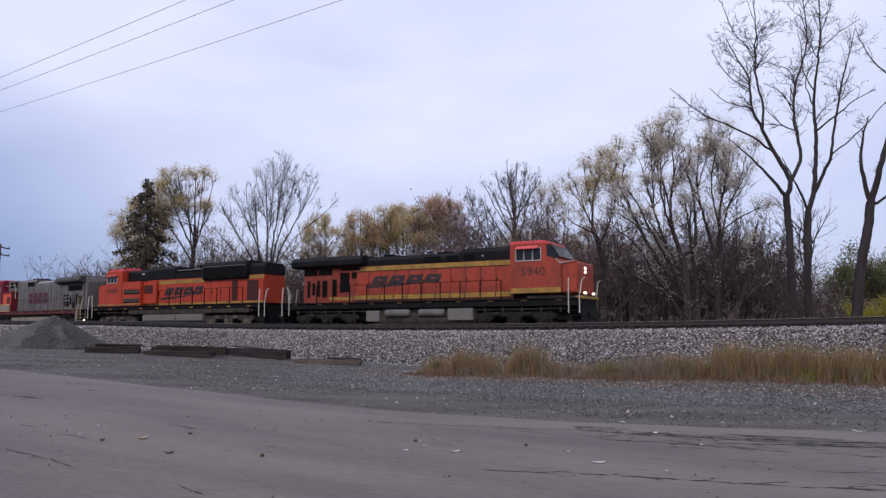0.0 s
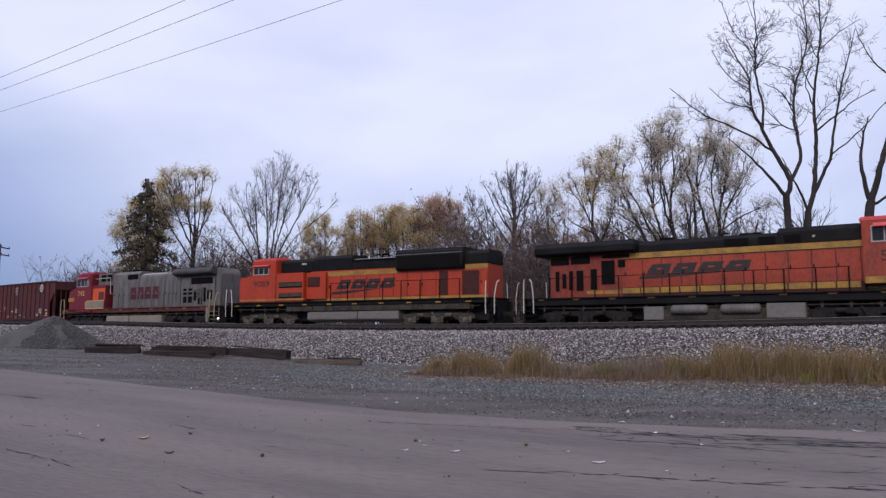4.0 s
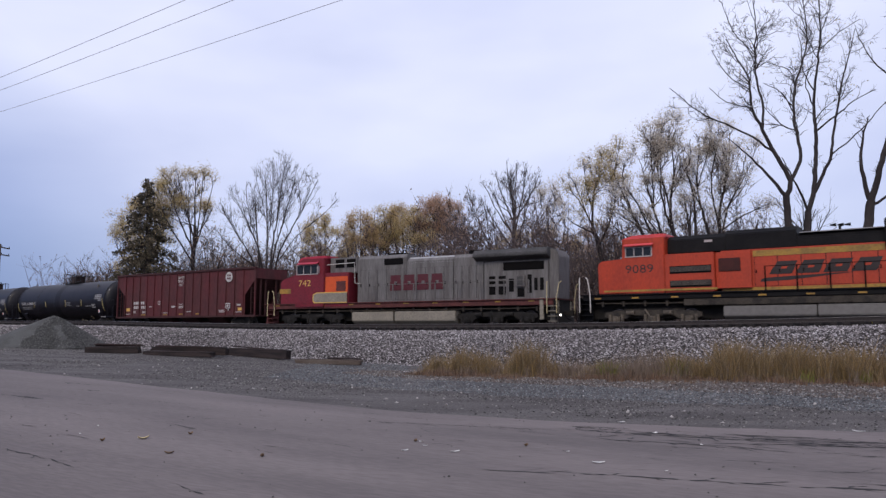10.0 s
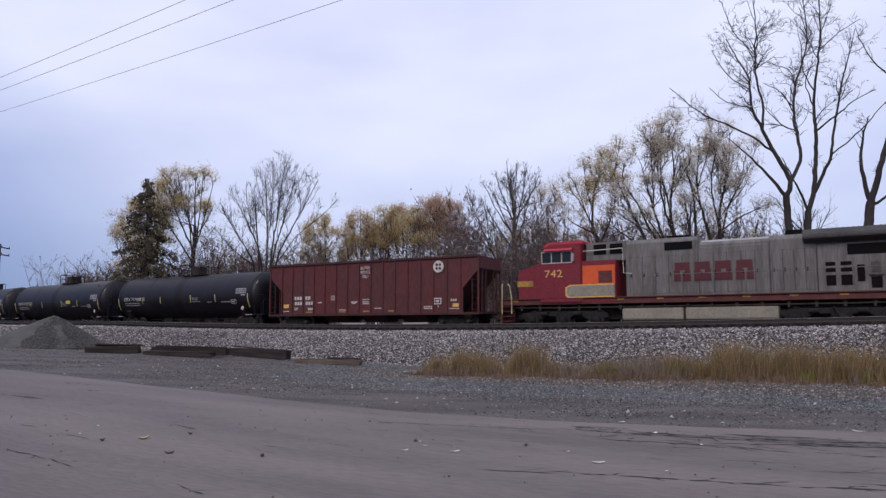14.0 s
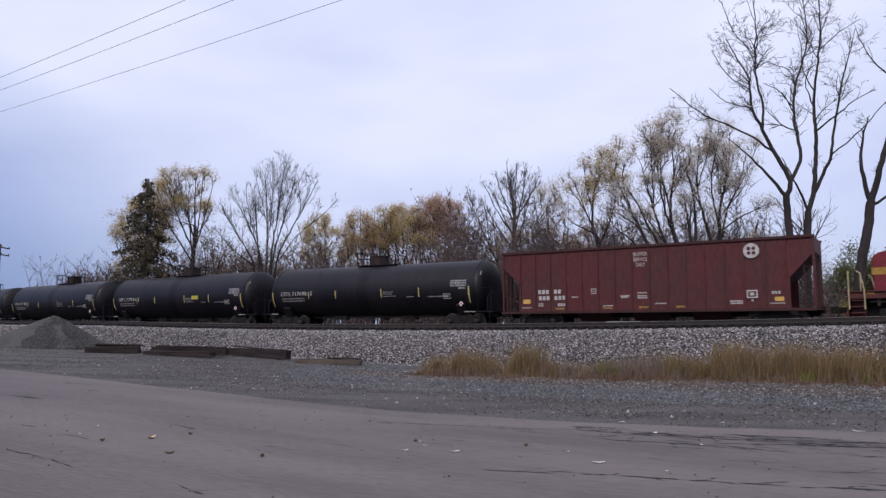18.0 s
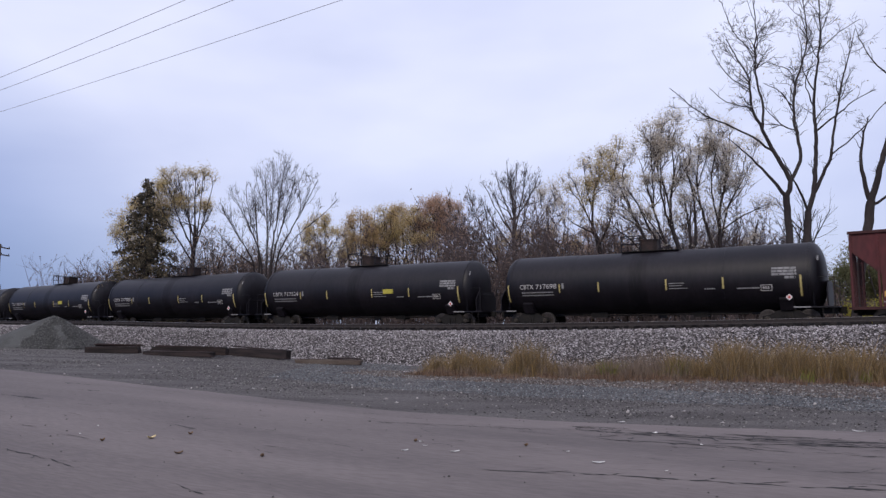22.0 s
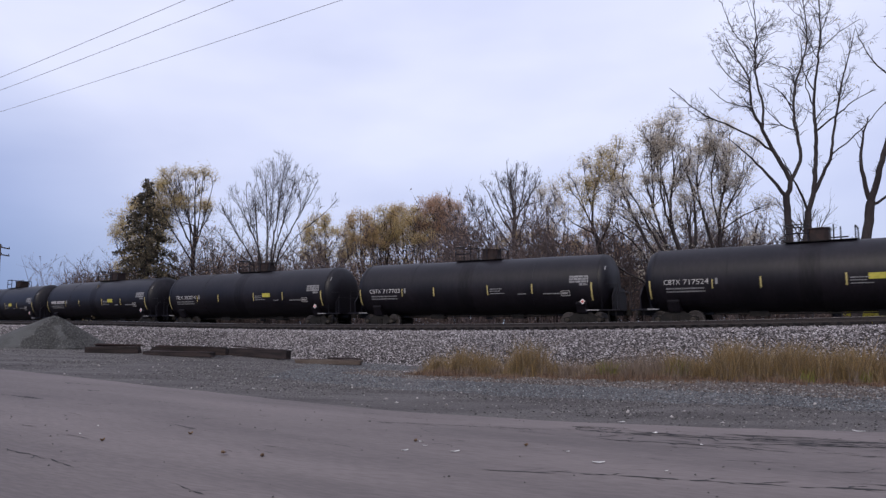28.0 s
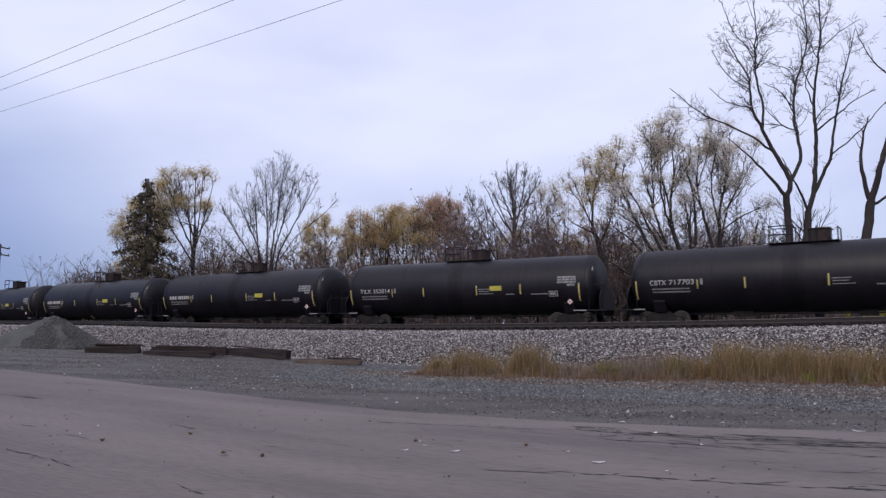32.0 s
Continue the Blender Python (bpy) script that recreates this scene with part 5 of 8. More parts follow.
def tank_car(s0, mark, number, dirt, placard=True, tapeset=0, house=0.0):
    car = thing("tank_car", "glossy black tank car with yellow reflective stripes" if dirt < 1 else "dull black tank car with yellow reflective stripes and pale markings", "tank car", "tank cars of the train")
    R, ZC, L = 1.64, 2.42, 7.62

    def shared(name, make, material, parent, label="", **kw):
        if name not in TANK_MESH:
            TANK_MESH[name] = make().mesh(name, kw.get("bevel", 0), kw.get("smooth", False))
        return part(name.split("@")[0], TANK_MESH[name], material, parent, label)

    prof = [(-L - 0.62 * math.cos(a) ** 0.9, max(0.02, R * math.sin(a))) for a in np.linspace(0.02, math.pi / 2, 9)]
    prof = prof + [(-L + 0.001, R + 0.012), (-3.9, R + 0.012), (-3.89, R), (3.89, R), (3.9, R + 0.012), (L - 0.001, R + 0.012)] + [(-x, r) for x, r in prof[::-1]]
    shell = shared("shell", lambda: Geo().disc_x(prof, 56, 0, ZC), TANK_BLACK, car, "satin black tank shell", smooth=True)

    for x in (-7.55, 7.55):
        shared("jacket_band@%.1f" % x, lambda: Geo().disc_x([(x - 0.05, R + 0.01), (x - 0.045, R + 0.03), (x + 0.045, R + 0.03), (x + 0.05, R + 0.01)], 48, 0, ZC), TANK_BLACK, shell, "steel jacket band")

    # top fittings: house, platform, rails
    shared("valve_house@%.2f" % house, lambda: Geo().prism([(house + u, v) for u, v in ((-0.52, -0.36), (-0.38, -0.5), (0.26, -0.5), (0.40, -0.36), (0.40, 0.36), (0.26, 0.5), (-0.38, 0.5), (-0.52, 0.36))], ZC + R - 0.04, ZC + R + 0.56, "z"), RUST_BLACK, car, "rusty brown-black valve house", bevel=0.02)
    shared("house_lid@%.2f" % house, lambda: Geo().prism([(house + u, v) for u, v in ((-0.56, -0.4), (-0.40, -0.54), (0.28, -0.54), (0.44, -0.4), (0.44, 0.4), (0.28, 0.54), (-0.40, 0.54), (-0.56, 0.4))], ZC + R + 0.56, ZC + R + 0.62, "z"), RUST_BLACK, car, "hinged steel lid")
    shared("platform", lambda: Geo().box(-1.5, 1.55, -0.56, 0.56, ZC + R - 0.01, ZC + R + 0.02), SHADED_GRIME, car, "steel grating platform", bevel=0.005)
    zp, zr = ZC + R, ZC + R + 0.82
    for k, pts in enumerate(([(-1.45, -0.54, zp), (-1.45, -0.54, zr), (-0.45, -0.54, zr), (-0.45, -0.54, zp)], [(-1.45, -0.54, zp + 0.4), (-0.45, -0.54, zp + 0.4)], [(-1.45, 0.54, zp), (-1.45, 0.54, zr), (-0.45, 0.54, zr), (-0.45, 0.54, zp)], [(-1.45, -0.54, zr), (-1.45, 0.54, zr)],
                             [(0.62, -0.54, zp), (0.62, -0.54, zr - 0.1)], [(0.78, 0.54, zp), (0.78, 0.54, zr - 0.1)], [(1.50, -0.54, zp), (1.50, -0.54, zr - 0.22), (1.50, 0.54, zr - 0.22), (1.50, 0.54, zp)], [(0.5, -0.4, zp + 0.12), (1.2, -0.4, zp + 0.12)])):
        shared("platform_rail@%d" % k, lambda: Geo().tube(pts, 0.034, 6), TANK_BLACK, car, "black tubular safety rail")

    # underframe
    shared("stub_sill@a", lambda: Geo().box(-8.6, -4.9, -0.35, 0.35, 0.70, 1.02), TANK_BLACK, car, "black stub sill", bevel=0.02)
    shared("stub_sill@b", lambda: Geo().box(4.9, 8.6, -0.35, 0.35, 0.70, 1.02), TANK_BLACK, car, "black stub sill", bevel=0.02)
    for k in (-1, 1):
        shared("saddle@%d" % k, lambda: Geo().prism([(-1.45, 1.35), (-1.2, 0.85), (1.2, 0.85), (1.45, 1.35), (1.2, 1.6), (-1.2, 1.6)], k * 6.6 - 0.3, k * 6.6 + 0.3, "x"), TANK_BLACK, car, "tank saddle", bevel=0.02)
        shared("head_shield@%d" % k, lambda: Geo().prism([(-1.3, 0.95), (1.3, 0.95), (1.35, 1.7), (0.9, 2.2), (-0.9, 2.2), (-1.35, 1.7)], k * 8.28, k * 8.33, "x"), TANK_BLACK, car, "steel head shield")
        shared("end_deck@%d" % k, lambda: Geo().box(k * 7.55, k * 8.75, -1.45, 1.45, 0.96, 1.02), TANK_BLACK, car, "end deck")

        def end_rail():
            g_ = Geo()
            for y in (-1.4, 1.4):
                g_.tube([(k * 7.75, y, 1.0), (k * 7.75, y, 2.35), (k * 8.6, y, 2.35), (k * 8.6, y, 1.0)], 0.02, 6)
            g_.tube([(k * 8.6, -1.4, 2.0), (k * 8.6, 1.4, 2.0)], 0.02, 6)
            return g_
        shared("end_rail@%d" % k, end_rail, TANK_BLACK, car, "bent end handrail")
        shared("sill_step@%d" % k, lambda: Geo().tube([(k * 8.1, -1.42, 0.98), (k * 8.1, -1.42, 0.35), (k * 8.5, -1.42, 0.35), (k * 8.5, -1.42, 0.98)], 0.02, 6), SHADED_GRIME, car, "sill step")
        shared("deck_edge@%d" % k, lambda: Geo().box(k * 6.9 if k > 0 else -7.9, k * 7.6 if k > 0 else -7.3, -1.472, -1.452, 0.96, 1.02), LETTER_GREY, car, "pale deck edge strip")
        coupler(car, k * 8.92, k)
        freight_truck(car, k * 6.6)
    shared("bottom_outlet", lambda: Geo().tube([(0.5, 0, ZC - R + 0.05), (0.5, 0, 0.55)], 0.22, 14), TANK_BLACK, car, "bottom outlet valve")
    shared("brake_rigging", lambda: Geo().box(-3.2, -2.3, -0.55, -0.1, 0.6, 0.95).tube([(-4.8, -0.5, 0.72), (4.8, -0.5, 0.72)], 0.035, 6).tube([(-2.3, -0.3, 0.8), (2.6, -0.3, 0.8)], 0.03, 6).box(2.2, 2.9, -0.5, 0.1, 0.58, 0.9), SHADED_GRIME, car, "brake pipes and cylinder")

    # markings on the shell
    def curved(x0, x1, z0, z1, lift=0.006):
        g_ = Geo()
        n_ = 5 if z1 - z0 < 1.2 else 30
        for i in range(n_ + 1):
            z = z0 + (z1 - z0) * i / n_
            yy = -math.sqrt(max(0.01, (R + 0.012 + lift) ** 2 - (z - ZC) ** 2))
            g_.v += [(x0, yy, z), (x1, yy, z)]
        g_.f += [(2 * i, 2 * i + 1, 2 * i + 3, 2 * i + 2) for i in range(n_)]
        return g_
    for k, (x, z0, z1, w) in enumerate(((-7.72, 1.50, 2.42, 0.075), (-4.62, 1.95, 2.40, 0.06), (-2.42, 1.92, 2.44, 0.075), (1.12, 1.92, 2.46, 0.075), (3.84, 1.92, 2.46, 0.075), (7.22, 1.50, 2.46, 0.085))):
        shared("reflector@%d" % k, lambda: curved(x, x + w, z0, z1), YELLOW_MARK, car, "yellow reflective stripe")
    shared("shell_band", lambda: curved(-0.75, 0.15, 0.95, ZC + R * 0.93, -0.004), SHELL_BAND_DARK, car, "darker vertical band on the shell below the valves")
    if tapeset:
        shared("hazard_panel", lambda: curved(2.0, 2.75, 2.15, 2.42), HAZARD, car, "yellow warning panel")
    def text_bars(rows_):
        g_ = Geo()
        for x, z, w, h, c in rows_:
            k = 0.0
            while k < w - 0.02:
                b_ = curved(x + k, x + min(w, k + h * c), z, z + h, 0.007)
                g_.add(b_.v, b_.f)
                k += h * c + h * 0.28
        return g_
    if number:
        part("reporting_mark", curved_words(mark, -6.95, 0.82, 2.18, 0.25, R + 0.02, ZC), LETTER_WHITE, car, "white stencilled owner mark")
        part("car_number", curved_words(number, -5.98, 1.22, 2.18, 0.25, R + 0.02, ZC), LETTER_WHITE, car, "white stencilled car number")
    else:
        shared("reporting_mark", lambda: text_bars([(-6.95, 2.18, 0.82, 0.24, 0.50)]), LETTER_WHITE, car, "white stencilled owner mark")
        shared("car_number", lambda: text_bars([(-5.98, 2.18, 1.22, 0.24, 0.55)]), LETTER_WHITE, car, "white stencilled car number")
    shared("data_stencil", lambda: text_bars([(-6.85, 1.95, 1.9, 0.07, 1.3), (-6.85, 1.80, 1.9, 0.07, 1.2), (1.3, 2.22, 0.75, 0.05, 2.0), (1.3, 2.10, 0.65, 0.05, 1.8), (1.3, 1.97, 0.9, 0.04, 3.0), (3.0, 1.9, 0.5, 0.06, 1.5), (4.5, 1.88, 1.0, 0.06, 1.6), (-4.45, 2.15, 0.22, 0.3, 0.4)]), LETTER_GREY, car, "rows of pale stencilled data")["kind"] = "stuff"
    for k, row_ in enumerate([(6.05, 2.74, 1.05, 0.10, 2.4), (6.05, 2.60, 1.05, 0.11, 1.9), (6.05, 2.46, 1.05, 0.11, 2.7), (6.6, 2.30, 0.45, 0.12, 1.5)]):
        shared("owner_line@%d" % k, lambda: text_bars([row_]), LETTER_GREY, car, "pale worn line of the owner's panel")["kind"] = "stuff"
    shared("head_stencil", lambda: text_bars([(7.95, 3.1, 0.1, 0.22, 0.3)]), LETTER_GREY, car)
    shared("notice_frame", lambda: text_bars([(5.55, 2.02, 0.5, 0.03, 12), (5.55, 1.76, 0.5, 0.03, 12), (5.55, 1.79, 0.03, 0.23, 0.2), (6.02, 1.79, 0.03, 0.23, 0.2), (5.64, 1.85, 0.3, 0.12, 0.6)]), LETTER_WHITE, car, "white framed notice")
    if placard:
        def dia(r, yy):
            return Geo().prism([(6.75, 1.45 - r), (6.75 + r, 1.45), (6.75, 1.45 + r), (6.75 - r, 1.45)], yy, yy + 0.012)
        pl = shared("placard", lambda: dia(0.15, -1.60), PLACARD, car, "white diamond hazard placard")
        shared("placard_print", lambda: dia(0.08, -1.607), PLACARD_RED, pl)
        shared("placard_holder", lambda: Geo().box(6.735, 6.765, -1.588, -1.2, 1.36, 1.44), TANK_BLACK, car)
    centre(car, s0)


def curved_words(words, x, width, z, size, r, zc):
    """Words wrapped on the tank's near side."""
    cu = bpy.data.curves.new("car_number", "FONT")
    cu.body, cu.size = words, size / 0.7
    tmp = new("car_number", cu)
    bpy.context.view_layer.update()
    me_ = bpy.data.meshes.new_from_object(tmp.evaluated_get(bpy.context.evaluated_depsgraph_get()))
    bpy.data.objects.remove(tmp)
    us = [v.co.x for v in me_.vertices]
    k, m0 = width / (max(us) - min(us)), min(us)
    for v in me_.vertices:
        zz = z + v.co.y
        v.co = Vector((x + (v.co.x - m0) * k, -math.sqrt(r * r - (zz - zc) ** 2), zz))
    return me_


lead_locomotive()
second_locomotive()
third_locomotive()
hopper_car()
MARKS = [("CBTX", "717698"), ("CBTX", "717524"), ("CBTX", "717703"), ("TILX", "352014")] + [("", "")] * 5
for i, (mk, nb) in enumerate(MARKS):
    tank_car(-18.3 - 18.05 * i, mk, nb, i % 2, tapeset=0 if i in (0, 2) else 1, house=0.0 if i < 2 else 0.75)


# ---------------- trees ----------------
BARK = mat("dark_grey_brown_bark", (0.024, 0.0185, 0.020), 0.95, var=0.4, scale=1.5, fine=16, stretch=(1, 1, 0.25), bump=0.5, col2=(0.044, 0.036, 0.036))
BARK_MID = mat("grey_brown_bark", (0.034, 0.027, 0.028), 0.95, var=0.4, scale=1.5, fine=12, bump=0.3, stretch=(1, 1, 0.3))
BARK_PALE = mat("greyish_twig_bark", (0.085, 0.068, 0.064), 0.95, var=0.3, scale=2, fine=10, bump=0.2)
BARK_FAR = mat("purplish_grey_thicket_bark", (0.105, 0.08, 0.079), 0.95, var=0.3, scale=2, fine=10, bump=0.0, island=0.35)
BARK_WILLOW = mat("brown_willow_twigs", (0.10, 0.08, 0.073), 0.95, var=0.3, scale=2, fine=10, bump=0.0)
LEAF_OLIVE = ramp_mat("olive_yellow_autumn_leaf", [(0.44, 0.35, 0.19), (0.60, 0.48, 0.23), (0.72, 0.57, 0.28), (0.66, 0.55, 0.38)], thin=0.72)
LEAF_OCHRE = ramp_mat("ochre_autumn_leaf", [(0.46, 0.34, 0.20), (0.62, 0.47, 0.25), (0.70, 0.54, 0.27), (0.54, 0.40, 0.27), (0.66, 0.54, 0.38)], thin=0.72)
LEAF_RUST = ramp_mat("russet_autumn_leaf", [(0.46, 0.31, 0.23), (0.62, 0.41, 0.27), (0.56, 0.43, 0.33)], thin=0.72)
LEAF_PALE = ramp_mat("pale_withered_leaf", [(0.62, 0.54, 0.44), (0.80, 0.73, 0.62), (0.66, 0.56, 0.42), (0.86, 0.81, 0.74)], thin=0.72)
LEAF_BROWN = ramp_mat("withered_brown_leaf", [(0.17, 0.125, 0.11), (0.26, 0.185, 0.15), (0.34, 0.25, 0.20), (0.22, 0.17, 0.155)], thin=0.5)
LEAF_GREEN = ramp_mat("dull_green_leaf", [(0.12, 0.13, 0.07), (0.18, 0.18, 0.09), (0.25, 0.23, 0.12)], thin=0.72)
LEAF_YELLOW = ramp_mat("bright_yellow_leaf", [(0.36, 0.31, 0.05), (0.48, 0.42, 0.08), (0.32, 0.31, 0.09)], thin=0.72)
NEEDLE = ramp_mat("dark_spruce_needles", [(0.05, 0.05, 0.04), (0.09, 0.082, 0.06), (0.14, 0.115, 0.076), (0.22, 0.17, 0.11)], thin=0.3)


class Wood:
    """Branches of a tree gathered by rank, and the places of its leaves."""

    def __init__(self, seed):
        self.r = random.Random(seed)
        self.rank = {}
        self.tips = []

    def limb(self, pts, r0, r1, rank, bow=1.0):
        n = len(pts)
        self.rank.setdefault(rank, []).append((pts, [r0 + (r1 - r0) * (i / (n - 1)) ** bow for i in range(n)]))

    def turn(self, d, angle):
        a = d.orthogonal().normalized()
        a = Matrix.Rotation(self.r.uniform(0, 2 * math.pi), 3, d) @ a
        return (d * math.cos(angle) + a * math.sin(angle)).normalized()

    def grow(self, p, d, length, rad, rank, last, kids, wig=0.16, up=0.05, spread=(0.45, 0.95), shrink=(0.45, 0.75), flat=1.0):
        n = 5 if rank < last else 3
        pts, d = [p.copy()], d.normalized()
        for i in range(n):
            d = (d + Vector((self.r.gauss(0, wig), self.r.gauss(0, wig) * flat, self.r.gauss(0, wig) + up))).normalized()
            p = p + d * (length / n)
            pts.append(p.copy())
        self.limb(pts, rad, rad * (0.45 if rank < last else 0.35), rank)
        if rank >= last - 1:
            self.tips += pts[2:] if rank == last else pts[3:]
        if rank < last:
            self.offshoots(pts, rad, length, rank, last, kids, wig, up, spread, shrink)

    def offshoots(self, pts, rad, length, rank, last, kids, wig=0.16, up=0.05, spread=(0.45, 0.95), shrink=(0.45, 0.75), start=0.3):
        k = kids[min(rank, len(kids) - 1)]
        n = len(pts) - 1
        for j in range(k):
            t = start + (1 - start) * (j + self.r.random()) / k
            i = min(n - 1, int(t * n))
            q = pts[i].lerp(pts[i + 1], t * n - i)
            d = (pts[i + 1] - pts[i]).normalized()
            self.grow(q, self.turn(d, self.r.uniform(*spread)), length * self.r.uniform(*shrink) * (1.15 - 0.5 * t), max(0.007, rad * (0.52 - 0.22 * t)), rank + 1, last, kids, wig, up, spread, shrink)

    def build(self, parent, bark, leaf=None, leaf_n=0, leaf_size=0.12, twig=None, clump=0.35, leaf_label="", above=-99.0, names=("trunk", "limb")):
        top = max(self.rank)
        for rank in sorted(self.rank):
            sides = 9 if rank == 0 else 6 if rank == 1 else 4 if rank == 2 else 3
            if rank <= 1 and len(self.rank[rank]) < 14:
                for pts, rs in self.rank[rank]:
                    part(names[rank], Geo().tube(pts, rs, sides), bark, parent, smooth=True)
            else:
                g_ = Geo()
                for pts, rs in self.rank[rank]:
                    g_.tube(pts, rs, sides, False)
                me_ = bpy.data.meshes.new("twigs")
                me_.from_pydata(g_.v, [], g_.f)
                ob = part("branchwork" if rank < top else "twigwork", me_, twig or bark, parent, "bare twigs" if rank == top else "")
                ob["kind"] = "stuff"
        if leaf and leaf_n:
            rr = np.random.default_rng(self.r.randrange(1 << 30))
            tips = np.array([p for p in self.tips if p.z > above])
            if len(tips):
                c = tips[rr.integers(0, len(tips), leaf_n)] + rr.normal(0, clump, (leaf_n, 3))
                leaves(parent, "foliage", c, leaf_size, leaf, rr, leaf_label)


def leaves(parent, name, c, size, material, rr, label=""):
    """Small folded leaf blades at the places c, one mesh."""
    n = len(c)
    a = rr.normal(0, 1, (n, 3))
    a /= np.linalg.norm(a, axis=1)[:, None]
    b = np.cross(a, rr.normal(0, 1, (n, 3)))
    b /= np.linalg.norm(b, axis=1)[:, None]
    s_ = size * rr.uniform(0.55, 1.35, (n, 1))
    lift = np.cross(a, b) * s_ * 0.25
    v = np.stack([c - a * s_, c + b * s_ * 0.55 + lift, c + a * s_, c - b * s_ * 0.55 + lift], 1).reshape(-1, 3)
    f = np.arange(n * 4).reshape(n, 4)
    m = fast_mesh(name, v, f)
    m.materials.append(material)
    ob = new(name, m)
    ob.parent = parent
    ob["kind"] = "stuff"
    if label:
        ob["label"] = label
    return ob


def wild_tree(seed, x, y, h, spread, stems, r, label, leaf=None, leaf_n=0, leaf_size=0.15, kids=(6, 5, 4), last=3, lean=0.35, bark=None, above=-99, clump=0.4, name="bare_tree", up=0.05, group="trees behind the railway"):
    """A tree of several stems that fan out from the ground."""
    t = thing(name, label, "tree", group)
    w = Wood(seed)
    z0 = float(ground_z(x, y)[0]) - 0.1
    for i in range(stems):
        a = 2 * math.pi * (i + w.r.random() * 0.7) / stems
        k = w.r.uniform(0.3, 1.0) * lean if stems > 1 else 0.05
        d = Vector((math.cos(a) * k * spread / (0.35 * h), math.sin(a) * k * 0.7 * spread / (0.35 * h), 1.0))
        w.grow(Vector((x + math.cos(a) * 0.25 * (stems > 1), y + math.sin(a) * 0.25, z0)), d, h * w.r.uniform(0.72, 0.92), r * (0.75 if i else 1.0), 0, last, kids, wig=0.10, up=up, shrink=(0.38, 0.62), spread=(0.4, 0.85))
    w.build(t, bark or BARK_MID, leaf, leaf_n, leaf_size, None, clump, "autumn leaves", above)
    return t


def prisms(a, b, c, r0, r1):
    """Three-sided bent twigs through the places a, b, c, as arrays of corners and faces."""
    n = len(a)
    d = c - a
    u = np.cross(d, np.array([0.31, 0.52, 0.79]))
    u /= np.linalg.norm(u, axis=1)[:, None] + 1e-9
    w = np.cross(d, u)
    w /= np.linalg.norm(w, axis=1)[:, None] + 1e-9
    rings = []
    for p, r in ((a, r0), (b, (r0 + r1) / 2), (c, r1)):
        r = np.broadcast_to(np.asarray(r, float), (n,))[:, None]
        for k in range(3):
            t = 2 * math.pi * k / 3
            rings.append(p + (u * math.cos(t) + w * math.sin(t)) * r)
    v = np.stack(rings, 1).reshape(-1, 3)
    f = []
    for i in (0, 3):
        for j in range(3):
            f.append((i + j, i + (j + 1) % 3, i + 3 + (j + 1) % 3, i + 3 + j))
    f = (np.array(f)[None] + 9 * np.arange(n)[:, None, None]).reshape(-1, 4)
    return v, f


def fan(x, z0, z1, rims, base=1.5, rise=0.42):
    """A trunk from the ground to z1 with limbs that leave it between z0 and z1 and curve up to the places of the rim."""
    out = [[(x, base), (x, (base + z0) / 2), (x, z0), (x + 0.05, z1)]]
    for i, (rx, rz) in enumerate(rims):
        z = z0 + (z1 - z0) * (i % 4) / 3
        dx, dz = rx - x, rz - z
        out.append([(x, z), (x + dx * 0.38, z + dz * rise * 0.75), (x + dx * 0.74, z + dz * 0.66), (rx, rz)])
    return out


def cones(a, c, r0):
    """Three-sided pointed twigs from a to c."""
    n = len(a)
    d = c - a
    u = np.cross(d, np.array([0.86, -0.31, 0.12]))
    u /= np.linalg.norm(u, axis=1)[:, None] + 1e-9
    w = np.cross(d, u)
    w /= np.linalg.norm(w, axis=1)[:, None] + 1e-9
    v = np.stack([a + u * r0, a - u * r0 * 0.5 + w * r0 * 0.87, a - u * r0 * 0.5 - w * r0 * 0.87, c], 1).reshape(-1, 3)
    f = (np.array([(0, 1, 3), (1, 2, 3), (2, 0, 3)])[None] + 4 * np.arange(n)[:, None, None]).reshape(-1, 3)
    return v, f


def unit(v):
    return v / (np.linalg.norm(v, axis=-1)[..., None] + 1e-9)


def reeds(pts, rad, sides=3):
    """Tapering many-jointed branches: pts (n, m, 3), rad (n, m)."""
    n, m, _ = pts.shape
    d = pts[:, -1] - pts[:, 0]
    u = unit(np.cross(d, np.array([0.86, -0.31, 0.12])))
    w = unit(np.cross(d, u))
    ang = 2 * math.pi * np.arange(sides) / sides
    ring = u[:, None, None] * np.cos(ang)[None, None, :, None] + w[:, None, None] * np.sin(ang)[None, None, :, None]
    v = (pts[:, :, None] + ring * rad[:, :, None, None]).reshape(-1, 3)
    f = []
    for i in range(m - 1):
        for j in range(sides):
            k = (j + 1) % sides
            f.append((i * sides + j, i * sides + k, (i + 1) * sides + k, (i + 1) * sides + j))
    f = (np.array(f)[None] + m * sides * np.arange(n)[:, None, None]).reshape(-1, 4)
    return v, f


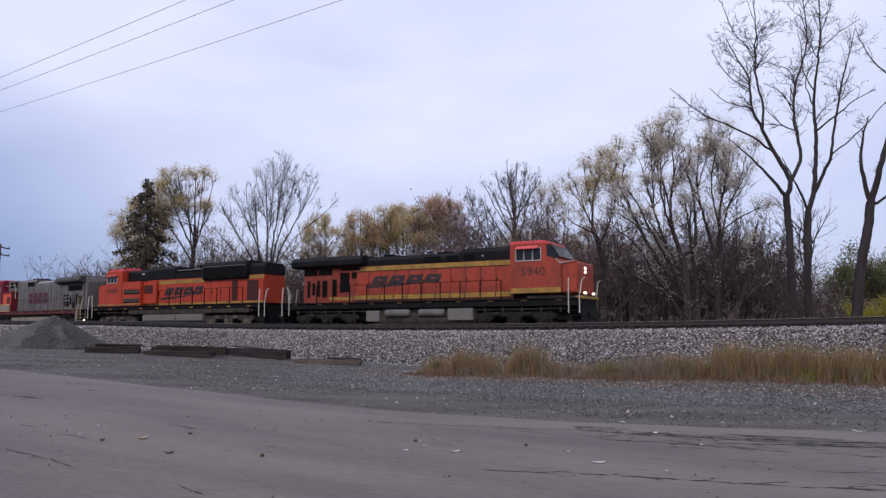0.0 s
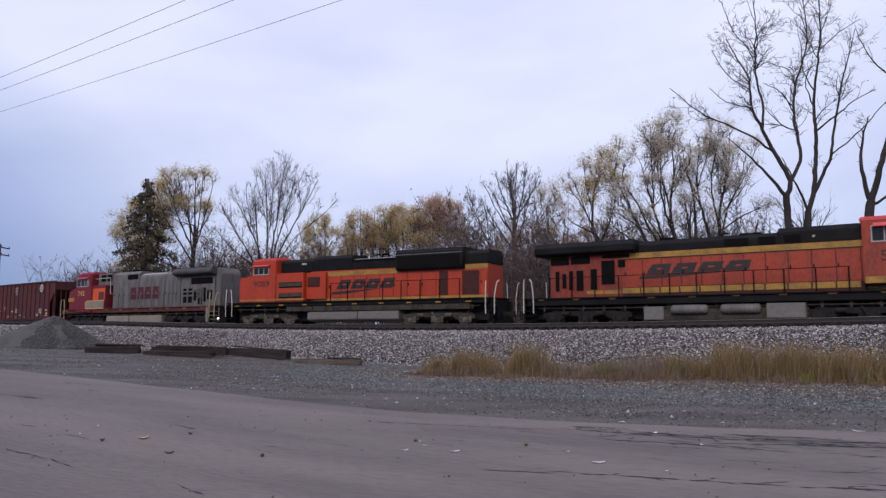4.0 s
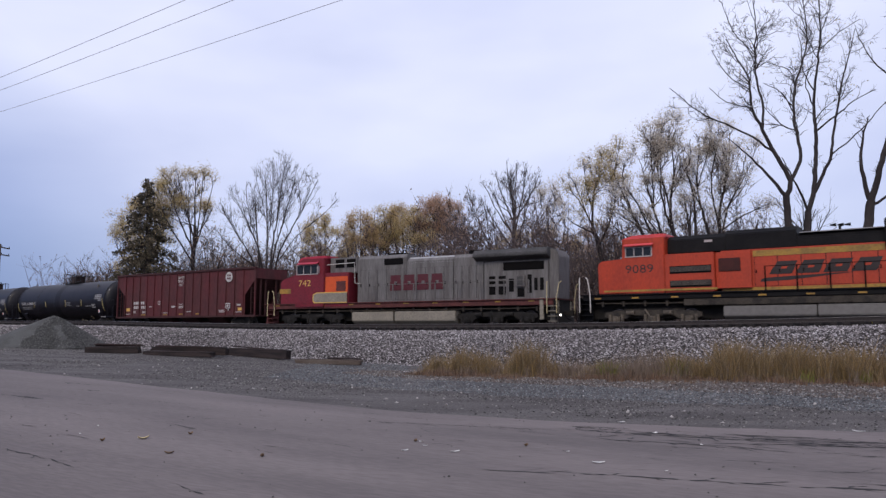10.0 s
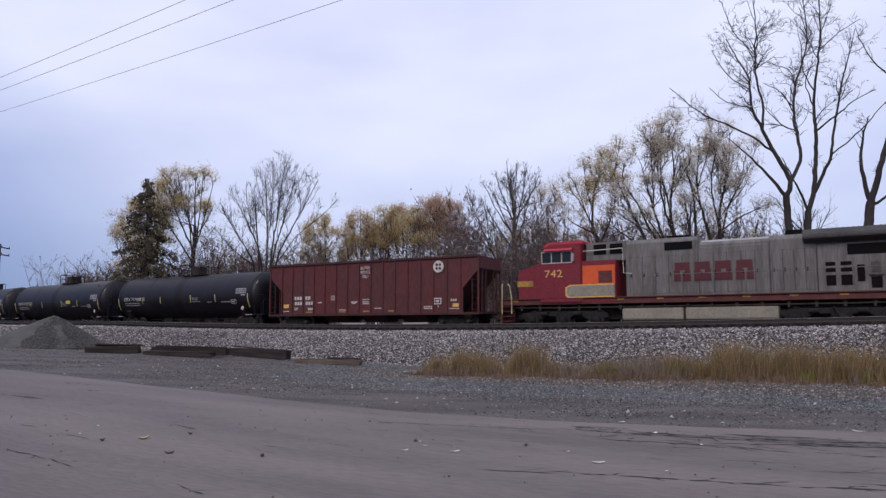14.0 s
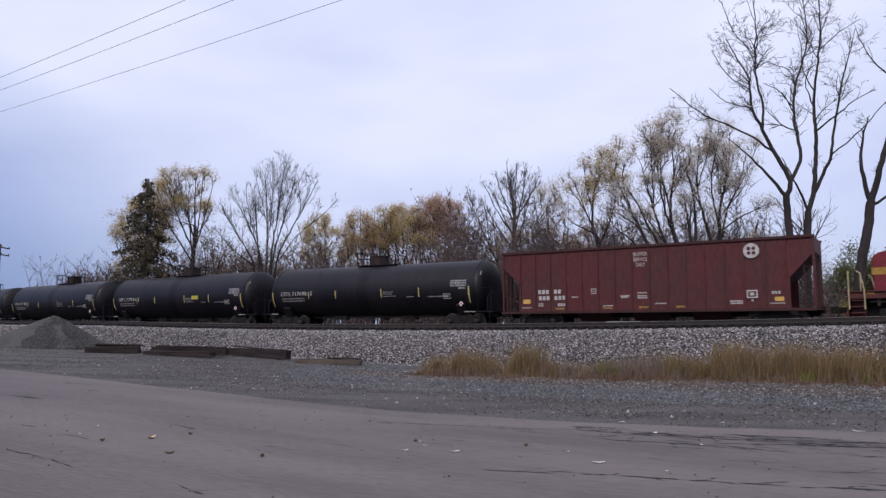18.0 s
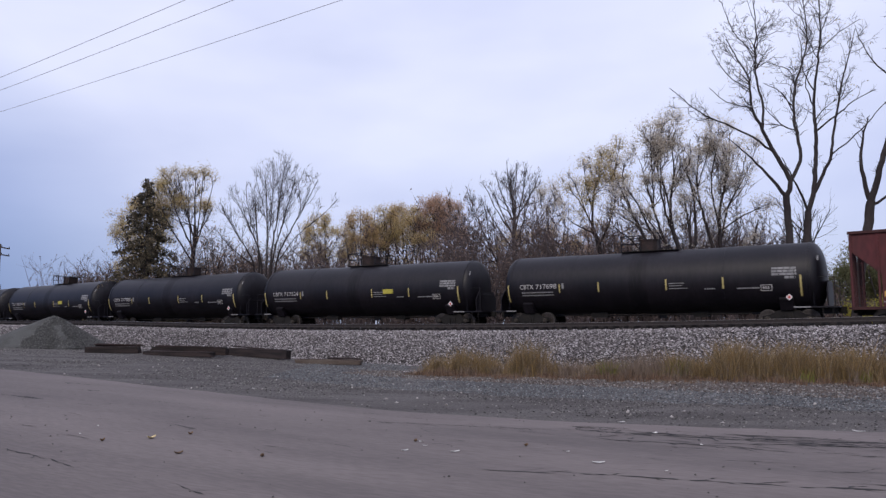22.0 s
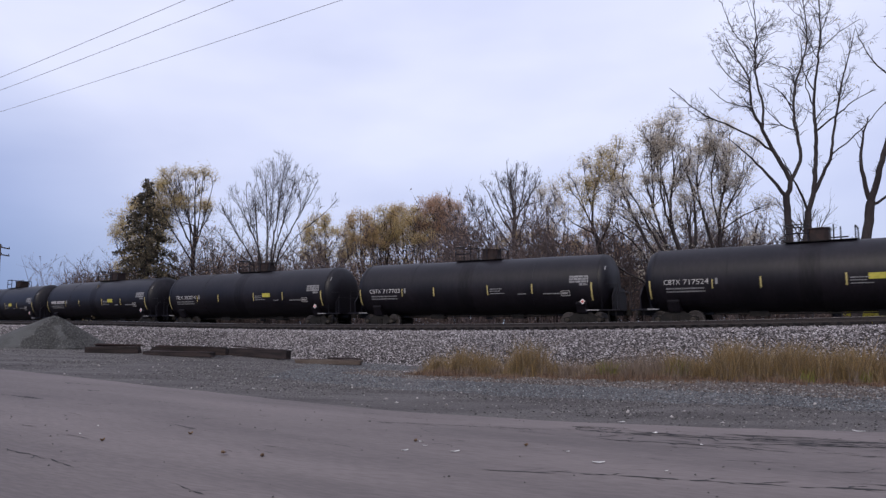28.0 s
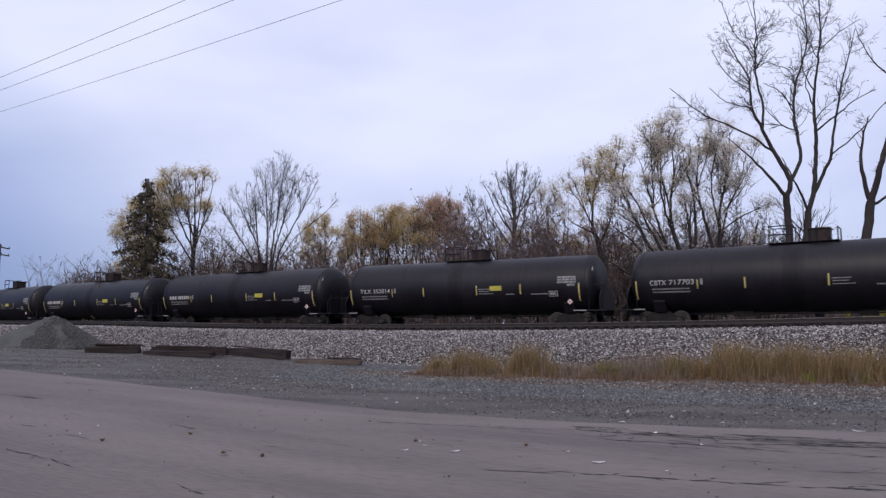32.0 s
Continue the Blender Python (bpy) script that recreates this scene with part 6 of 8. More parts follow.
def side_shoots(rr, pts, rad, count, t0, angle, share, lift, wig, room, joints=5, thin=0.012, slope=0.010, metres=False):
    """Shoots off parent branches pts (n, m, 3): count of them for each metre of a parent, starting past t0 of its length;
    share: how long they are, against the parent or in metres."""
    span = np.linalg.norm(np.diff(pts, axis=1), axis=2).sum(1)
    i = np.repeat(np.arange(len(pts)), (count * span * (1 - t0) + rr.uniform(0, 1, len(pts))).astype(int))
    n, m = len(i), pts.shape[1]
    t = t0 + (1 - t0) * rr.uniform(0, 1, n) ** 0.85
    k = np.minimum((t * (m - 1)).astype(int), m - 2)
    fr = (t * (m - 1) - k)[:, None]
    p0 = pts[i, k] * (1 - fr) + pts[i, k + 1] * fr
    d = unit(pts[i, k + 1] - pts[i, k])
    out = unit(np.cross(d, unit(rr.normal(0, 1, (n, 3)))))
    a = rr.uniform(*angle, n)[:, None]
    d = d * np.cos(a) + out * np.sin(a)
    length = (1.0 if metres else span[i]) * rr.uniform(share[0], share[1], n) * (1.2 - 0.65 * t)
    way = [p0]
    for j in range(joints - 1):
        d = unit(d + np.array([0, 0, lift]) + rr.normal(0, wig, (n, 3)))
        way.append(way[-1] + d * (length / (joints - 1))[:, None])
    way = np.stack(way, 1)
    # shorten what would leave the crown
    ok = room(way) < 1.0
    first = np.where(ok.all(1), joints - 1, np.argmin(ok, axis=1) - 1).astype(float)
    f = np.clip(first / (joints - 1), 0.22, 1) * np.where(first < joints - 1, rr.uniform(0.7, 1.2, n), 1.0)
    way = p0[:, None] + (way - p0[:, None]) * f[:, None, None]
    r0 = np.minimum(thin + slope * length * f, 0.62 * (rad[i, k]))
    r1 = np.minimum(0.006, r0)
    taper = np.linspace(0, 1, joints)[None]
    return way, r0[:, None] * (1 - taper) + r1[:, None] * taper


def crown_tree(seed, depth, stems, lobes, trunk_r, label, full=1.5, leaf=None, leaf_n=0, leaf_size=0.07, bark=None, twig=None, name="bare_tree", lift=0.10, wig=0.16, angle=(0.40, 0.85), clump=0.2, deep=0.75, above=-99.0, outer=0.25, reach=0.42, fine=3.0, twig_len=0.5, twig_r=0.012):
    """A tree whose stems carry three ranks of side branches and last fine twigs, held within the lobes of its crown.
    stems: rows of (across, height); lobes: (across, height, half width, half height); full: boughs for each metre of stem."""
    rr = np.random.default_rng(seed)
    t = thing(name, label, "tree", "trees behind the railway")
    bark = bark or BARK
    twig = twig or bark
    nodes, node_r, boughs = [], [], []
    for i, st in enumerate(stems):
        p3 = [np.array([x, depth, z], float) for x, z in st]
        off = 0.0 if i == 0 else rr.uniform(-1.3, 1.3)
        if i == 0 or st[0][1] < 2.0:
            p3[0][2] = 0.9
            r0 = trunk_r * (1.0 if i == 0 else 0.8)
        else:
            k = int(np.argmin(np.linalg.norm(np.array(nodes) - p3[0], axis=1)))
            far = sum(np.linalg.norm(p3[j + 1] - p3[j]) for j in range(len(p3) - 1))
            p3[0], r0 = nodes[k], node_r[k] * (0.80 if far > 9.5 else 0.64 if far > 4 else 0.48)
        way, m_all = [], len(p3) - 1
        for j in range(m_all):
            w0, w1, w2, w3 = p3[max(0, j - 1)], p3[j], p3[j + 1], p3[min(m_all, j + 2)]
            m = max(2, int(np.linalg.norm(w2 - w1) / 0.35))
            for k in range(m):
                u = k / m
                q = 0.5 * (2 * w1 + (w2 - w0) * u + (2 * w0 - 5 * w1 + 4 * w2 - w3) * u * u + (3 * w1 - w0 - 3 * w2 + w3) * u ** 3)
                q = q + rr.normal(0, 0.022, 3) * (len(way) > 0)
                q[1] += off * (j + u) / m_all
                way.append(q)
        way.append(p3[-1] + np.array([0, off, 0]))
        way = np.array(way)
        forks = any(np.linalg.norm(np.array([depth if c == 1 else s2[0][c // 2] for c in range(3)]) - p3[-1]) < 0.6 for s2 in stems[i + 1:])
        run = np.linspace(0, 1, len(way))
        r1 = r0 * 0.80 if forks else max(0.018, 0.14 * r0)
        rs = r0 + (r1 - r0) * (run if forks else run ** 0.9)
        if i == 0:
            rs[0] *= 1.3
        nodes += list(way)
        node_r += list(rs)
        part("trunk" if way[0][2] < 1.2 else "limb", Geo().tube([Vector(p) for p in way], [float(r) for r in rs], 9 if r0 > 0.12 else 6), bark, t, smooth=True)
        boughs.append((way, rs, forks))

    def room(p):
        best = np.full(p.shape[:-1], 9.0)
        for x, z, a, c in lobes:
            b = max(a, c) * deep + 0.4
            best = np.minimum(best, ((p[..., 0] - x) / (a + 0.25)) ** 2 + ((p[..., 1] - depth) / (b + 0.6)) ** 2 + ((p[..., 2] - z) / (c + 0.1)) ** 2)
        return best

    v_all, f_all, base = [], [], 0
    ends, tips = [], []

    def keep(v, f):
        nonlocal base
        v_all.append(v)
        f_all.append(f + base)
        base += len(v)

    for i, (way, rs, forks) in enumerate(boughs):
        ln = float(np.linalg.norm(np.diff(way, axis=0), axis=1).sum())
        start = 0.72 if way[0][2] < 1.2 and i == 0 else 0.5 if way[0][2] < 1.2 else 0.12
        sub = way[np.linspace(0, len(way) - 1, 14).astype(int)][None]
        sub_r = rs[np.linspace(0, len(way) - 1, 14).astype(int)][None]
        b1, r1 = side_shoots(rr, sub, sub_r, full, start, (angle[0] * 0.8, angle[1] * 0.85), (reach * 0.4, reach * 1.1) if ln > 2.5 else (0.5, 1.2), lift, wig, room, 7, 0.017, 0.012, ln <= 2.5)
        keep(*reeds(b1, r1, 4))
        b2, r2 = side_shoots(rr, b1, r1, 1.35 * full, 0.15, angle, (0.30, 0.65), lift, wig, room, 5, 0.0125, 0.008)
        keep(*reeds(b2, r2, 3))
        b3, r3 = side_shoots(rr, b2, r2, 1.9 * full, 0.15, angle, (0.35, 0.80), lift, wig * 1.1, room, 4, 0.010, 0.004)
        keep(*reeds(b3, r3, 3))
        ends += [b2[:, 2:].reshape(-1, 3), b3[:, 1:].reshape(-1, 3)]
        tips += [unit(b2[:, 2:] - b2[:, 1:-1]).reshape(-1, 3), unit(b3[:, 1:] - b3[:, :-1]).reshape(-1, 3)]
    me_ = fast_mesh("branchwork", np.concatenate(v_all), np.concatenate(f_all))
    part("branchwork", me_, twig, t, "forking side branches")["kind"] = "stuff"
    ends, tips = np.concatenate(ends), np.concatenate(tips)
    n = min(26000, int(len(ends) * fine * 0.3))
    pick = rr.integers(0, len(ends), n)
    a = ends[pick]
    d = unit(tips[pick] + rr.normal(0, 0.38, (n, 3)) + np.array([0, 0, lift * 1.5]))
    c = a + d * twig_len * rr.uniform(0.3, 1.15, (n, 1))
    part("twigwork", fast_mesh("twigwork", *cones(a, c, twig_r)), twig, t, "bare fine twigs")["kind"] = "stuff"
    if leaf and leaf_n:
        spots = c[(c[:, 2] > above) & (room(c) > outer)]
        leaves(t, "foliage", spots[rr.integers(0, len(spots), leaf_n)] + rr.normal(0, clump, (leaf_n, 3)), leaf_size, leaf, rr, "autumn leaves")
    return t


# tall bare cottonwoods on the east
crown_tree(11, 44, [[(20.9, 2.6), (20.9, 6.5), (20.85, 9.8)], [(20.85, 9.8), (21.18, 10.7), (20.24, 12.5), (19.62, 13.9), (19.0, 15.3), (18.9, 17.1), (18.25, 18.4), (17.6, 19.7)], [(21.18, 10.7), (21.87, 12.0), (21.9, 13.2), (21.7, 15.0), (21.95, 16.8), (22.6, 18.6), (23.0, 20.4), (22.8, 23.5)],
                    [(19.62, 13.9), (19.7, 15.5), (19.4, 16.8), (19.3, 18.6), (19.4, 20.4), (19.3, 23.4)], [(20.85, 9.8), (19.3, 11.8), (18.2, 13.0), (17.7, 13.6)], [(20.3, 12.5), (19.1, 13.45), (17.8, 14.2), (16.6, 14.8), (15.35, 15.7), (14.2, 16.8)],
                    [(21.95, 16.8), (21.2, 17.6), (19.8, 17.9)], [(21.7, 15.0), (21.1, 16.4), (20.2, 17.1)], [(18.9, 16.4), (17.6, 17.4), (16.7, 19.0)], [(19.3, 18.6), (18.3, 20.4), (17.8, 22.6)], [(19.0, 15.3), (17.7, 15.9), (16.9, 17.0)]],
           [(17.6, 18.6, 1.7, 2.9), (16.4, 15.6, 2.2, 1.0), (19.3, 20.0, 1.4, 3.0), (22.4, 18.5, 1.6, 3.0), (21.2, 15.6, 1.3, 2.0), (19.6, 15.6, 1.4, 2.0), (18.2, 22.0, 1.9, 2.2), (22.8, 22.0, 1.8, 2.2)], 0.245,
           "tall bare cottonwood with forked trunk behind the track", 2.2, LEAF_PALE, 260, 0.07, twig=BARK, lift=0.06, wig=0.22, angle=(0.5, 1.1), reach=0.30, fine=2.0)
crown_tree(12, 45, [[(22.3, 2.6), (22.4, 5.7), (22.62, 9.0)], [(22.62, 9.0), (22.0, 10.3), (20.9, 12.3)], [(22.62, 9.0), (23.02, 9.9), (23.36, 11.7), (23.57, 13.5), (23.6, 15.3), (23.8, 17.1), (24.2, 19.3), (24.5, 21.2), (24.6, 23.5)], [(23.0, 9.8), (24.0, 12.0), (24.22, 12.6), (24.5, 14.5), (24.9, 16.4), (25.2, 17.7), (25.7, 19.3), (26.0, 20.6)],
                    [(24.22, 12.6), (25.7, 13.8), (27.0, 15.3), (28.0, 16.5)], [(23.6, 14.2), (24.7, 15.1), (25.8, 16.0), (27.3, 16.8)], [(24.2, 19.5), (25.0, 20.4), (26.0, 21.0)], [(24.2, 19.0), (23.3, 20.4), (23.0, 22.4)]],
           [(24.2, 20.8, 1.5, 2.6), (25.5, 18.6, 1.4, 2.6), (26.4, 16.2, 1.6, 1.2), (23.5, 16.8, 0.9, 2.4), (25.2, 22.6, 2.0, 1.8)], 0.25,
           "tall bare cottonwood forking high above the track", 1.9, LEAF_PALE, 120, 0.07, twig=BARK, lift=0.06, wig=0.22, angle=(0.5, 1.1), reach=0.30, fine=1.8)
crown_tree(13, 41, [[(22.8, 2.5), (23.3, 4.8), (23.8, 6.9), (24.2, 8.9)], [(24.2, 8.9), (24.8, 11.2), (25.3, 13.4), (25.9, 17.1), (25.7, 19.7)], [(24.2, 8.9), (24.0, 11.2), (24.6, 13.4), (25.2, 14.3)], [(24.2, 8.7), (25.4, 9.4), (26.5, 10.5)], [(25.5, 15.5), (24.8, 17.6), (24.3, 19.4)]],
           [(24.3, 13.1, 0.6, 1.6), (25.6, 15.8, 0.9, 2.8), (25.2, 19.8, 1.3, 1.6)], 0.30,
           "leaning bare cottonwood with thick trunk", 2.0, twig=BARK, lift=0.06, wig=0.22, angle=(0.5, 1.1), reach=0.30, fine=2.0)
# spreading willows with the last pale leaves
crown_tree(14, 50, [[(16.8, 2.6), (16.6, 4.5), (16.3, 6.9)], [(16.3, 6.9), (15.7, 9.6), (16.1, 12.8), (15.9, 15.2)], [(16.5, 5.7), (15.3, 7.6), (14.3, 11.2), (13.9, 13.2)], [(16.6, 4.2), (14.9, 6.1), (13.4, 8.8), (12.5, 10.8), (11.8, 12.4)],
                    [(16.3, 6.5), (17.3, 7.6), (17.3, 10.8), (16.8, 13.0)], [(15.3, 7.6), (13.8, 9.6), (12.7, 11.2), (11.2, 11.6)], [(16.7, 3.6), (14.6, 4.9), (13.2, 7.2), (11.4, 8.6)], [(14.6, 9.8), (14.4, 12.6), (14.3, 15.6)], [(15.8, 10.0), (15.2, 13.0), (15.5, 16.4)], [(13.0, 9.6), (12.6, 12.0), (12.9, 13.6)], [(16.0, 11.5), (16.8, 13.0), (16.8, 14.6)], [(17.2, 1.5), (16.0, 5.0), (14.3, 8.2), (12.9, 11.0)], [(17.3, 1.5), (16.5, 6.0), (15.4, 10.0), (15.0, 13.0)], [(17.0, 1.5), (15.2, 4.0), (13.0, 5.2), (11.2, 6.2)], [(17.4, 1.5), (17.2, 6.0), (16.7, 11.0)]],
           [(14.0, 13.6, 1.0, 1.3), (14.3, 15.3, 0.6, 0.5), (15.7, 15.5, 0.6, 1.2), (16.0, 13.2, 1.0, 1.5), (12.6, 12.8, 0.8, 1.0), (11.9, 10.4, 1.5, 1.0), (14.9, 11.2, 1.2, 1.2), (13.4, 8.8, 1.5, 0.8), (17.2, 9.6, 0.9, 1.6)], 0.29,
           "many-stemmed willow with sparse pale yellow leaves", 2.4, LEAF_PALE, 17000, 0.05, twig=BARK_WILLOW, name="willow_tree", reach=0.42, outer=0.42)
crown_tree(15, 51, [[(19.0, 2.6), (19.0, 4.2), (19.4, 7.0)], [(19.4, 7.0), (19.4, 9.8), (20.0, 13.0), (19.8, 15.0)], [(19.3, 6.2), (18.5, 9.0), (18.0, 11.8), (18.3, 14.2)], [(19.5, 7.4), (20.1, 10.2), (21.2, 12.2), (21.7, 13.8)],
                    [(19.3, 1.5), (20.4, 3.2), (22.2, 4.8), (24.2, 6.4)], [(19.5, 1.5), (20.8, 4.0), (21.6, 7.0), (22.2, 9.4)], [(19.5, 8.6), (21.4, 9.8), (23.6, 10.8)], [(18.9, 3.8), (17.9, 5.0), (17.2, 7.2), (17.3, 10.6)], [(18.3, 10.2), (17.4, 13.0), (17.2, 15.2)], [(18.1, 11.8), (18.6, 14.2), (18.8, 16.0)], [(19.5, 10.6), (20.4, 13.6), (20.6, 16.2)], [(20.4, 10.8), (21.4, 13.0), (22.0, 15.0)], [(19.4, 8.6), (18.8, 12.0), (19.4, 15.0)]],
           [(18.0, 15.2, 1.2, 0.9), (19.7, 15.5, 1.3, 1.1), (21.1, 13.6, 0.9, 1.6), (18.9, 13.0, 1.2, 1.6), (17.6, 11.8, 0.9, 1.6), (22.5, 10.6, 1.4, 0.5), (20.5, 11.0, 0.9, 1.2), (22.4, 7.2, 1.2, 0.8)], 0.30,
           "spreading willow with low crooked limbs and few leaves", 2.4, LEAF_PALE, 16000, 0.05, twig=BARK_WILLOW, name="willow_tree", reach=0.42, outer=0.42)
crown_tree(16, 55, [[(12.1, 2.5), (12.0, 6.5), (11.3, 9.4)], [(11.3, 9.4), (10.9, 10.4), (10.2, 11.5), (9.6, 12.5)], [(11.3, 9.4), (11.4, 11.7), (12.0, 13.6)], [(11.7, 8.0), (12.7, 10.2), (13.2, 12.8)], [(11.5, 9.0), (9.9, 9.6), (9.3, 10.1)], [(10.9, 10.4), (9.9, 12.6), (9.2, 13.4)], [(11.3, 10.6), (10.8, 12.6), (10.6, 14.2)], [(11.6, 12.4), (12.2, 14.4), (12.2, 15.6)], [(12.6, 10.0), (13.0, 12.6), (13.6, 16.2)], [(11.4, 11.6), (12.9, 13.4), (13.0, 14.6)]],
           [(9.6, 12.6, 0.8, 1.1), (10.8, 13.6, 0.9, 0.7), (12.2, 13.9, 1.3, 1.7), (13.2, 14.8, 1.0, 1.2), (12.9, 12.6, 1.5, 1.3), (11.6, 12.0, 1.2, 1.2), (10.3, 10.2, 1.1, 0.8)], 0.20,
           "willow with a thin crown of ochre leaves", 2.6, LEAF_OLIVE, 12000, 0.05, twig=BARK_WILLOW, name="willow_tree", above=9.4, outer=0.0, reach=0.42)
crown_tree(17, 62, fan(6.0, 8.4, 12.0, [(3.6, 12.6), (3.6, 14.0), (4.6, 15.3), (5.4, 16.0), (6.3, 15.9), (7.2, 15.5), (8.2, 14.8), (8.5, 12.6), (7.6, 13.6), (4.4, 13.4), (5.8, 14.4)]),
           [(4.6, 13.7, 1.7, 1.8), (7.3, 14.2, 1.2, 1.5), (5.9, 15.0, 1.6, 1.0), (6.8, 11.7, 1.3, 0.8), (3.9, 12.0, 0.9, 1.0)], 0.13,
           "slender bare tree with a rounded crown", 2.2, twig=BARK, lift=0.14, angle=(0.3, 0.62), fine=2.0)
# the rest of the wood, from west to east
crown_tree(21, 62, [[(-15.2, 1.9), (-15.4, 7.2), (-16.3, 10.0), (-17.6, 12.6)], [(-15.4, 1.5), (-15.6, 6.8), (-16.0, 10.5), (-16.3, 14.0)], [(-15.1, 1.5), (-15.0, 7.2), (-15.1, 11.0), (-15.4, 15.2)], [(-14.9, 1.5), (-14.7, 7.2), (-14.3, 11.0), (-13.8, 15.8)], [(-14.8, 1.5), (-14.4, 7.0), (-13.5, 10.5), (-12.4, 14.2)],
                    [(-14.7, 1.5), (-14.1, 7.2), (-12.8, 10.2), (-11.4, 12.8), (-10.6, 14.4)], [(-14.1, 7.4), (-12.4, 9.7), (-10.6, 11.2), (-9.0, 12.8)], [(-15.5, 1.5), (-16.0, 7.0), (-17.4, 9.6), (-18.8, 12.0)], [(-16.0, 7.0), (-17.6, 8.4), (-19.0, 10.0)], [(-15.0, 9.0), (-14.6, 12.4), (-14.7, 16.2)], [(-15.8, 9.0), (-16.8, 12.0), (-17.2, 14.6)], [(-13.6, 10.4), (-12.9, 12.6), (-11.8, 15.4)]],
           [(-17.6, 12.3, 1.5, 2.4), (-16.2, 14.2, 1.2, 1.8), (-14.3, 15.0, 1.7, 2.0), (-11.8, 14.4, 1.4, 1.5), (-10.1, 12.6, 1.2, 0.8), (-12.7, 11.7, 1.9, 1.4), (-17.2, 9.6, 1.2, 1.4), (-14.6, 11.6, 3.4, 2.4)], 0.16,
           "bare many-stemmed tree fanning out widely", 1.8, bark=BARK, twig=BARK, lift=0.14, angle=(0.35, 0.75), reach=0.36, fine=1.8)
crown_tree(22, 70, fan(-23.9, 8.0, 11.6, [(-27.4, 14.6), (-26.6, 16.2), (-25.4, 16.8), (-24.2, 16.9), (-23.2, 16.6), (-22.0, 15.9), (-22.0, 13.4), (-26.6, 12.6), (-24.8, 15.0)]),
           [(-25.3, 15.4, 2.3, 1.5), (-22.9, 15.5, 1.2, 1.4), (-24.0, 16.0, 1.0, 0.8), (-25.4, 12.4, 1.7, 1.6), (-23.0, 12.2, 1.2, 1.5)], 0.19,
           "tree with a domed crown of thin olive-yellow leaves", 2.3, LEAF_OLIVE, 9000, 0.055, twig=BARK_PALE, name="autumn_tree", above=13.2, outer=0.4)
crown_tree(23, 71, fan(-28.8, 5.5, 10.0, [(-31.8, 10.4), (-31.8, 12.4), (-30.6, 14.4), (-29.0, 15.6), (-27.4, 15.8), (-26.2, 15.4), (-31.2, 8.4), (-27.6, 12.0), (-29.6, 12.8)]), [(-29.5, 11.8, 2.9, 3.4), (-30.9, 9.8, 1.5, 2.4), (-27.6, 14.0, 2.0, 2.0), (-29.0, 7.6, 2.6, 1.8)], 0.24,
           "olive-leaved tree behind the spruce", 2.3, LEAF_OLIVE, 18000, 0.065, twig=BARK_PALE, name="autumn_tree")
crown_tree(24, 68, fan(-21.0, 3.5, 7.5, [(-22.4, 9.4), (-21.8, 11.4), (-20.8, 11.0), (-19.8, 10.0), (-19.0, 8.6)]), [(-21.3, 9.5, 1.3, 2.2), (-19.9, 8.8, 1.2, 1.4), (-20.6, 7.2, 1.6, 1.0)], 0.12, "small bare tree in the thicket", 2.2, LEAF_RUST, 500, 0.06, twig=BARK_PALE)
crown_tree(27, 71, fan(-11.3, 4.5, 8.5, [(-13.6, 10.2), (-12.6, 12.0), (-11.4, 12.3), (-10.0, 11.6), (-8.8, 10.4), (-9.6, 8.8), (-12.8, 8.6)]), [(-11.6, 10.3, 2.2, 2.1), (-10.0, 10.0, 1.6, 1.6), (-12.6, 9.4, 1.2, 1.6), (-11.2, 8.0, 2.2, 1.2)], 0.16,
           "ochre-leaved tree in the tree line", 1.9, LEAF_OLIVE, 13000, 0.06, twig=BARK_PALE, name="autumn_tree", above=6.5)
for i, (x, z, w_, h_, lf) in enumerate(((-7.7, 11.1, 1.5, 1.7, LEAF_OCHRE), (-5.6, 11.4, 1.6, 1.8, LEAF_OLIVE), (-4.0, 11.5, 1.4, 1.9, LEAF_OCHRE), (-2.3, 11.3, 1.5, 1.7, LEAF_OLIVE), (-0.9, 12.6, 1.2, 1.6, LEAF_RUST), (0.6, 12.4, 1.2, 1.6, LEAF_RUST))):
    crown_tree(40 + i, 68 + (i % 3), fan(x + 0.3, 4.0, 7.5, [(x - 1.5, z - 0.6), (x - 0.8, z + 1.0), (x, z + 1.7), (x + 0.7, z + 1.2), (x + 1.4, z - 0.3), (x - 1.3, z - 2.0), (x + 1.3, z - 2.2)]), [(x, z - 0.2, w_, h_), (x - 0.4, z - 1.9, w_ * 1.1, 1.3), (x + 0.7, z - 2.4, w_, 1.4)], 0.15,
               "autumn tree with ochre and russet leaves", 2.1, lf, 10500, 0.062, twig=BARK_PALE, name="autumn_tree", above=6.0)
crown_tree(50, 64, [[(5.1, 1.5), (5.0, 6.4), (3.8, 9.6), (2.8, 12.0), (2.2, 13.8)], [(4.6, 8.0), (2.8, 10.4), (1.6, 12.0)], [(4.8, 7.2), (3.0, 8.6), (1.0, 10.8)], [(4.2, 9.0), (3.8, 11.4), (3.4, 13.0)], [(4.9, 7.0), (4.6, 9.6), (4.4, 12.0)]], [(2.5, 12.2, 1.0, 1.7), (3.4, 11.2, 1.4, 1.5), (1.6, 10.6, 1.0, 1.5), (3.6, 9.0, 1.6, 1.2)], 0.15, "bare tree leaning in the thicket", 2.2, twig=BARK_MID, lift=0.14)
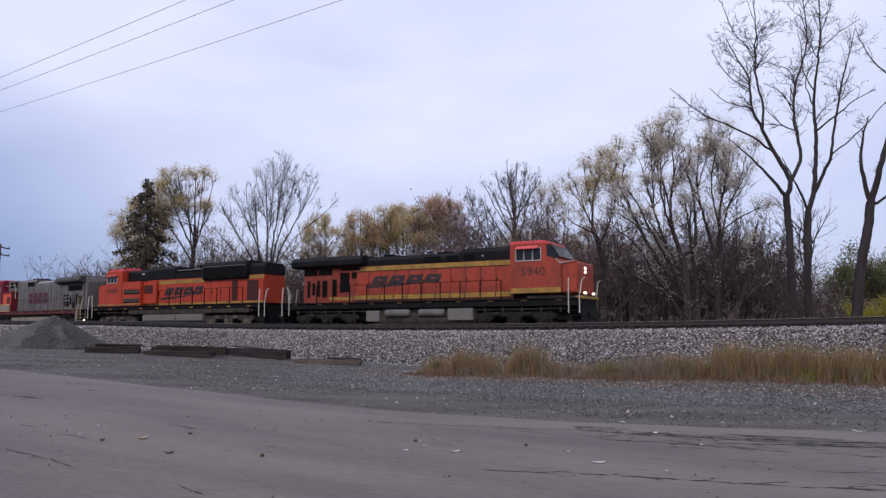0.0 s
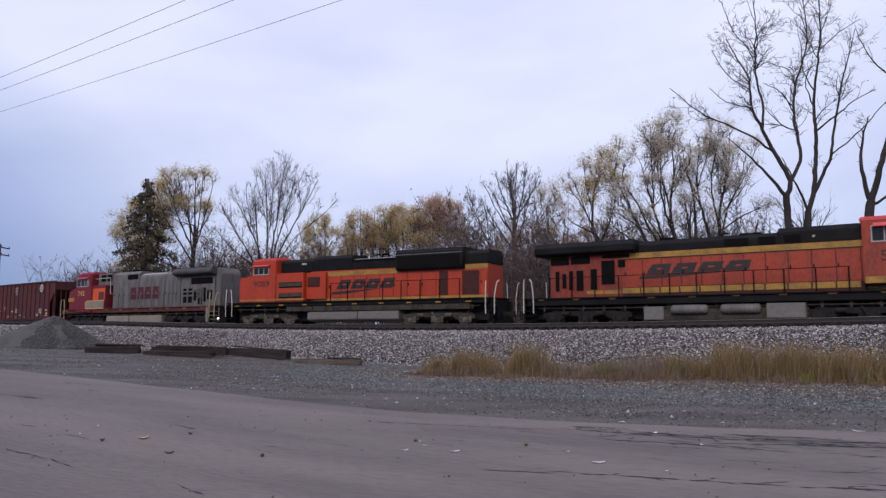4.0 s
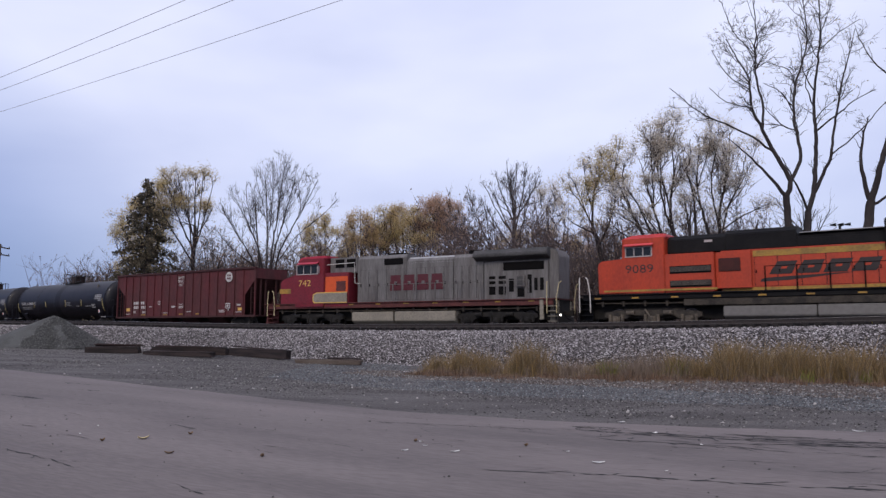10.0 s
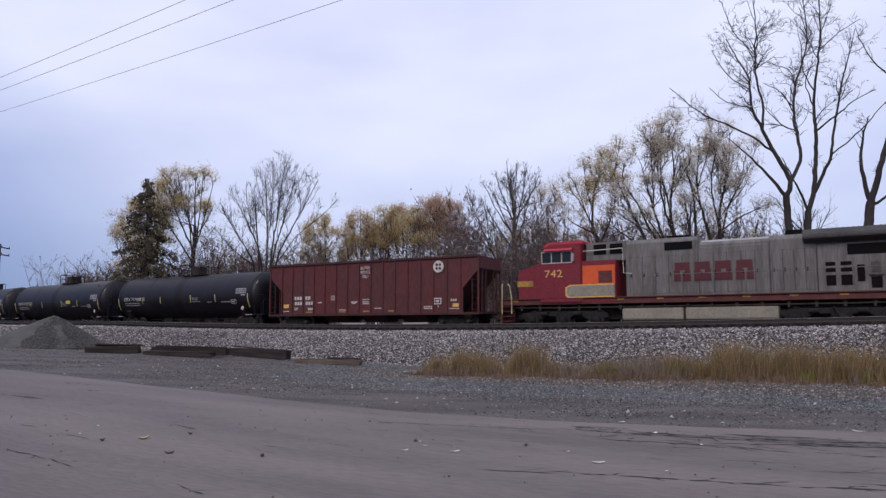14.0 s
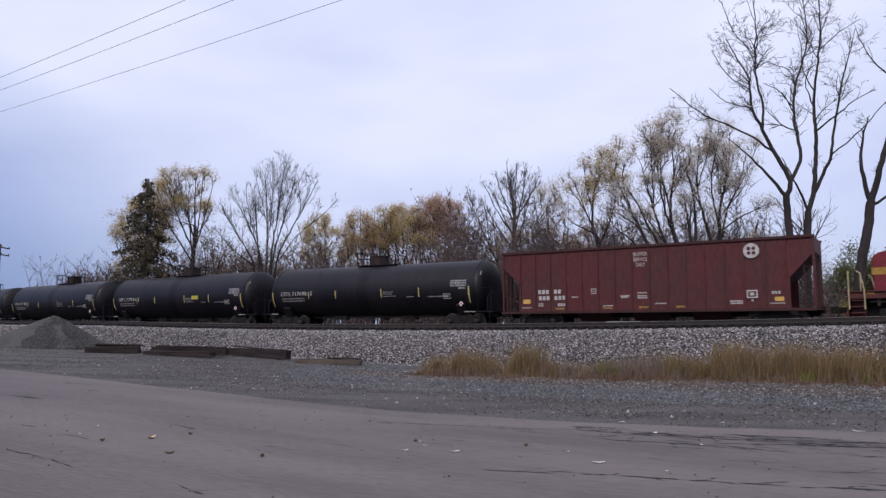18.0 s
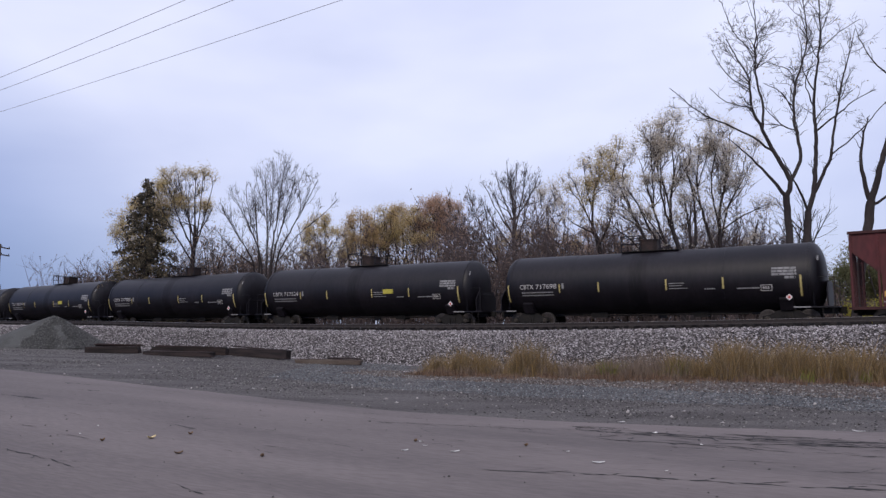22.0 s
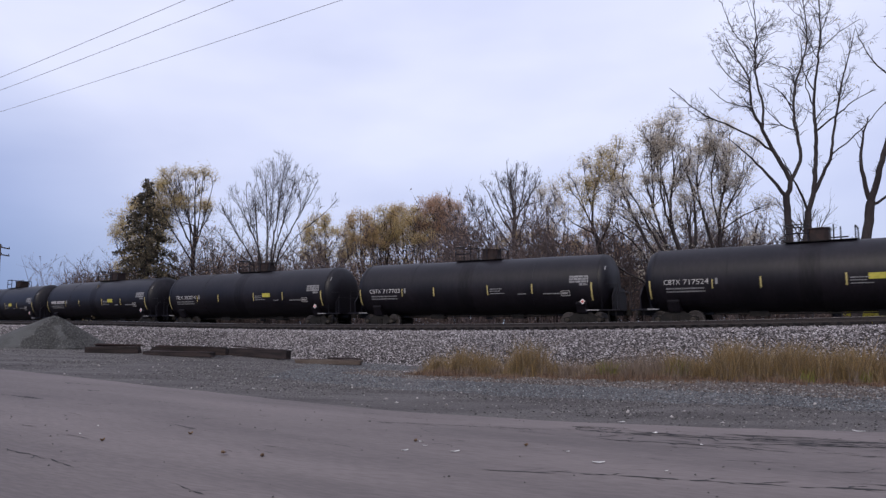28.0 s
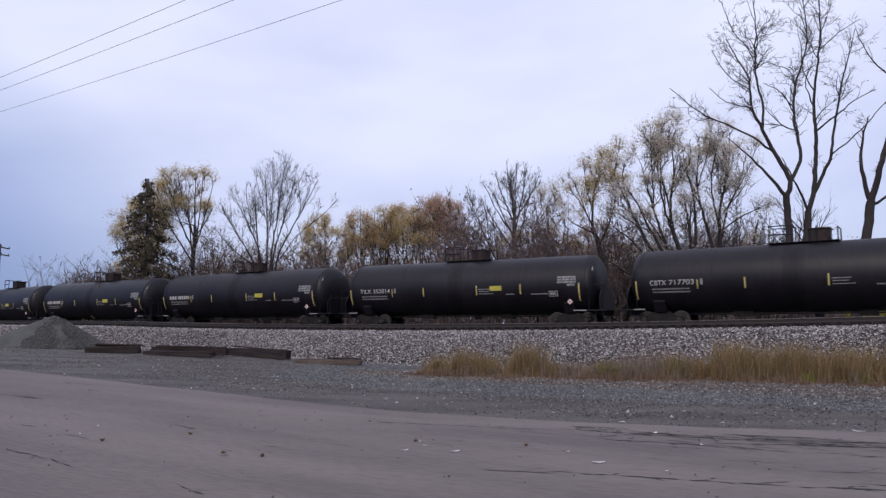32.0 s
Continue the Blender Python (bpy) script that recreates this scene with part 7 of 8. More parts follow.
crown_tree(51, 63, [[(10.5, 1.5), (10.3, 7.9), (9.3, 9.7), (9.1, 10.9), (9.0, 12.1)], [(9.3, 9.7), (8.6, 11.6), (8.3, 13.4)], [(9.2, 10.6), (9.8, 12.6), (9.6, 14.0)], [(10.0, 8.4), (10.6, 10.4), (10.4, 12.0)]], [(9.2, 12.9, 1.0, 1.3), (9.9, 11.8, 0.9, 0.9), (10.6, 10.0, 0.9, 0.9), (8.6, 10.0, 0.9, 0.9)], 0.16,
           "narrow tree with a wisp of tan leaves", 2.4, LEAF_PALE, 4500, 0.05, twig=BARK_PALE)
crown_tree(52, 67, fan(8.2, 3.5, 7.0, [(5.0, 9.0), (6.4, 10.2), (7.8, 10.8), (9.4, 10.8), (10.8, 10.2), (12.2, 9.0)]), [(7.6, 9.4, 1.8, 1.5), (9.8, 9.4, 1.6, 1.6), (11.2, 8.6, 1.4, 1.5), (6.0, 8.6, 1.4, 1.4)], 0.15,
           "low ochre tree in the thicket", 1.8, LEAF_OCHRE, 9000, 0.055, twig=BARK_PALE, name="autumn_tree", above=5.5)
crown_tree(53, 60, fan(13.8, 3.0, 6.0, [(10.4, 8.4), (11.8, 9.6), (13.2, 10.0), (14.8, 9.6), (16.4, 9.0), (18.2, 8.2)]), [(13.0, 8.6, 1.6, 1.6), (15.2, 8.2, 1.6, 1.5), (11.0, 7.6, 1.6, 1.4), (17.4, 7.6, 1.4, 1.4)], 0.14, "brownish twiggy scrub tree", 2.6, LEAF_RUST, 5000, 0.06, twig=BARK_PALE)
crown_tree(54, 58, fan(23.0, 3.0, 5.5, [(19.4, 7.4), (20.8, 8.4), (22.2, 9.0), (23.8, 8.8), (25.4, 8.6), (27.2, 7.8)]), [(22.4, 7.6, 1.6, 1.5), (24.8, 7.6, 1.4, 1.3), (20.2, 6.8, 1.4, 1.4), (26.6, 7.2, 1.2, 1.2)], 0.12, "grey scrub tree full of fine twigs", 2.6, None, 0, twig=BARK_PALE)
wild_tree(25, -39.5, 84, 7.5, 3.6, 5, 0.14, "low bare grey scrub tree", None, 0, kids=(6, 5, 4), lean=0.6, bark=BARK_PALE)
wild_tree(26, -35.0, 80, 9.0, 3.0, 4, 0.15, "bare grey scrub tree", None, 0, kids=(6, 5, 4), lean=0.5, bark=BARK_PALE)
wild_tree(55, 26.0, 52, 9.2, 1.6, 1, 0.13, "young slender bare tree", None, 0, kids=(12, 5, 3), lean=0.3)
wild_tree(56, 39.5, 63, 6.0, 2.6, 5, 0.16, "dull green leafy bush", LEAF_GREEN, 15000, 0.085, kids=(6, 5, 3), lean=0.6, above=1.5, name="green_bush")
wild_tree(57, 36.0, 61, 6.4, 2.8, 5, 0.16, "dull green leafy bush", LEAF_GREEN, 16000, 0.085, kids=(6, 5, 3), lean=0.6, above=1.5, name="green_bush")
wild_tree(58, 29.3, 50, 2.6, 1.5, 6, 0.06, "bright yellow-green leafy shrub", LEAF_YELLOW, 4200, 0.065, kids=(5, 4, 3), lean=0.7, name="yellow_shrub", clump=0.2)


def spruce(seed, x, y, h):
    t = thing("spruce_tree", "dark green spruce with drooping boughs", "tree", "trees behind the railway")
    w, rr = Wood(seed), np.random.default_rng(seed)
    z0 = float(ground_z(x, y)[0]) - 0.1
    part("trunk", Geo().tube([(x, y, z0), (x + 0.1, y, z0 + h * 0.5), (x, y, z0 + h)], [0.24, 0.15, 0.02], 8), BARK, t)
    c = []
    g_ = Geo()
    for k in range(190):
        u = (k + w.r.random()) / 190
        z = z0 + h * (0.06 + 0.93 * u)
        ln = (1 - u) ** 0.85 * 5.6 * w.r.uniform(0.4, 1.15) + 0.22
        a = w.r.uniform(0, 2 * math.pi)
        d = Vector((math.cos(a), math.sin(a), 0))
        pts = [Vector((x, y, z)) + d * ln * s_ + Vector((0, 0, -0.30 * ln * s_ * s_ + 0.16 * ln * max(0, s_ - 0.65))) for s_ in (0, 0.35, 0.7, 1.0)]
        g_.tube(pts, [0.04, 0.03, 0.02, 0.008], 3, False)
        m = int(12 + ln * 36)
        s_ = rr.uniform(0.12, 1.02, m) ** 0.8
        base = np.array([x, y, z]) + np.outer(s_ * ln, np.array(d))
        base[:, 2] += -0.30 * ln * s_ ** 2 + 0.16 * ln * np.maximum(0, s_ - 0.65) - rr.uniform(0, 0.28, m)
        base += rr.normal(0, 0.17, (m, 3)) * (1.2 - s_)[:, None] + rr.normal(0, 0.06, (m, 3))
        c.append(base)
    me_ = bpy.data.meshes.new("boughwork")
    me_.from_pydata(g_.v, [], g_.f)
    part("boughwork", me_, BARK, t)["kind"] = "stuff"
    leaves(t, "needles", np.concatenate(c), 0.11, NEEDLE, rr, "dark green needle sprays")


spruce(31, -26.9, 66, 14.4)


def brush(name, seed, n, x0, x1, y0, y1, h0, h1, material, label, kids=12, twigs=5, leaf=None, leaf_n=0, leaf_size=0.06, line=False):
    """A crowded wood of thin leaning stems with ascending boughs and twigs, one mesh."""
    rr = np.random.default_rng(seed)
    x, y = rr.uniform(x0, x1, n), rr.uniform(y0, y1, n)
    if line:  # x and y run along and across the railway
        x, y = on_line(x, y)
    ok = across(x, y) > 7.0
    x, y = x[ok], y[ok]
    n = len(x)
    clear = np.clip((x / y - 0.46) / 0.04, 0, 1) * (y < 80)  # open ground to the south-east keeps low scrub only
    h = (1 - 0.62 * clear) * rr.uniform(h0, h1, n) * (0.86 + 0.14 * np.sin(x * 0.9) + 0.1 * np.sin(x * 2.3 + 1))
    a = np.c_[x, y, np.full(n, 0.95)]
    c = a + np.c_[rr.normal(0, 0.16, n) * h, rr.normal(0, 0.14, n) * h, h]
    b = (a + c) / 2 + rr.normal(0, 0.04, (n, 3)) * h[:, None]
    vs, fs = [], []

    def add(p, q, r_, r0, r1):
        v, f = prisms(p, q, r_, r0, r1)
        fs.append(f + sum(len(k_) for k_ in vs))
        vs.append(v)
    add(a, b, c, 0.016 + 0.006 * h, 0.008)
    i = np.repeat(np.arange(n), kids)
    m = len(i)
    t = rr.uniform(0.18, 0.98, m)[:, None]
    p = np.where(t < 0.5, a[i] + (b[i] - a[i]) * t * 2, b[i] + (c[i] - b[i]) * (t * 2 - 1))
    d = np.c_[rr.normal(0, 0.62, (m, 2)), rr.uniform(0.35, 1.1, m)]
    ln = (h[i] * 0.30)[:, None] * rr.uniform(0.4, 1.1, (m, 1)) * (1.15 - 0.6 * t)
    r_ = p + d * ln
    q = (p + r_) / 2 + np.c_[d[:, :2] * 0.12, np.zeros(m)] * ln
    add(p, q, r_, 0.014, 0.006)
    i = np.repeat(np.arange(m), twigs)
    t = rr.uniform(0.2, 1.0, len(i))[:, None]
    p2 = p[i] + (r_[i] - p[i]) * t
    d2 = d[i] * 0.6 + np.c_[rr.normal(0, 0.45, (len(i), 2)), rr.uniform(0.0, 0.6, len(i))]
    e2 = p2 + d2 * ln[i] * rr.uniform(0.25, 0.6, (len(i), 1))
    me_ = fast_mesh(name, np.concatenate(vs), np.concatenate(fs))
    me_.materials.append(material)
    bush = tagged(new(name, me_), label, "thicket", kind="stuff")
    me_ = fast_mesh("twigs", *cones(p2, e2, 0.025))
    part("twigwork", me_, material, bush, "pale fine twigs")["kind"] = "stuff"
    if leaf_n:
        pick = e2[rr.integers(0, len(e2), leaf_n)] + rr.normal(0, 0.12, (leaf_n, 3))
        tagged(leaves(None, name + "_leaves", pick, leaf_size, leaf, rr), "withered brown leaves left on the brush", "leaves", kind="stuff")


brush("thicket", 61, 1300, 0, 38, 54, 74, 6.8, 11.0, BARK_FAR, "dense leafless brush and saplings behind the track", 8, 6, LEAF_BROWN, 52000, 0.075)
brush("middle_thicket", 68, 600, -26, 1, 60, 80, 6.0, 9.6, BARK_FAR, "leafless brush under the autumn trees", 8, 6, LEAF_BROWN, 34000, 0.075)
brush("western_thicket", 66, 760, -44, -17, 68, 88, 4.2, 8.4, BARK_FAR, "low grey leafless brush thinning out to the west", 8, 6, LEAF_BROWN, 15000, 0.07)
brush("western_scrub", 69, 420, -43, -29, 70, 84, 2.6, 6.8, BARK_FAR, "grey leafless scrub at the wood's western edge", 9, 8, LEAF_BROWN, 5000, 0.06)
brush("trackside_brush", 67, 800, -115, 48, 7.2, 15, 1.0, 3.2, BARK_FAR, "low dead brush along the far side of the track", 7, 6, LEAF_BROWN, 6000, 0.055, True)
for i, (x, y, h) in enumerate(((4.4, 66, 7.0), (17.6, 61, 7.5), (26.0, 60, 6.5), (-20.6, 69, 8.4), (-5.0, 74, 9.5), (-32.6, 79, 8.0))):
    wild_tree(80 + i, x, y, h, 2.6, 4, 0.11, "bare twiggy scrub tree in the thicket", LEAF_RUST, 500, 0.07, kids=(8, 6, 4), lean=0.5, bark=BARK_PALE)
brush("far_thicket", 63, 1150, -48, 84, 80, 106, 6.0, 10.8, BARK_FAR, "far leafless woods", 7, 4, LEAF_BROWN, 30000, 0.10)
# ---------------- dry grass along the foot of the bank ----------------
GRASS = ramp_mat("dry_tawny_grass", [(0.13, 0.088, 0.058), (0.25, 0.17, 0.085), (0.36, 0.245, 0.105), (0.26, 0.19, 0.105), (0.17, 0.135, 0.08), (0.44, 0.33, 0.20)], thin=0.35)
GRASS_GREY = ramp_mat("withered_grey_brown_weeds", [(0.13, 0.095, 0.075), (0.20, 0.155, 0.125), (0.16, 0.12, 0.09), (0.24, 0.18, 0.13)])
GRASS_GREEN = ramp_mat("green_grass_blades", [(0.10, 0.12, 0.025), (0.17, 0.18, 0.04), (0.22, 0.19, 0.05)])


def blades(name, s_, q_, h, material, label, width=0.012):
    """Bent tapering blades rooted along the bank."""
    n = len(s_)
    x, y = on_line(s_, q_)
    z = np.maximum(bed_z(q_), lot_z(x, y)) - 0.02
    a = rng.uniform(0, 2 * math.pi, n)
    lean = h * rng.uniform(0.05, 0.75, n)
    bx = rng.uniform(0, 2 * math.pi, n)
    wx, wy = np.cos(bx) * width, np.sin(bx) * width
    lx, ly = np.cos(a) * lean, np.sin(a) * lean
    v = np.stack([np.c_[x - wx, y - wy, z], np.c_[x + wx, y + wy, z], np.c_[x + lx * 0.35 + wx * 0.8, y + ly * 0.35 + wy * 0.8, z + h * 0.6], np.c_[x + lx * 0.35 - wx * 0.8, y + ly * 0.35 - wy * 0.8, z + h * 0.6],
                  np.c_[x + lx + wx * 0.15, y + ly + wy * 0.15, z + h], np.c_[x + lx - wx * 0.15, y + ly - wy * 0.15, z + h]], 1).reshape(-1, 3)
    k = 6 * np.arange(n)[:, None]
    f = np.concatenate([k + np.array([0, 1, 2, 3]), k + np.array([3, 2, 4, 5])])
    m = fast_mesh(name, v, f)
    m.materials.append(material)
    return tagged(new(name, m), label, "grass", kind="stuff")


def grass_q(s_):
    """The grass line swings out from the bank towards the west."""
    return np.interp(s_, [4, 11, 17, 21, 28], [-12.2, -11.6, -9.6, -8.5, -7.8])


def clumped(n, centres, base_q, wq):
    """Blades in tufts, the tufts gathered round centres (place along the line, half width, height, density)."""
    s_, q_, h_ = [], [], []
    tot = sum(c[1] * c[3] for c in centres)
    for c, wd, ht, dens in centres:
        k = int(n * wd * dens / tot)
        m = max(6, k // 38)
        u = rng.uniform(-1, 1, m)
        ts = c + wd * u
        ts += np.interp(ts, [4, 9, 18], [2.3, 2.2, 0.3])
        tq = base_q + grass_q(ts) + rng.normal(0, wq, m)
        th = ht * (1 - 0.6 * np.abs(u) ** 2.5) * rng.uniform(0.3, 1.28, m)
        i_ = rng.integers(0, m, k)
        s_.append(ts[i_] + rng.normal(0, 0.13, k))
        q_.append(tq[i_] + rng.normal(0, 0.13, k))
        h_.append(th[i_] * rng.uniform(0.35, 1.12, k))
    return np.concatenate(s_), np.concatenate(q_), np.concatenate(h_)

GRASS_CLUMPS = [(4.6, 0.7, 0.75, 0.6), (5.7, 0.7, 0.95, 0.8), (6.5, 0.5, 0.9, 0.9), (8.3, 0.4, 1.15, 1.3), (8.8, 0.45, 1.2, 1.3), (9.5, 0.5, 0.7, 0.4), (12.0, 0.7, 0.5, 0.5), (15.4, 0.4, 0.9, 0.7), (16.3, 0.35, 0.95, 0.8), (17.4, 0.5, 1.15, 1.2), (18.1, 0.5, 1.3, 1.5), (19.0, 0.5, 1.2, 1.3), (19.9, 0.6, 1.25, 1.3), (21.0, 0.6, 1.15, 1.1), (22.1, 0.5, 1.3, 1.3), (23.0, 0.6, 1.0, 0.7), (24.4, 0.9, 0.9, 0.7), (26.5, 2.2, 1.0, 0.7)]
WEED_CLUMPS = [(6.2, 2.6, 0.45, 0.7), (9.8, 1.0, 0.7, 0.7), (11.2, 1.1, 0.6, 0.9), (12.6, 1.0, 0.7, 1.0), (14.0, 1.2, 0.95, 1.2), (15.6, 1.2, 0.7, 0.9), (20.0, 4.0, 0.7, 0.8), (25.0, 2.5, 0.8, 0.8)]
GREEN_CLUMPS = [(12.55, 0.55, 0.6, 1.0), (8.3, 0.8, 0.4, 0.25), (15.6, 0.8, 0.7, 0.5), (21.2, 1.4, 0.6, 0.3)]
WIRES = [(-38.0, 38.5, 22.0, -4.2), (-38.0, 38.9, 22.0, -3.15), (-38.0, 39.5, 22.0, -0.7)]

# tawny clumps: place along the line, half width, height, density
s_, q_, h_ = clumped(38000, GRASS_CLUMPS, 0.2, 0.45)
blades("dry_grass", s_, q_, h_, GRASS, "tall dry tawny grass clumps at the foot of the ballast", 0.008)
s_, q_, h_ = clumped(20000, WEED_CLUMPS, 0.5, 0.7)
blades("withered_weeds", s_, q_, h_, GRASS_GREY, "withered grey-brown weeds along the ballast", 0.008)
s_, q_, h_ = clumped(2200, GREEN_CLUMPS, -0.1, 0.35)
blades("green_grass", s_, q_, h_, GRASS_GREEN, "tuft of still green grass")
s_, q_, h_ = clumped(5000, [(12.0, 12.0, 0.10, 1.0)], -1.3, 0.7)
blades("short_grass", s_, q_, h_, GRASS_GREY, "short dead grass fringe along the lot")
THATCH = ramp_mat("reddish_brown_dead_thatch", [(0.07, 0.045, 0.035), (0.15, 0.092, 0.062), (0.22, 0.14, 0.09), (0.12, 0.095, 0.075)])
s_, q_, h_ = clumped(15000, [(5.6, 1.6, 0.30, 1.2), (9.6, 2.6, 0.2, 0.8), (14.2, 2.4, 0.3, 1.1), (19.5, 3.2, 0.22, 0.9), (25.0, 3.0, 0.22, 0.7)], -0.9, 0.6)
blades("dead_thatch", s_, q_, h_, THATCH, "matted reddish brown dead grass at the lot's edge", 0.011)
n = 16000
s_ = rng.uniform(4, 28, n)
q_ = grass_q(s_) + 0.4 - (grass_q(s_) + 15.6) * rng.uniform(0, 1, n) ** 0.8
x, y = on_line(s_, q_)
pebbles("earth_clods", np.c_[x, y, lot_z(x, y) + 0.01], rng.uniform(0.015, 0.05, n), ramp_mat("dark_earth_clod", [(0.03, 0.025, 0.022), (0.075, 0.06, 0.05), (0.13, 0.10, 0.085), (0.10, 0.085, 0.075), (0.32, 0.30, 0.28)]), "dark earth and stones along the grass edge", half=True)
n = 9000
s_ = rng.uniform(5, 30, n)
q_ = -7.4 + (grass_q(s_) + 7.2) * rng.uniform(0, 1, n)
x, y = on_line(s_, q_)
pebbles("strewn_ballast", np.c_[x, y, np.maximum(bed_z(q_), lot_z(x, y)) + 0.012], rng.uniform(0.022, 0.055, n), STONES, "ballast stones strewn at the foot of the bank", "ballast", True)

# ---------------- gravel heap and old timbers ----------------
HEAP = mat("grey_green_gravel_heap", (0.078, 0.079, 0.075), 0.95, var=0.4, scale=1.2, fine=25, bump=0.6, col2=(0.056, 0.055, 0.052))
g = Geo()
hx, hy, hz, hr, hh = -22.9, 43.5, float(lot_z(-22.9, 43.5)), 2.9, 1.92
nr, na = 16, 48
for i in range(nr + 1):
    for j in range(na):
        a, u = 2 * math.pi * j / na, i / nr
        rad = hr * u * (1 + 0.35 * max(0, -math.cos(a)) ** 2) * (1 + 0.10 * noise.noise((math.cos(a) * 1.5, math.sin(a) * 1.5, 0.3)))
        z = hh * (1 - u ** 1.2) ** 1.15 * 0.95
        z += 0.09 * noise.noise((math.cos(a) * rad * 1.7, math.sin(a) * rad * 1.7, 4.0)) - 0.06 * (i == nr)
        g.v.append((hx + math.cos(a) * rad * 1.12, hy + math.sin(a) * rad, hz + z))
for i in range(nr):
    for j in range(na):
        a, b = i * na + j, i * na + (j + 1) % na
        g.f.append((a, b, b + na, a + na))
heap = tagged(new("gravel_heap", g.mesh("gravel_heap", smooth=True)), "heap of grey-green crushed gravel beside the track", "gravel heap")
heap.data.materials.append(HEAP)
n = 14000
u = np.sqrt(rng.uniform(0, 1, n))
a = rng.uniform(0, 2 * math.pi, n)
m = pebbles("heap_stones", np.c_[hx + np.cos(a) * u * hr * 1.12 * (1 + 0.35 * np.maximum(0, -np.cos(a)) ** 2), hy + np.sin(a) * u * hr, hz + 0.95 * hh * (1 - u ** 1.2) ** 1.15 + 0.01], rng.uniform(0.015, 0.05, n), ramp_mat("heap_stone", [(0.045, 0.045, 0.044), (0.08, 0.08, 0.078), (0.115, 0.115, 0.11), (0.19, 0.185, 0.18)]), "loose grey stones on the gravel heap")


def timber(x0, y0, x1, y1, lift, th, w_, material, label, seed, tilt=0.0):
    """Old squared tie with worn edges and a split end."""
    r = random.Random(seed)
    ln = math.hypot(x1 - x0, y1 - y0)
    ob = tagged(thing("timber", label, "timber", "old railway timbers"))
    g_ = Geo()
    n_ = 8
    for i in range(n_ + 1):
        x = -ln / 2 + ln * i / n_
        c = 0.022
        jx = r.uniform(-0.03, 0.03)
        ring = [(-w_ / 2 + c, 0), (w_ / 2 - c, 0), (w_ / 2, c), (w_ / 2 + jx, th - c), (w_ / 2 - c, th + jx), (-w_ / 2 + c, th + r.uniform(-0.035, 0.012)), (-w_ / 2, th - c), (-w_ / 2, c)]
        for y, z in ring:
            g_.v.append((x + (r.uniform(-0.12, 0.12) if i in (0, n_) else 0), y, z))
    for i in range(n_):
        for j in range(8):
            a_, b_ = i * 8 + j, i * 8 + (j + 1) % 8
            g_.f.append((a_, b_, b_ + 8, a_ + 8))
    g_.f += [tuple(range(8)), tuple(range(n_ * 8 + 7, n_ * 8 - 1, -1))]
    part("beam", g_, material, ob)
    top_ = Geo()
    for k in (-1, 1):  # two strips painting the lit top, with a split between them
        top_.box(-ln / 2 + 0.05 + r.uniform(0, 0.3), ln / 2 - 0.05 - r.uniform(0, 0.3), k * w_ * 0.25 - w_ * 0.17, k * w_ * 0.25 + w_ * 0.17, th - 0.012, th + 0.010)
    part("weathered_top", top_, TIMBER_LIT, ob, "reddish brown strips painting the lit upper face")
    for k in (-0.28, 0.28):
        part("tie_plate", Geo().box(k * ln - 0.09, k * ln + 0.09, -w_ * 0.4, w_ * 0.4, th - 0.004, th + 0.012), RAIL, ob, "rusty tie plate scar")
    xm, ym = (x0 + x1) / 2, (y0 + y1) / 2
    ob.matrix_basis = pose(xm, ym, float(lot_z(xm, ym)) + lift, 0, tilt, math.degrees(math.atan2(y1 - y0, x1 - x0)))
    return ob


timber(-18.3, 38.2, -15.8, 38.6, 0.0, 0.34, 0.34, TIMBER, "dark creosoted timber lying on gravel", 1)
timber(-18.2, 38.9, -16.2, 39.6, 0.0, 0.42, 0.28, TIMBER, "dark timber tilted behind another one", 2, 2.0)
timber(-15.3, 38.2, -11.3, 36.3, 0.0, 0.26, 0.34, TIMBER, "dark brown timber under a second one", 3)
timber(-15.1, 38.6, -10.9, 37.2, 0.24, 0.24, 0.30, TIMBER, "reddish dark timber stacked on another", 4)
timber(-15.7, 40.2, -11.3, 38.6, 0.0, 0.36, 0.28, TIMBER, "long dark timber in a loose stack", 5)
timber(-11.6, 40.6, -7.7, 36.9, 0.0, 0.46, 0.36, TIMBER, "thick almost black timber with ragged end", 6)
timber(-6.8, 34.8, -3.7, 33.8, 0.0, 0.24, 0.30, TIMBER_PALE, "weathered pale-topped timber on gravel", 7)
timber(-5.4, 35.4, -3.9, 34.7, 0.0, 0.30, 0.24, TIMBER, "short broken dark timber on gravel", 8)

timber(-18.2, 38.7, -15.9, 39.2, 0.40, 0.07, 0.16, TIMBER_LIT, "reddish plank lying on a dark timber", 9, 1.5)
timber(-15.2, 40.0, -13.0, 39.5, 0.36, 0.08, 0.2, TIMBER, "thin dark plank on the timber stack", 11, -1.0)
timber(-14.7, 37.9, -11.2, 36.5, 0.48, 0.06, 0.14, TIMBER_LIT, "long reddish plank on the timber stack", 12, 0.8)
timber(-11.4, 40.3, -8.3, 37.5, 0.46, 0.05, 0.2, TIMBER, "black split slab on a thick timber", 13, 2.0)

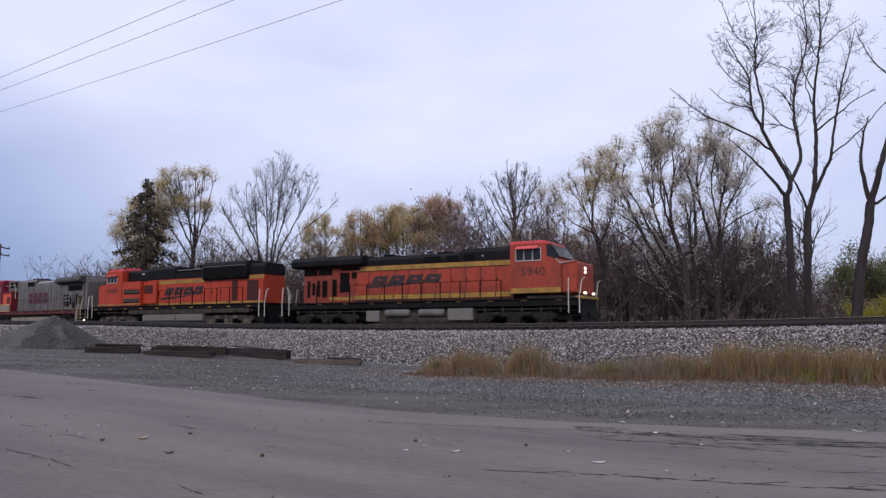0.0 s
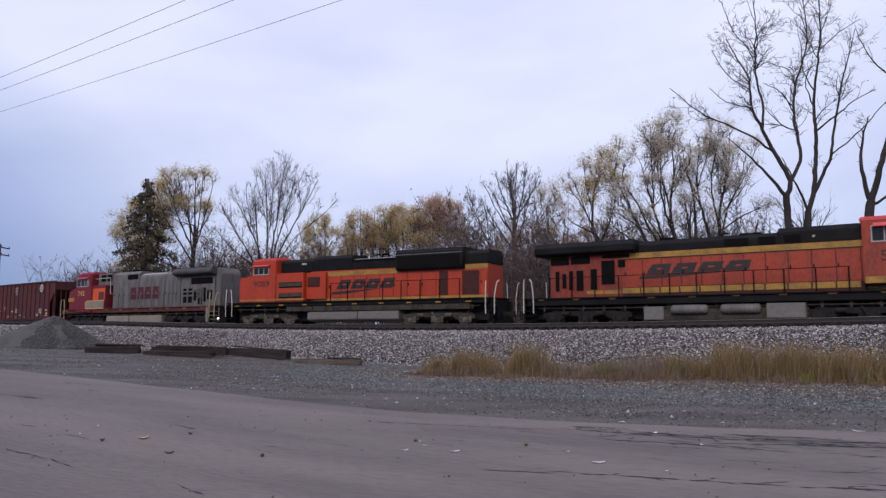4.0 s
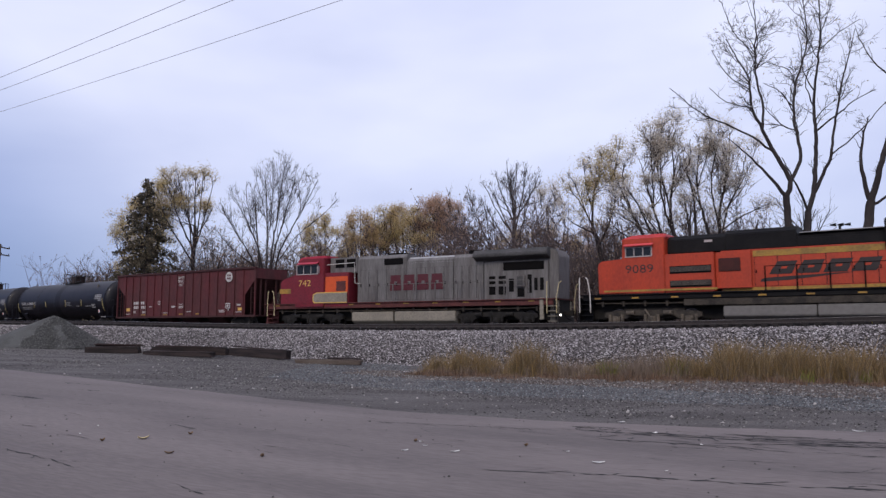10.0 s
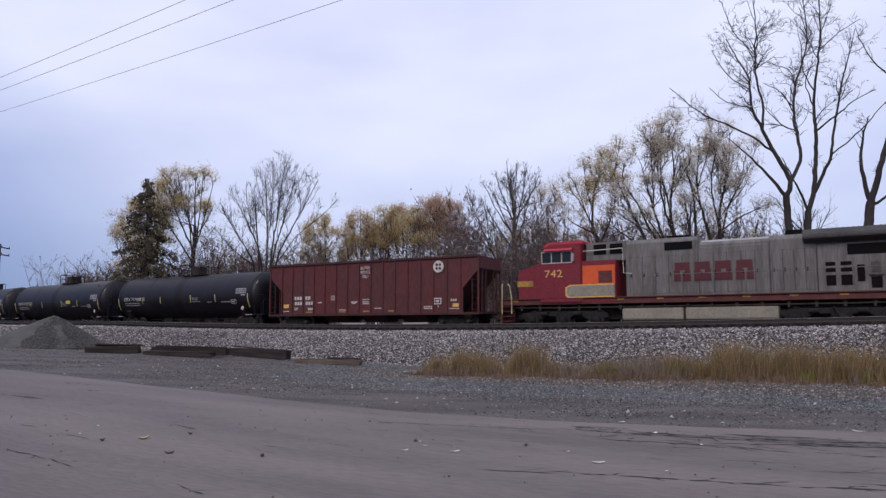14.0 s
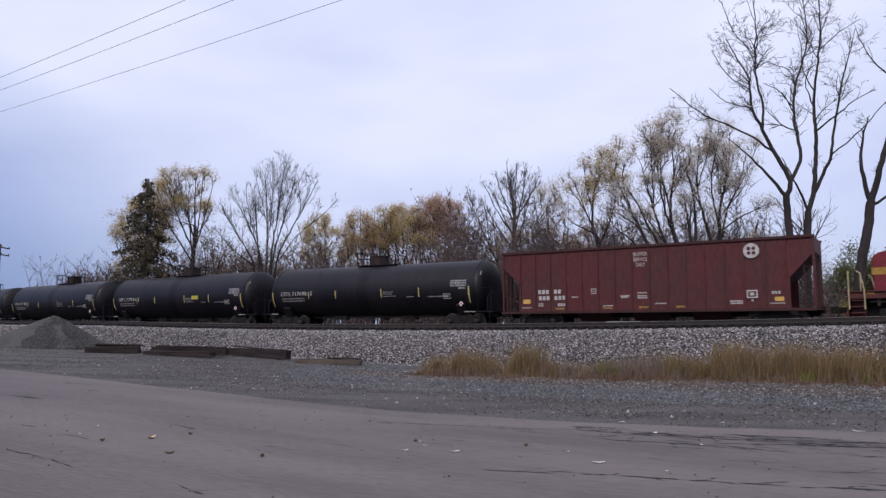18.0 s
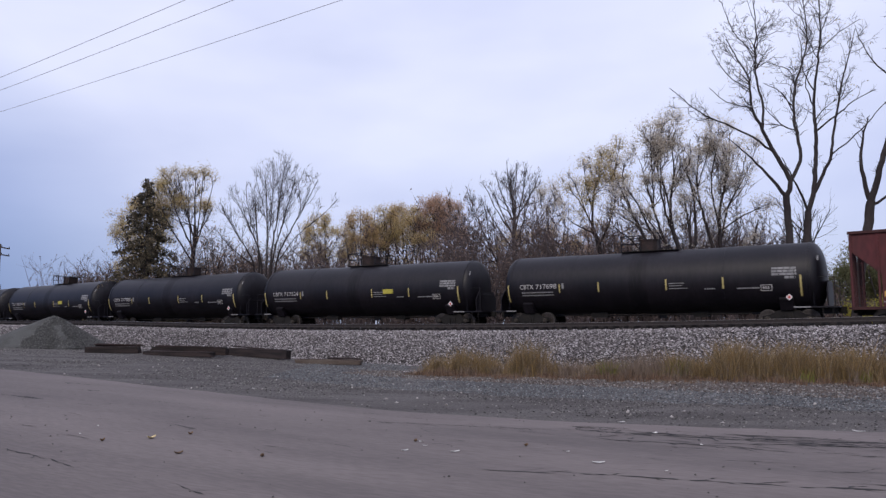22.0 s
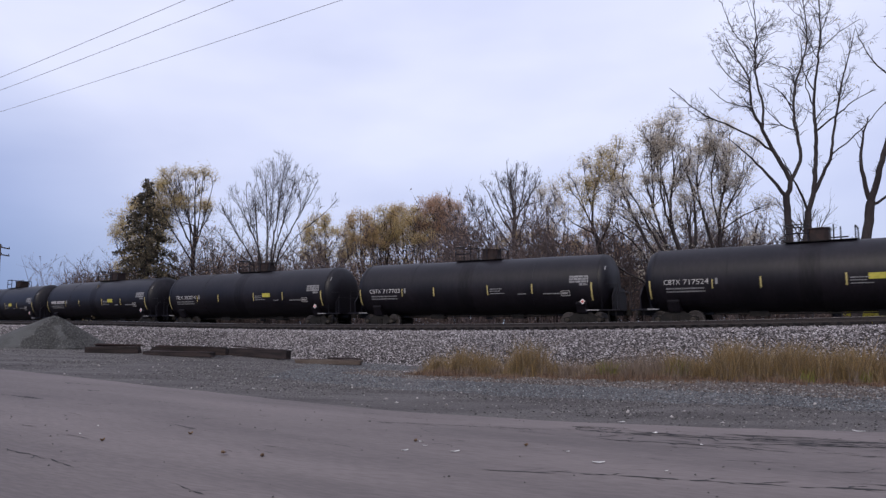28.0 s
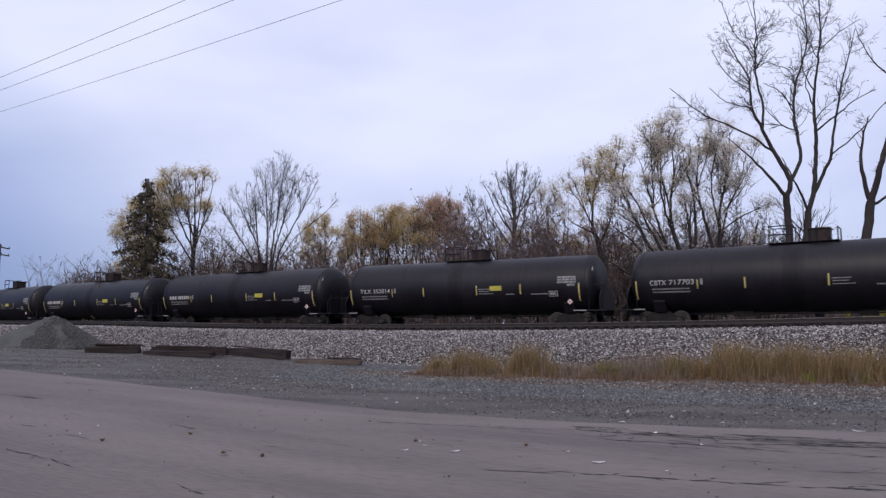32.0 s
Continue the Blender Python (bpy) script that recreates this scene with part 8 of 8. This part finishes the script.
# ---------------- cracks in the asphalt, each a thin ragged gap filled dark ----------------
CRACKS = [(2.0, 13.22, 6.54, 11.09, 0.05), (2.4, 12.93, 5.7, 11.91, 0.03), (4.05, 11.57, 6.6, 11.2, 0.045), (1.4, 9.28, 3.89, 8.44, 0.035), (3.86, 8.42, 5.6, 8.1, 0.045), (-9.99, 16.83, -8.61, 16.11, 0.05), (-10.31, 20.31, -9.41, 19.88, 0.05),
          (-9.02, 18.42, -8.32, 18.36, 0.05), (-5.18, 13.24, -4.02, 12.36, 0.02), (-5.94, 10.15, -5.0, 9.47, 0.022), (-2.93, 8.27, -2.48, 7.84, 0.025), (3.23, 11.74, 4.65, 10.94, 0.03)]
CRACKS2 = [(4.59, 9.35, 5.6, 9.19, 0.02), (-5.02, 9.51, -4.4, 8.98, 0.015), (0.4, 9.46, 1.4, 9.2, 0.018), (-1.56, 14.34, 2.03, 13.07, 0.02), (2.5, 12.03, 4.38, 11.3, 0.03), (4.4, 12.0, 7.4, 11.5, 0.03), (5.0, 11.5, 7.6, 10.9, 0.03), (4.6, 8.6, 6.0, 8.3, 0.03)]


def crack(x0, y0, x1, y1, w_, seed, level=0):
    r = random.Random(seed)
    ln = math.hypot(x1 - x0, y1 - y0)
    n_ = max(5, int(ln / 0.09))
    ux, uy = (x1 - x0) / ln, (y1 - y0) / ln
    g_ = Geo()
    off = 0.0
    pts = []
    for i in range(n_ + 1):
        off = off * 0.85 + r.gauss(0, 0.016)
        t = i / n_
        ww = w_ * 0.9 * min(1, 6 * t, 6 * (1 - t)) * max(0.06, r.uniform(-0.35, 1.25)) + 0.001
        x, y = x0 + ux * ln * t - uy * off, y0 + uy * ln * t + ux * off
        z = float(lot_z(x, y)) + 0.029
        pts.append((x, y))
        g_.v += [(x - uy * ww, y + ux * ww, z), (x + uy * ww, y - ux * ww, z)]
    g_.f += [(2 * i, 2 * i + 1, 2 * i + 3, 2 * i + 2) for i in range(n_)]
    ob = part("crack", g_, CRACK, road, "dark open crack")
    if level == 0:
        for j in range(int(ln * 2.2)):
            i = r.randrange(2, n_ - 1)
            a = math.atan2(uy, ux) + r.choice((-1, 1)) * r.uniform(0.25, 1.0)
            k = r.uniform(0.12, 0.5)
            crack(pts[i][0], pts[i][1], pts[i][0] + math.cos(a) * k, pts[i][1] + math.sin(a) * k, w_ * 0.55, seed * 31 + j, 1)
    return ob


for i, c in enumerate(CRACKS + CRACKS2):
    crack(*c, 100 + i)
# broken, netted asphalt near the road's edge
r = random.Random(77)
for i in range(150):
    x = r.uniform(2.2, 8.2)
    y = edge_at(x) - 0.5 - abs(r.gauss(0, 0.75)) - 0.12 * (x - 2)
    a = radians(-24) + r.gauss(0, 0.22) if r.random() < 0.72 else radians(60) + r.gauss(0, 0.4)
    k = r.uniform(0.25, 1.1) if a < 0.4 else r.uniform(0.1, 0.3)
    crack(x, y, x + math.cos(a) * k, y + math.sin(a) * k, r.uniform(0.008, 0.028), 900 + i, 1)
for i in range(60):
    x = r.uniform(-9, 7)
    y = edge_at(x) - r.uniform(0.8, 7.5)
    a = radians(-33 if x < 0 else -22) + r.gauss(0, 0.15)
    k = r.uniform(0.2, 0.9)
    crack(x, y, x + math.cos(a) * k, y + math.sin(a) * k, r.uniform(0.006, 0.014), 1200 + i, 1)

# ---------------- fallen leaves and scraps on the road ----------------
LEAF_DRY = mat("pale_dry_leaf", (0.62, 0.50, 0.28), 0.8, var=0.25, scale=20, fine=80)
LEAF_DARK = mat("brown_curled_leaf", (0.16, 0.10, 0.06), 0.85, var=0.3, scale=20, fine=80)
SCRAP = mat("dirty_white_scrap", (0.62, 0.60, 0.57), 0.8, var=0.2)


def scrap(name, x, y, ln, w_, material, label, seed, curl=0.35):
    """Small curled leaf or flat scrap."""
    r = random.Random(seed)
    g_ = Geo()
    for i in range(6):
        t = i / 5
        hw = w_ * 0.5 * math.sin(math.pi * (0.12 + 0.8 * t)) * r.uniform(0.85, 1.1)
        zz = curl * ln * (2 * t - 1) ** 2 * 0.5
        for k, u in enumerate((-1, 0, 1)):
            g_.v.append(((t - 0.5) * ln, u * hw, zz + abs(u) * curl * w_ * 0.5 + 0.002))
    for i in range(5):
        for k in range(2):
            a_ = i * 3 + k
            g_.f.append((a_, a_ + 1, a_ + 4, a_ + 3))
    me_ = bpy.data.meshes.new(name)
    top = len(g_.v)
    g_.v += [(a_, b_, c_ - 0.003) for a_, b_, c_ in g_.v]
    g_.f += [tuple(i + top for i in f[::-1]) for f in g_.f]
    me_.from_pydata(g_.v, [], g_.f)
    me_.materials.append(material)
    ob = tagged(new(name, me_), label, "litter", "litter on the road")
    ob.matrix_basis = pose(x, y, float(lot_z(x, y)) + 0.027, 0, 0, r.uniform(0, 360))
    return ob


LEAF_A = scrap("fallen_leaf", -4.5, 11.27, 0.16, 0.09, LEAF_DRY, "pale curled dry leaf on the asphalt", 3)
LEAF_B = scrap("fallen_leaf", -3.69, 10.14, 0.12, 0.08, LEAF_DARK, "brown curled leaf on the asphalt", 4)
for i, (x, y) in enumerate(((-3.99, 11.86), (-4.97, 10.96), (-2.43, 10.12), (1.25, 11.3), (-0.43, 11.74))):
    scrap("fallen_leaf", x, y, 0.09, 0.06, LEAF_DARK, "small dark curled leaf on the asphalt", 10 + i, 0.6)
for i, (x, y, k) in enumerate(((-5.59, 11.56, 0.07), (-5.73, 12.43, 0.07), (-0.55, 10.9, 0.12), (-0.34, 11.74, 0.08), (-0.27, 11.35, 0.09), (0.17, 10.8, 0.15), (2.05, 9.92, 0.17), (1.79, 10.8, 0.08), (2.77, 9.35, 0.07), (3.93, 11.41, 0.09), (3.57, 12.66, 0.16), (3.37, 14.15, 0.16), (7.13, 12.86, 0.2), (-5.14, 20.29, 0.14))):
    scrap("litter_scrap", x, y, k, k * 0.45, SCRAP, "small dirty white scrap on the ground", 30 + i, 0.15)

# ---------------- overhead wires and poles ----------------
WIRE = mat("weathered_wire", (0.22, 0.20, 0.22), 0.6, var=0.2)
POLE = mat("grey_weathered_pole_wood", (0.12, 0.10, 0.085), 0.95, var=0.35, scale=1, fine=20, stretch=(3, 3, 0.2))


def utility_pole(x, y, h):
    z = float(ground_z(x, y)[0])
    ob = thing("utility_pole", "weathered wooden utility pole with crossarms", "utility pole", "utility poles")
    part("pole", Geo().tube([(x, y, z - 0.2), (x, y, z + h)], [0.16, 0.10], 12), POLE, ob, smooth=True)
    for k in (0.25, 1.0):
        arm = part("crossarm", Geo().box(x - 0.17, x - 0.09, y - 1.9, y + 1.9, z + h - k - 0.12, z + h - k), POLE, ob, bevel=0.01)
        for u in (-1.7, -0.55, 0.5, 1.8):
            part("insulator", Geo().tube([(x - 0.13, y + u, z + h - k), (x - 0.13, y + u, z + h - k + 0.14)], [0.035, 0.05], 8), GLASS, arm)
    return ob


utility_pole(-45.5, 75, 9.3)
utility_pole(-38.0, 39.0, 9.75 - float(ground_z(-38.0, 39.0)[0]))
utility_pole(22.0, -2.6, 9.75)
for x0, y0, x1, y1 in WIRES:
    ob = thing("overhead_wire", "thin dark overhead wire with slight sag", "wire", "overhead wires")
    dx, dy = x1 - x0, y1 - y0
    pts = []
    for i in range(31):
        t = i / 30
        u = 2 * t - 1
        pts.append((x0 + dx * t, y0 + dy * t, 9.0 + 0.6 * (u * u) - 0.02))
    part("strand", Geo().tube(pts, 0.006, 5), WIRE, ob)

# ---------------- ties, last: each one a piece of the track ----------------
TIE_MESH = Geo().box(-0.115, 0.115, -1.3, 1.3, -0.18, 0.0).mesh("tie", bevel=0.012)
TIE_MESH.materials.append(TIE)
PLATE = Geo().box(-0.09, 0.09, -0.17, 0.17, 0, 0.014).mesh("tie_plate")
PLATE.materials.append(RAIL)
for line, q0, top in rails:
    lo, hi = (-80, 42) if q0 == NEAR_Q else (-60, 60)
    for k in range(int((hi - lo) / 0.52)):
        s = lo + k * 0.52 + 0.03 * math.sin(k * 7.3)
        x, y, h = track(s, q0)
        t = part("tie", TIE_MESH, TIE, line)
        t.matrix_basis = pose(x, y, top - 0.185 + (float(sag(s)) if q0 == NEAR_Q else 0), 0, 0, h + 1.2 * math.sin(k * 3.7))


def motions():
    """The train rolls by at a steady pace; each wheelset turns with it."""
    for car, s0 in CARS:
        rows = []
        for i in range(33):
            s = s0 - 0.2 + SPEED * (i - 15.0)
            x, y, h = track(s, FAR_Q)
            rows.append((float(i), pose(x, y, FAR_RAIL_Z, 0, 0, h)))
        walk(car, rows)
    for axle, x, r in AXLES:
        rate = math.degrees(SPEED / r)
        rows = [(k * 4 / 30, pose(x, 0, r, 0, (rate * k * 4 / 30) % 360, 0)) for k in range(241)]
        walk(axle, rows)
    # two leaves pushed along the road by gusts
    z = float(lot_z(-4.4, 11.3)) + 0.03
    a, b, c, d = pose(-4.5, 11.27, z, 0, 0, 25), pose(-4.40, 11.33, z, 0, 0, 60), pose(-4.12, 11.45, z, 0, 0, 100), pose(-1.2, 5.0, 0.03, 0, 0, 150)
    walk(LEAF_A, [(0.0, a), (17.2, a), (17.9, b), (24.0, b), (24.5, c), (25.4, d), (32.0, d)])
    z = float(lot_z(-3.5, 10.14)) + 0.03
    p = [pose(x, 10.14, z, 0, 0, h) for x, h in ((-3.69, 10), (-3.55, 40), (-3.39, 70), (-2.96, 120))]
    walk(LEAF_B, [(0.0, p[0]), (17.5, p[0]), (23.0, p[1]), (24.6, p[1]), (25.5, p[2]), (27.3, p[3]), (32.0, p[3])])


motions()
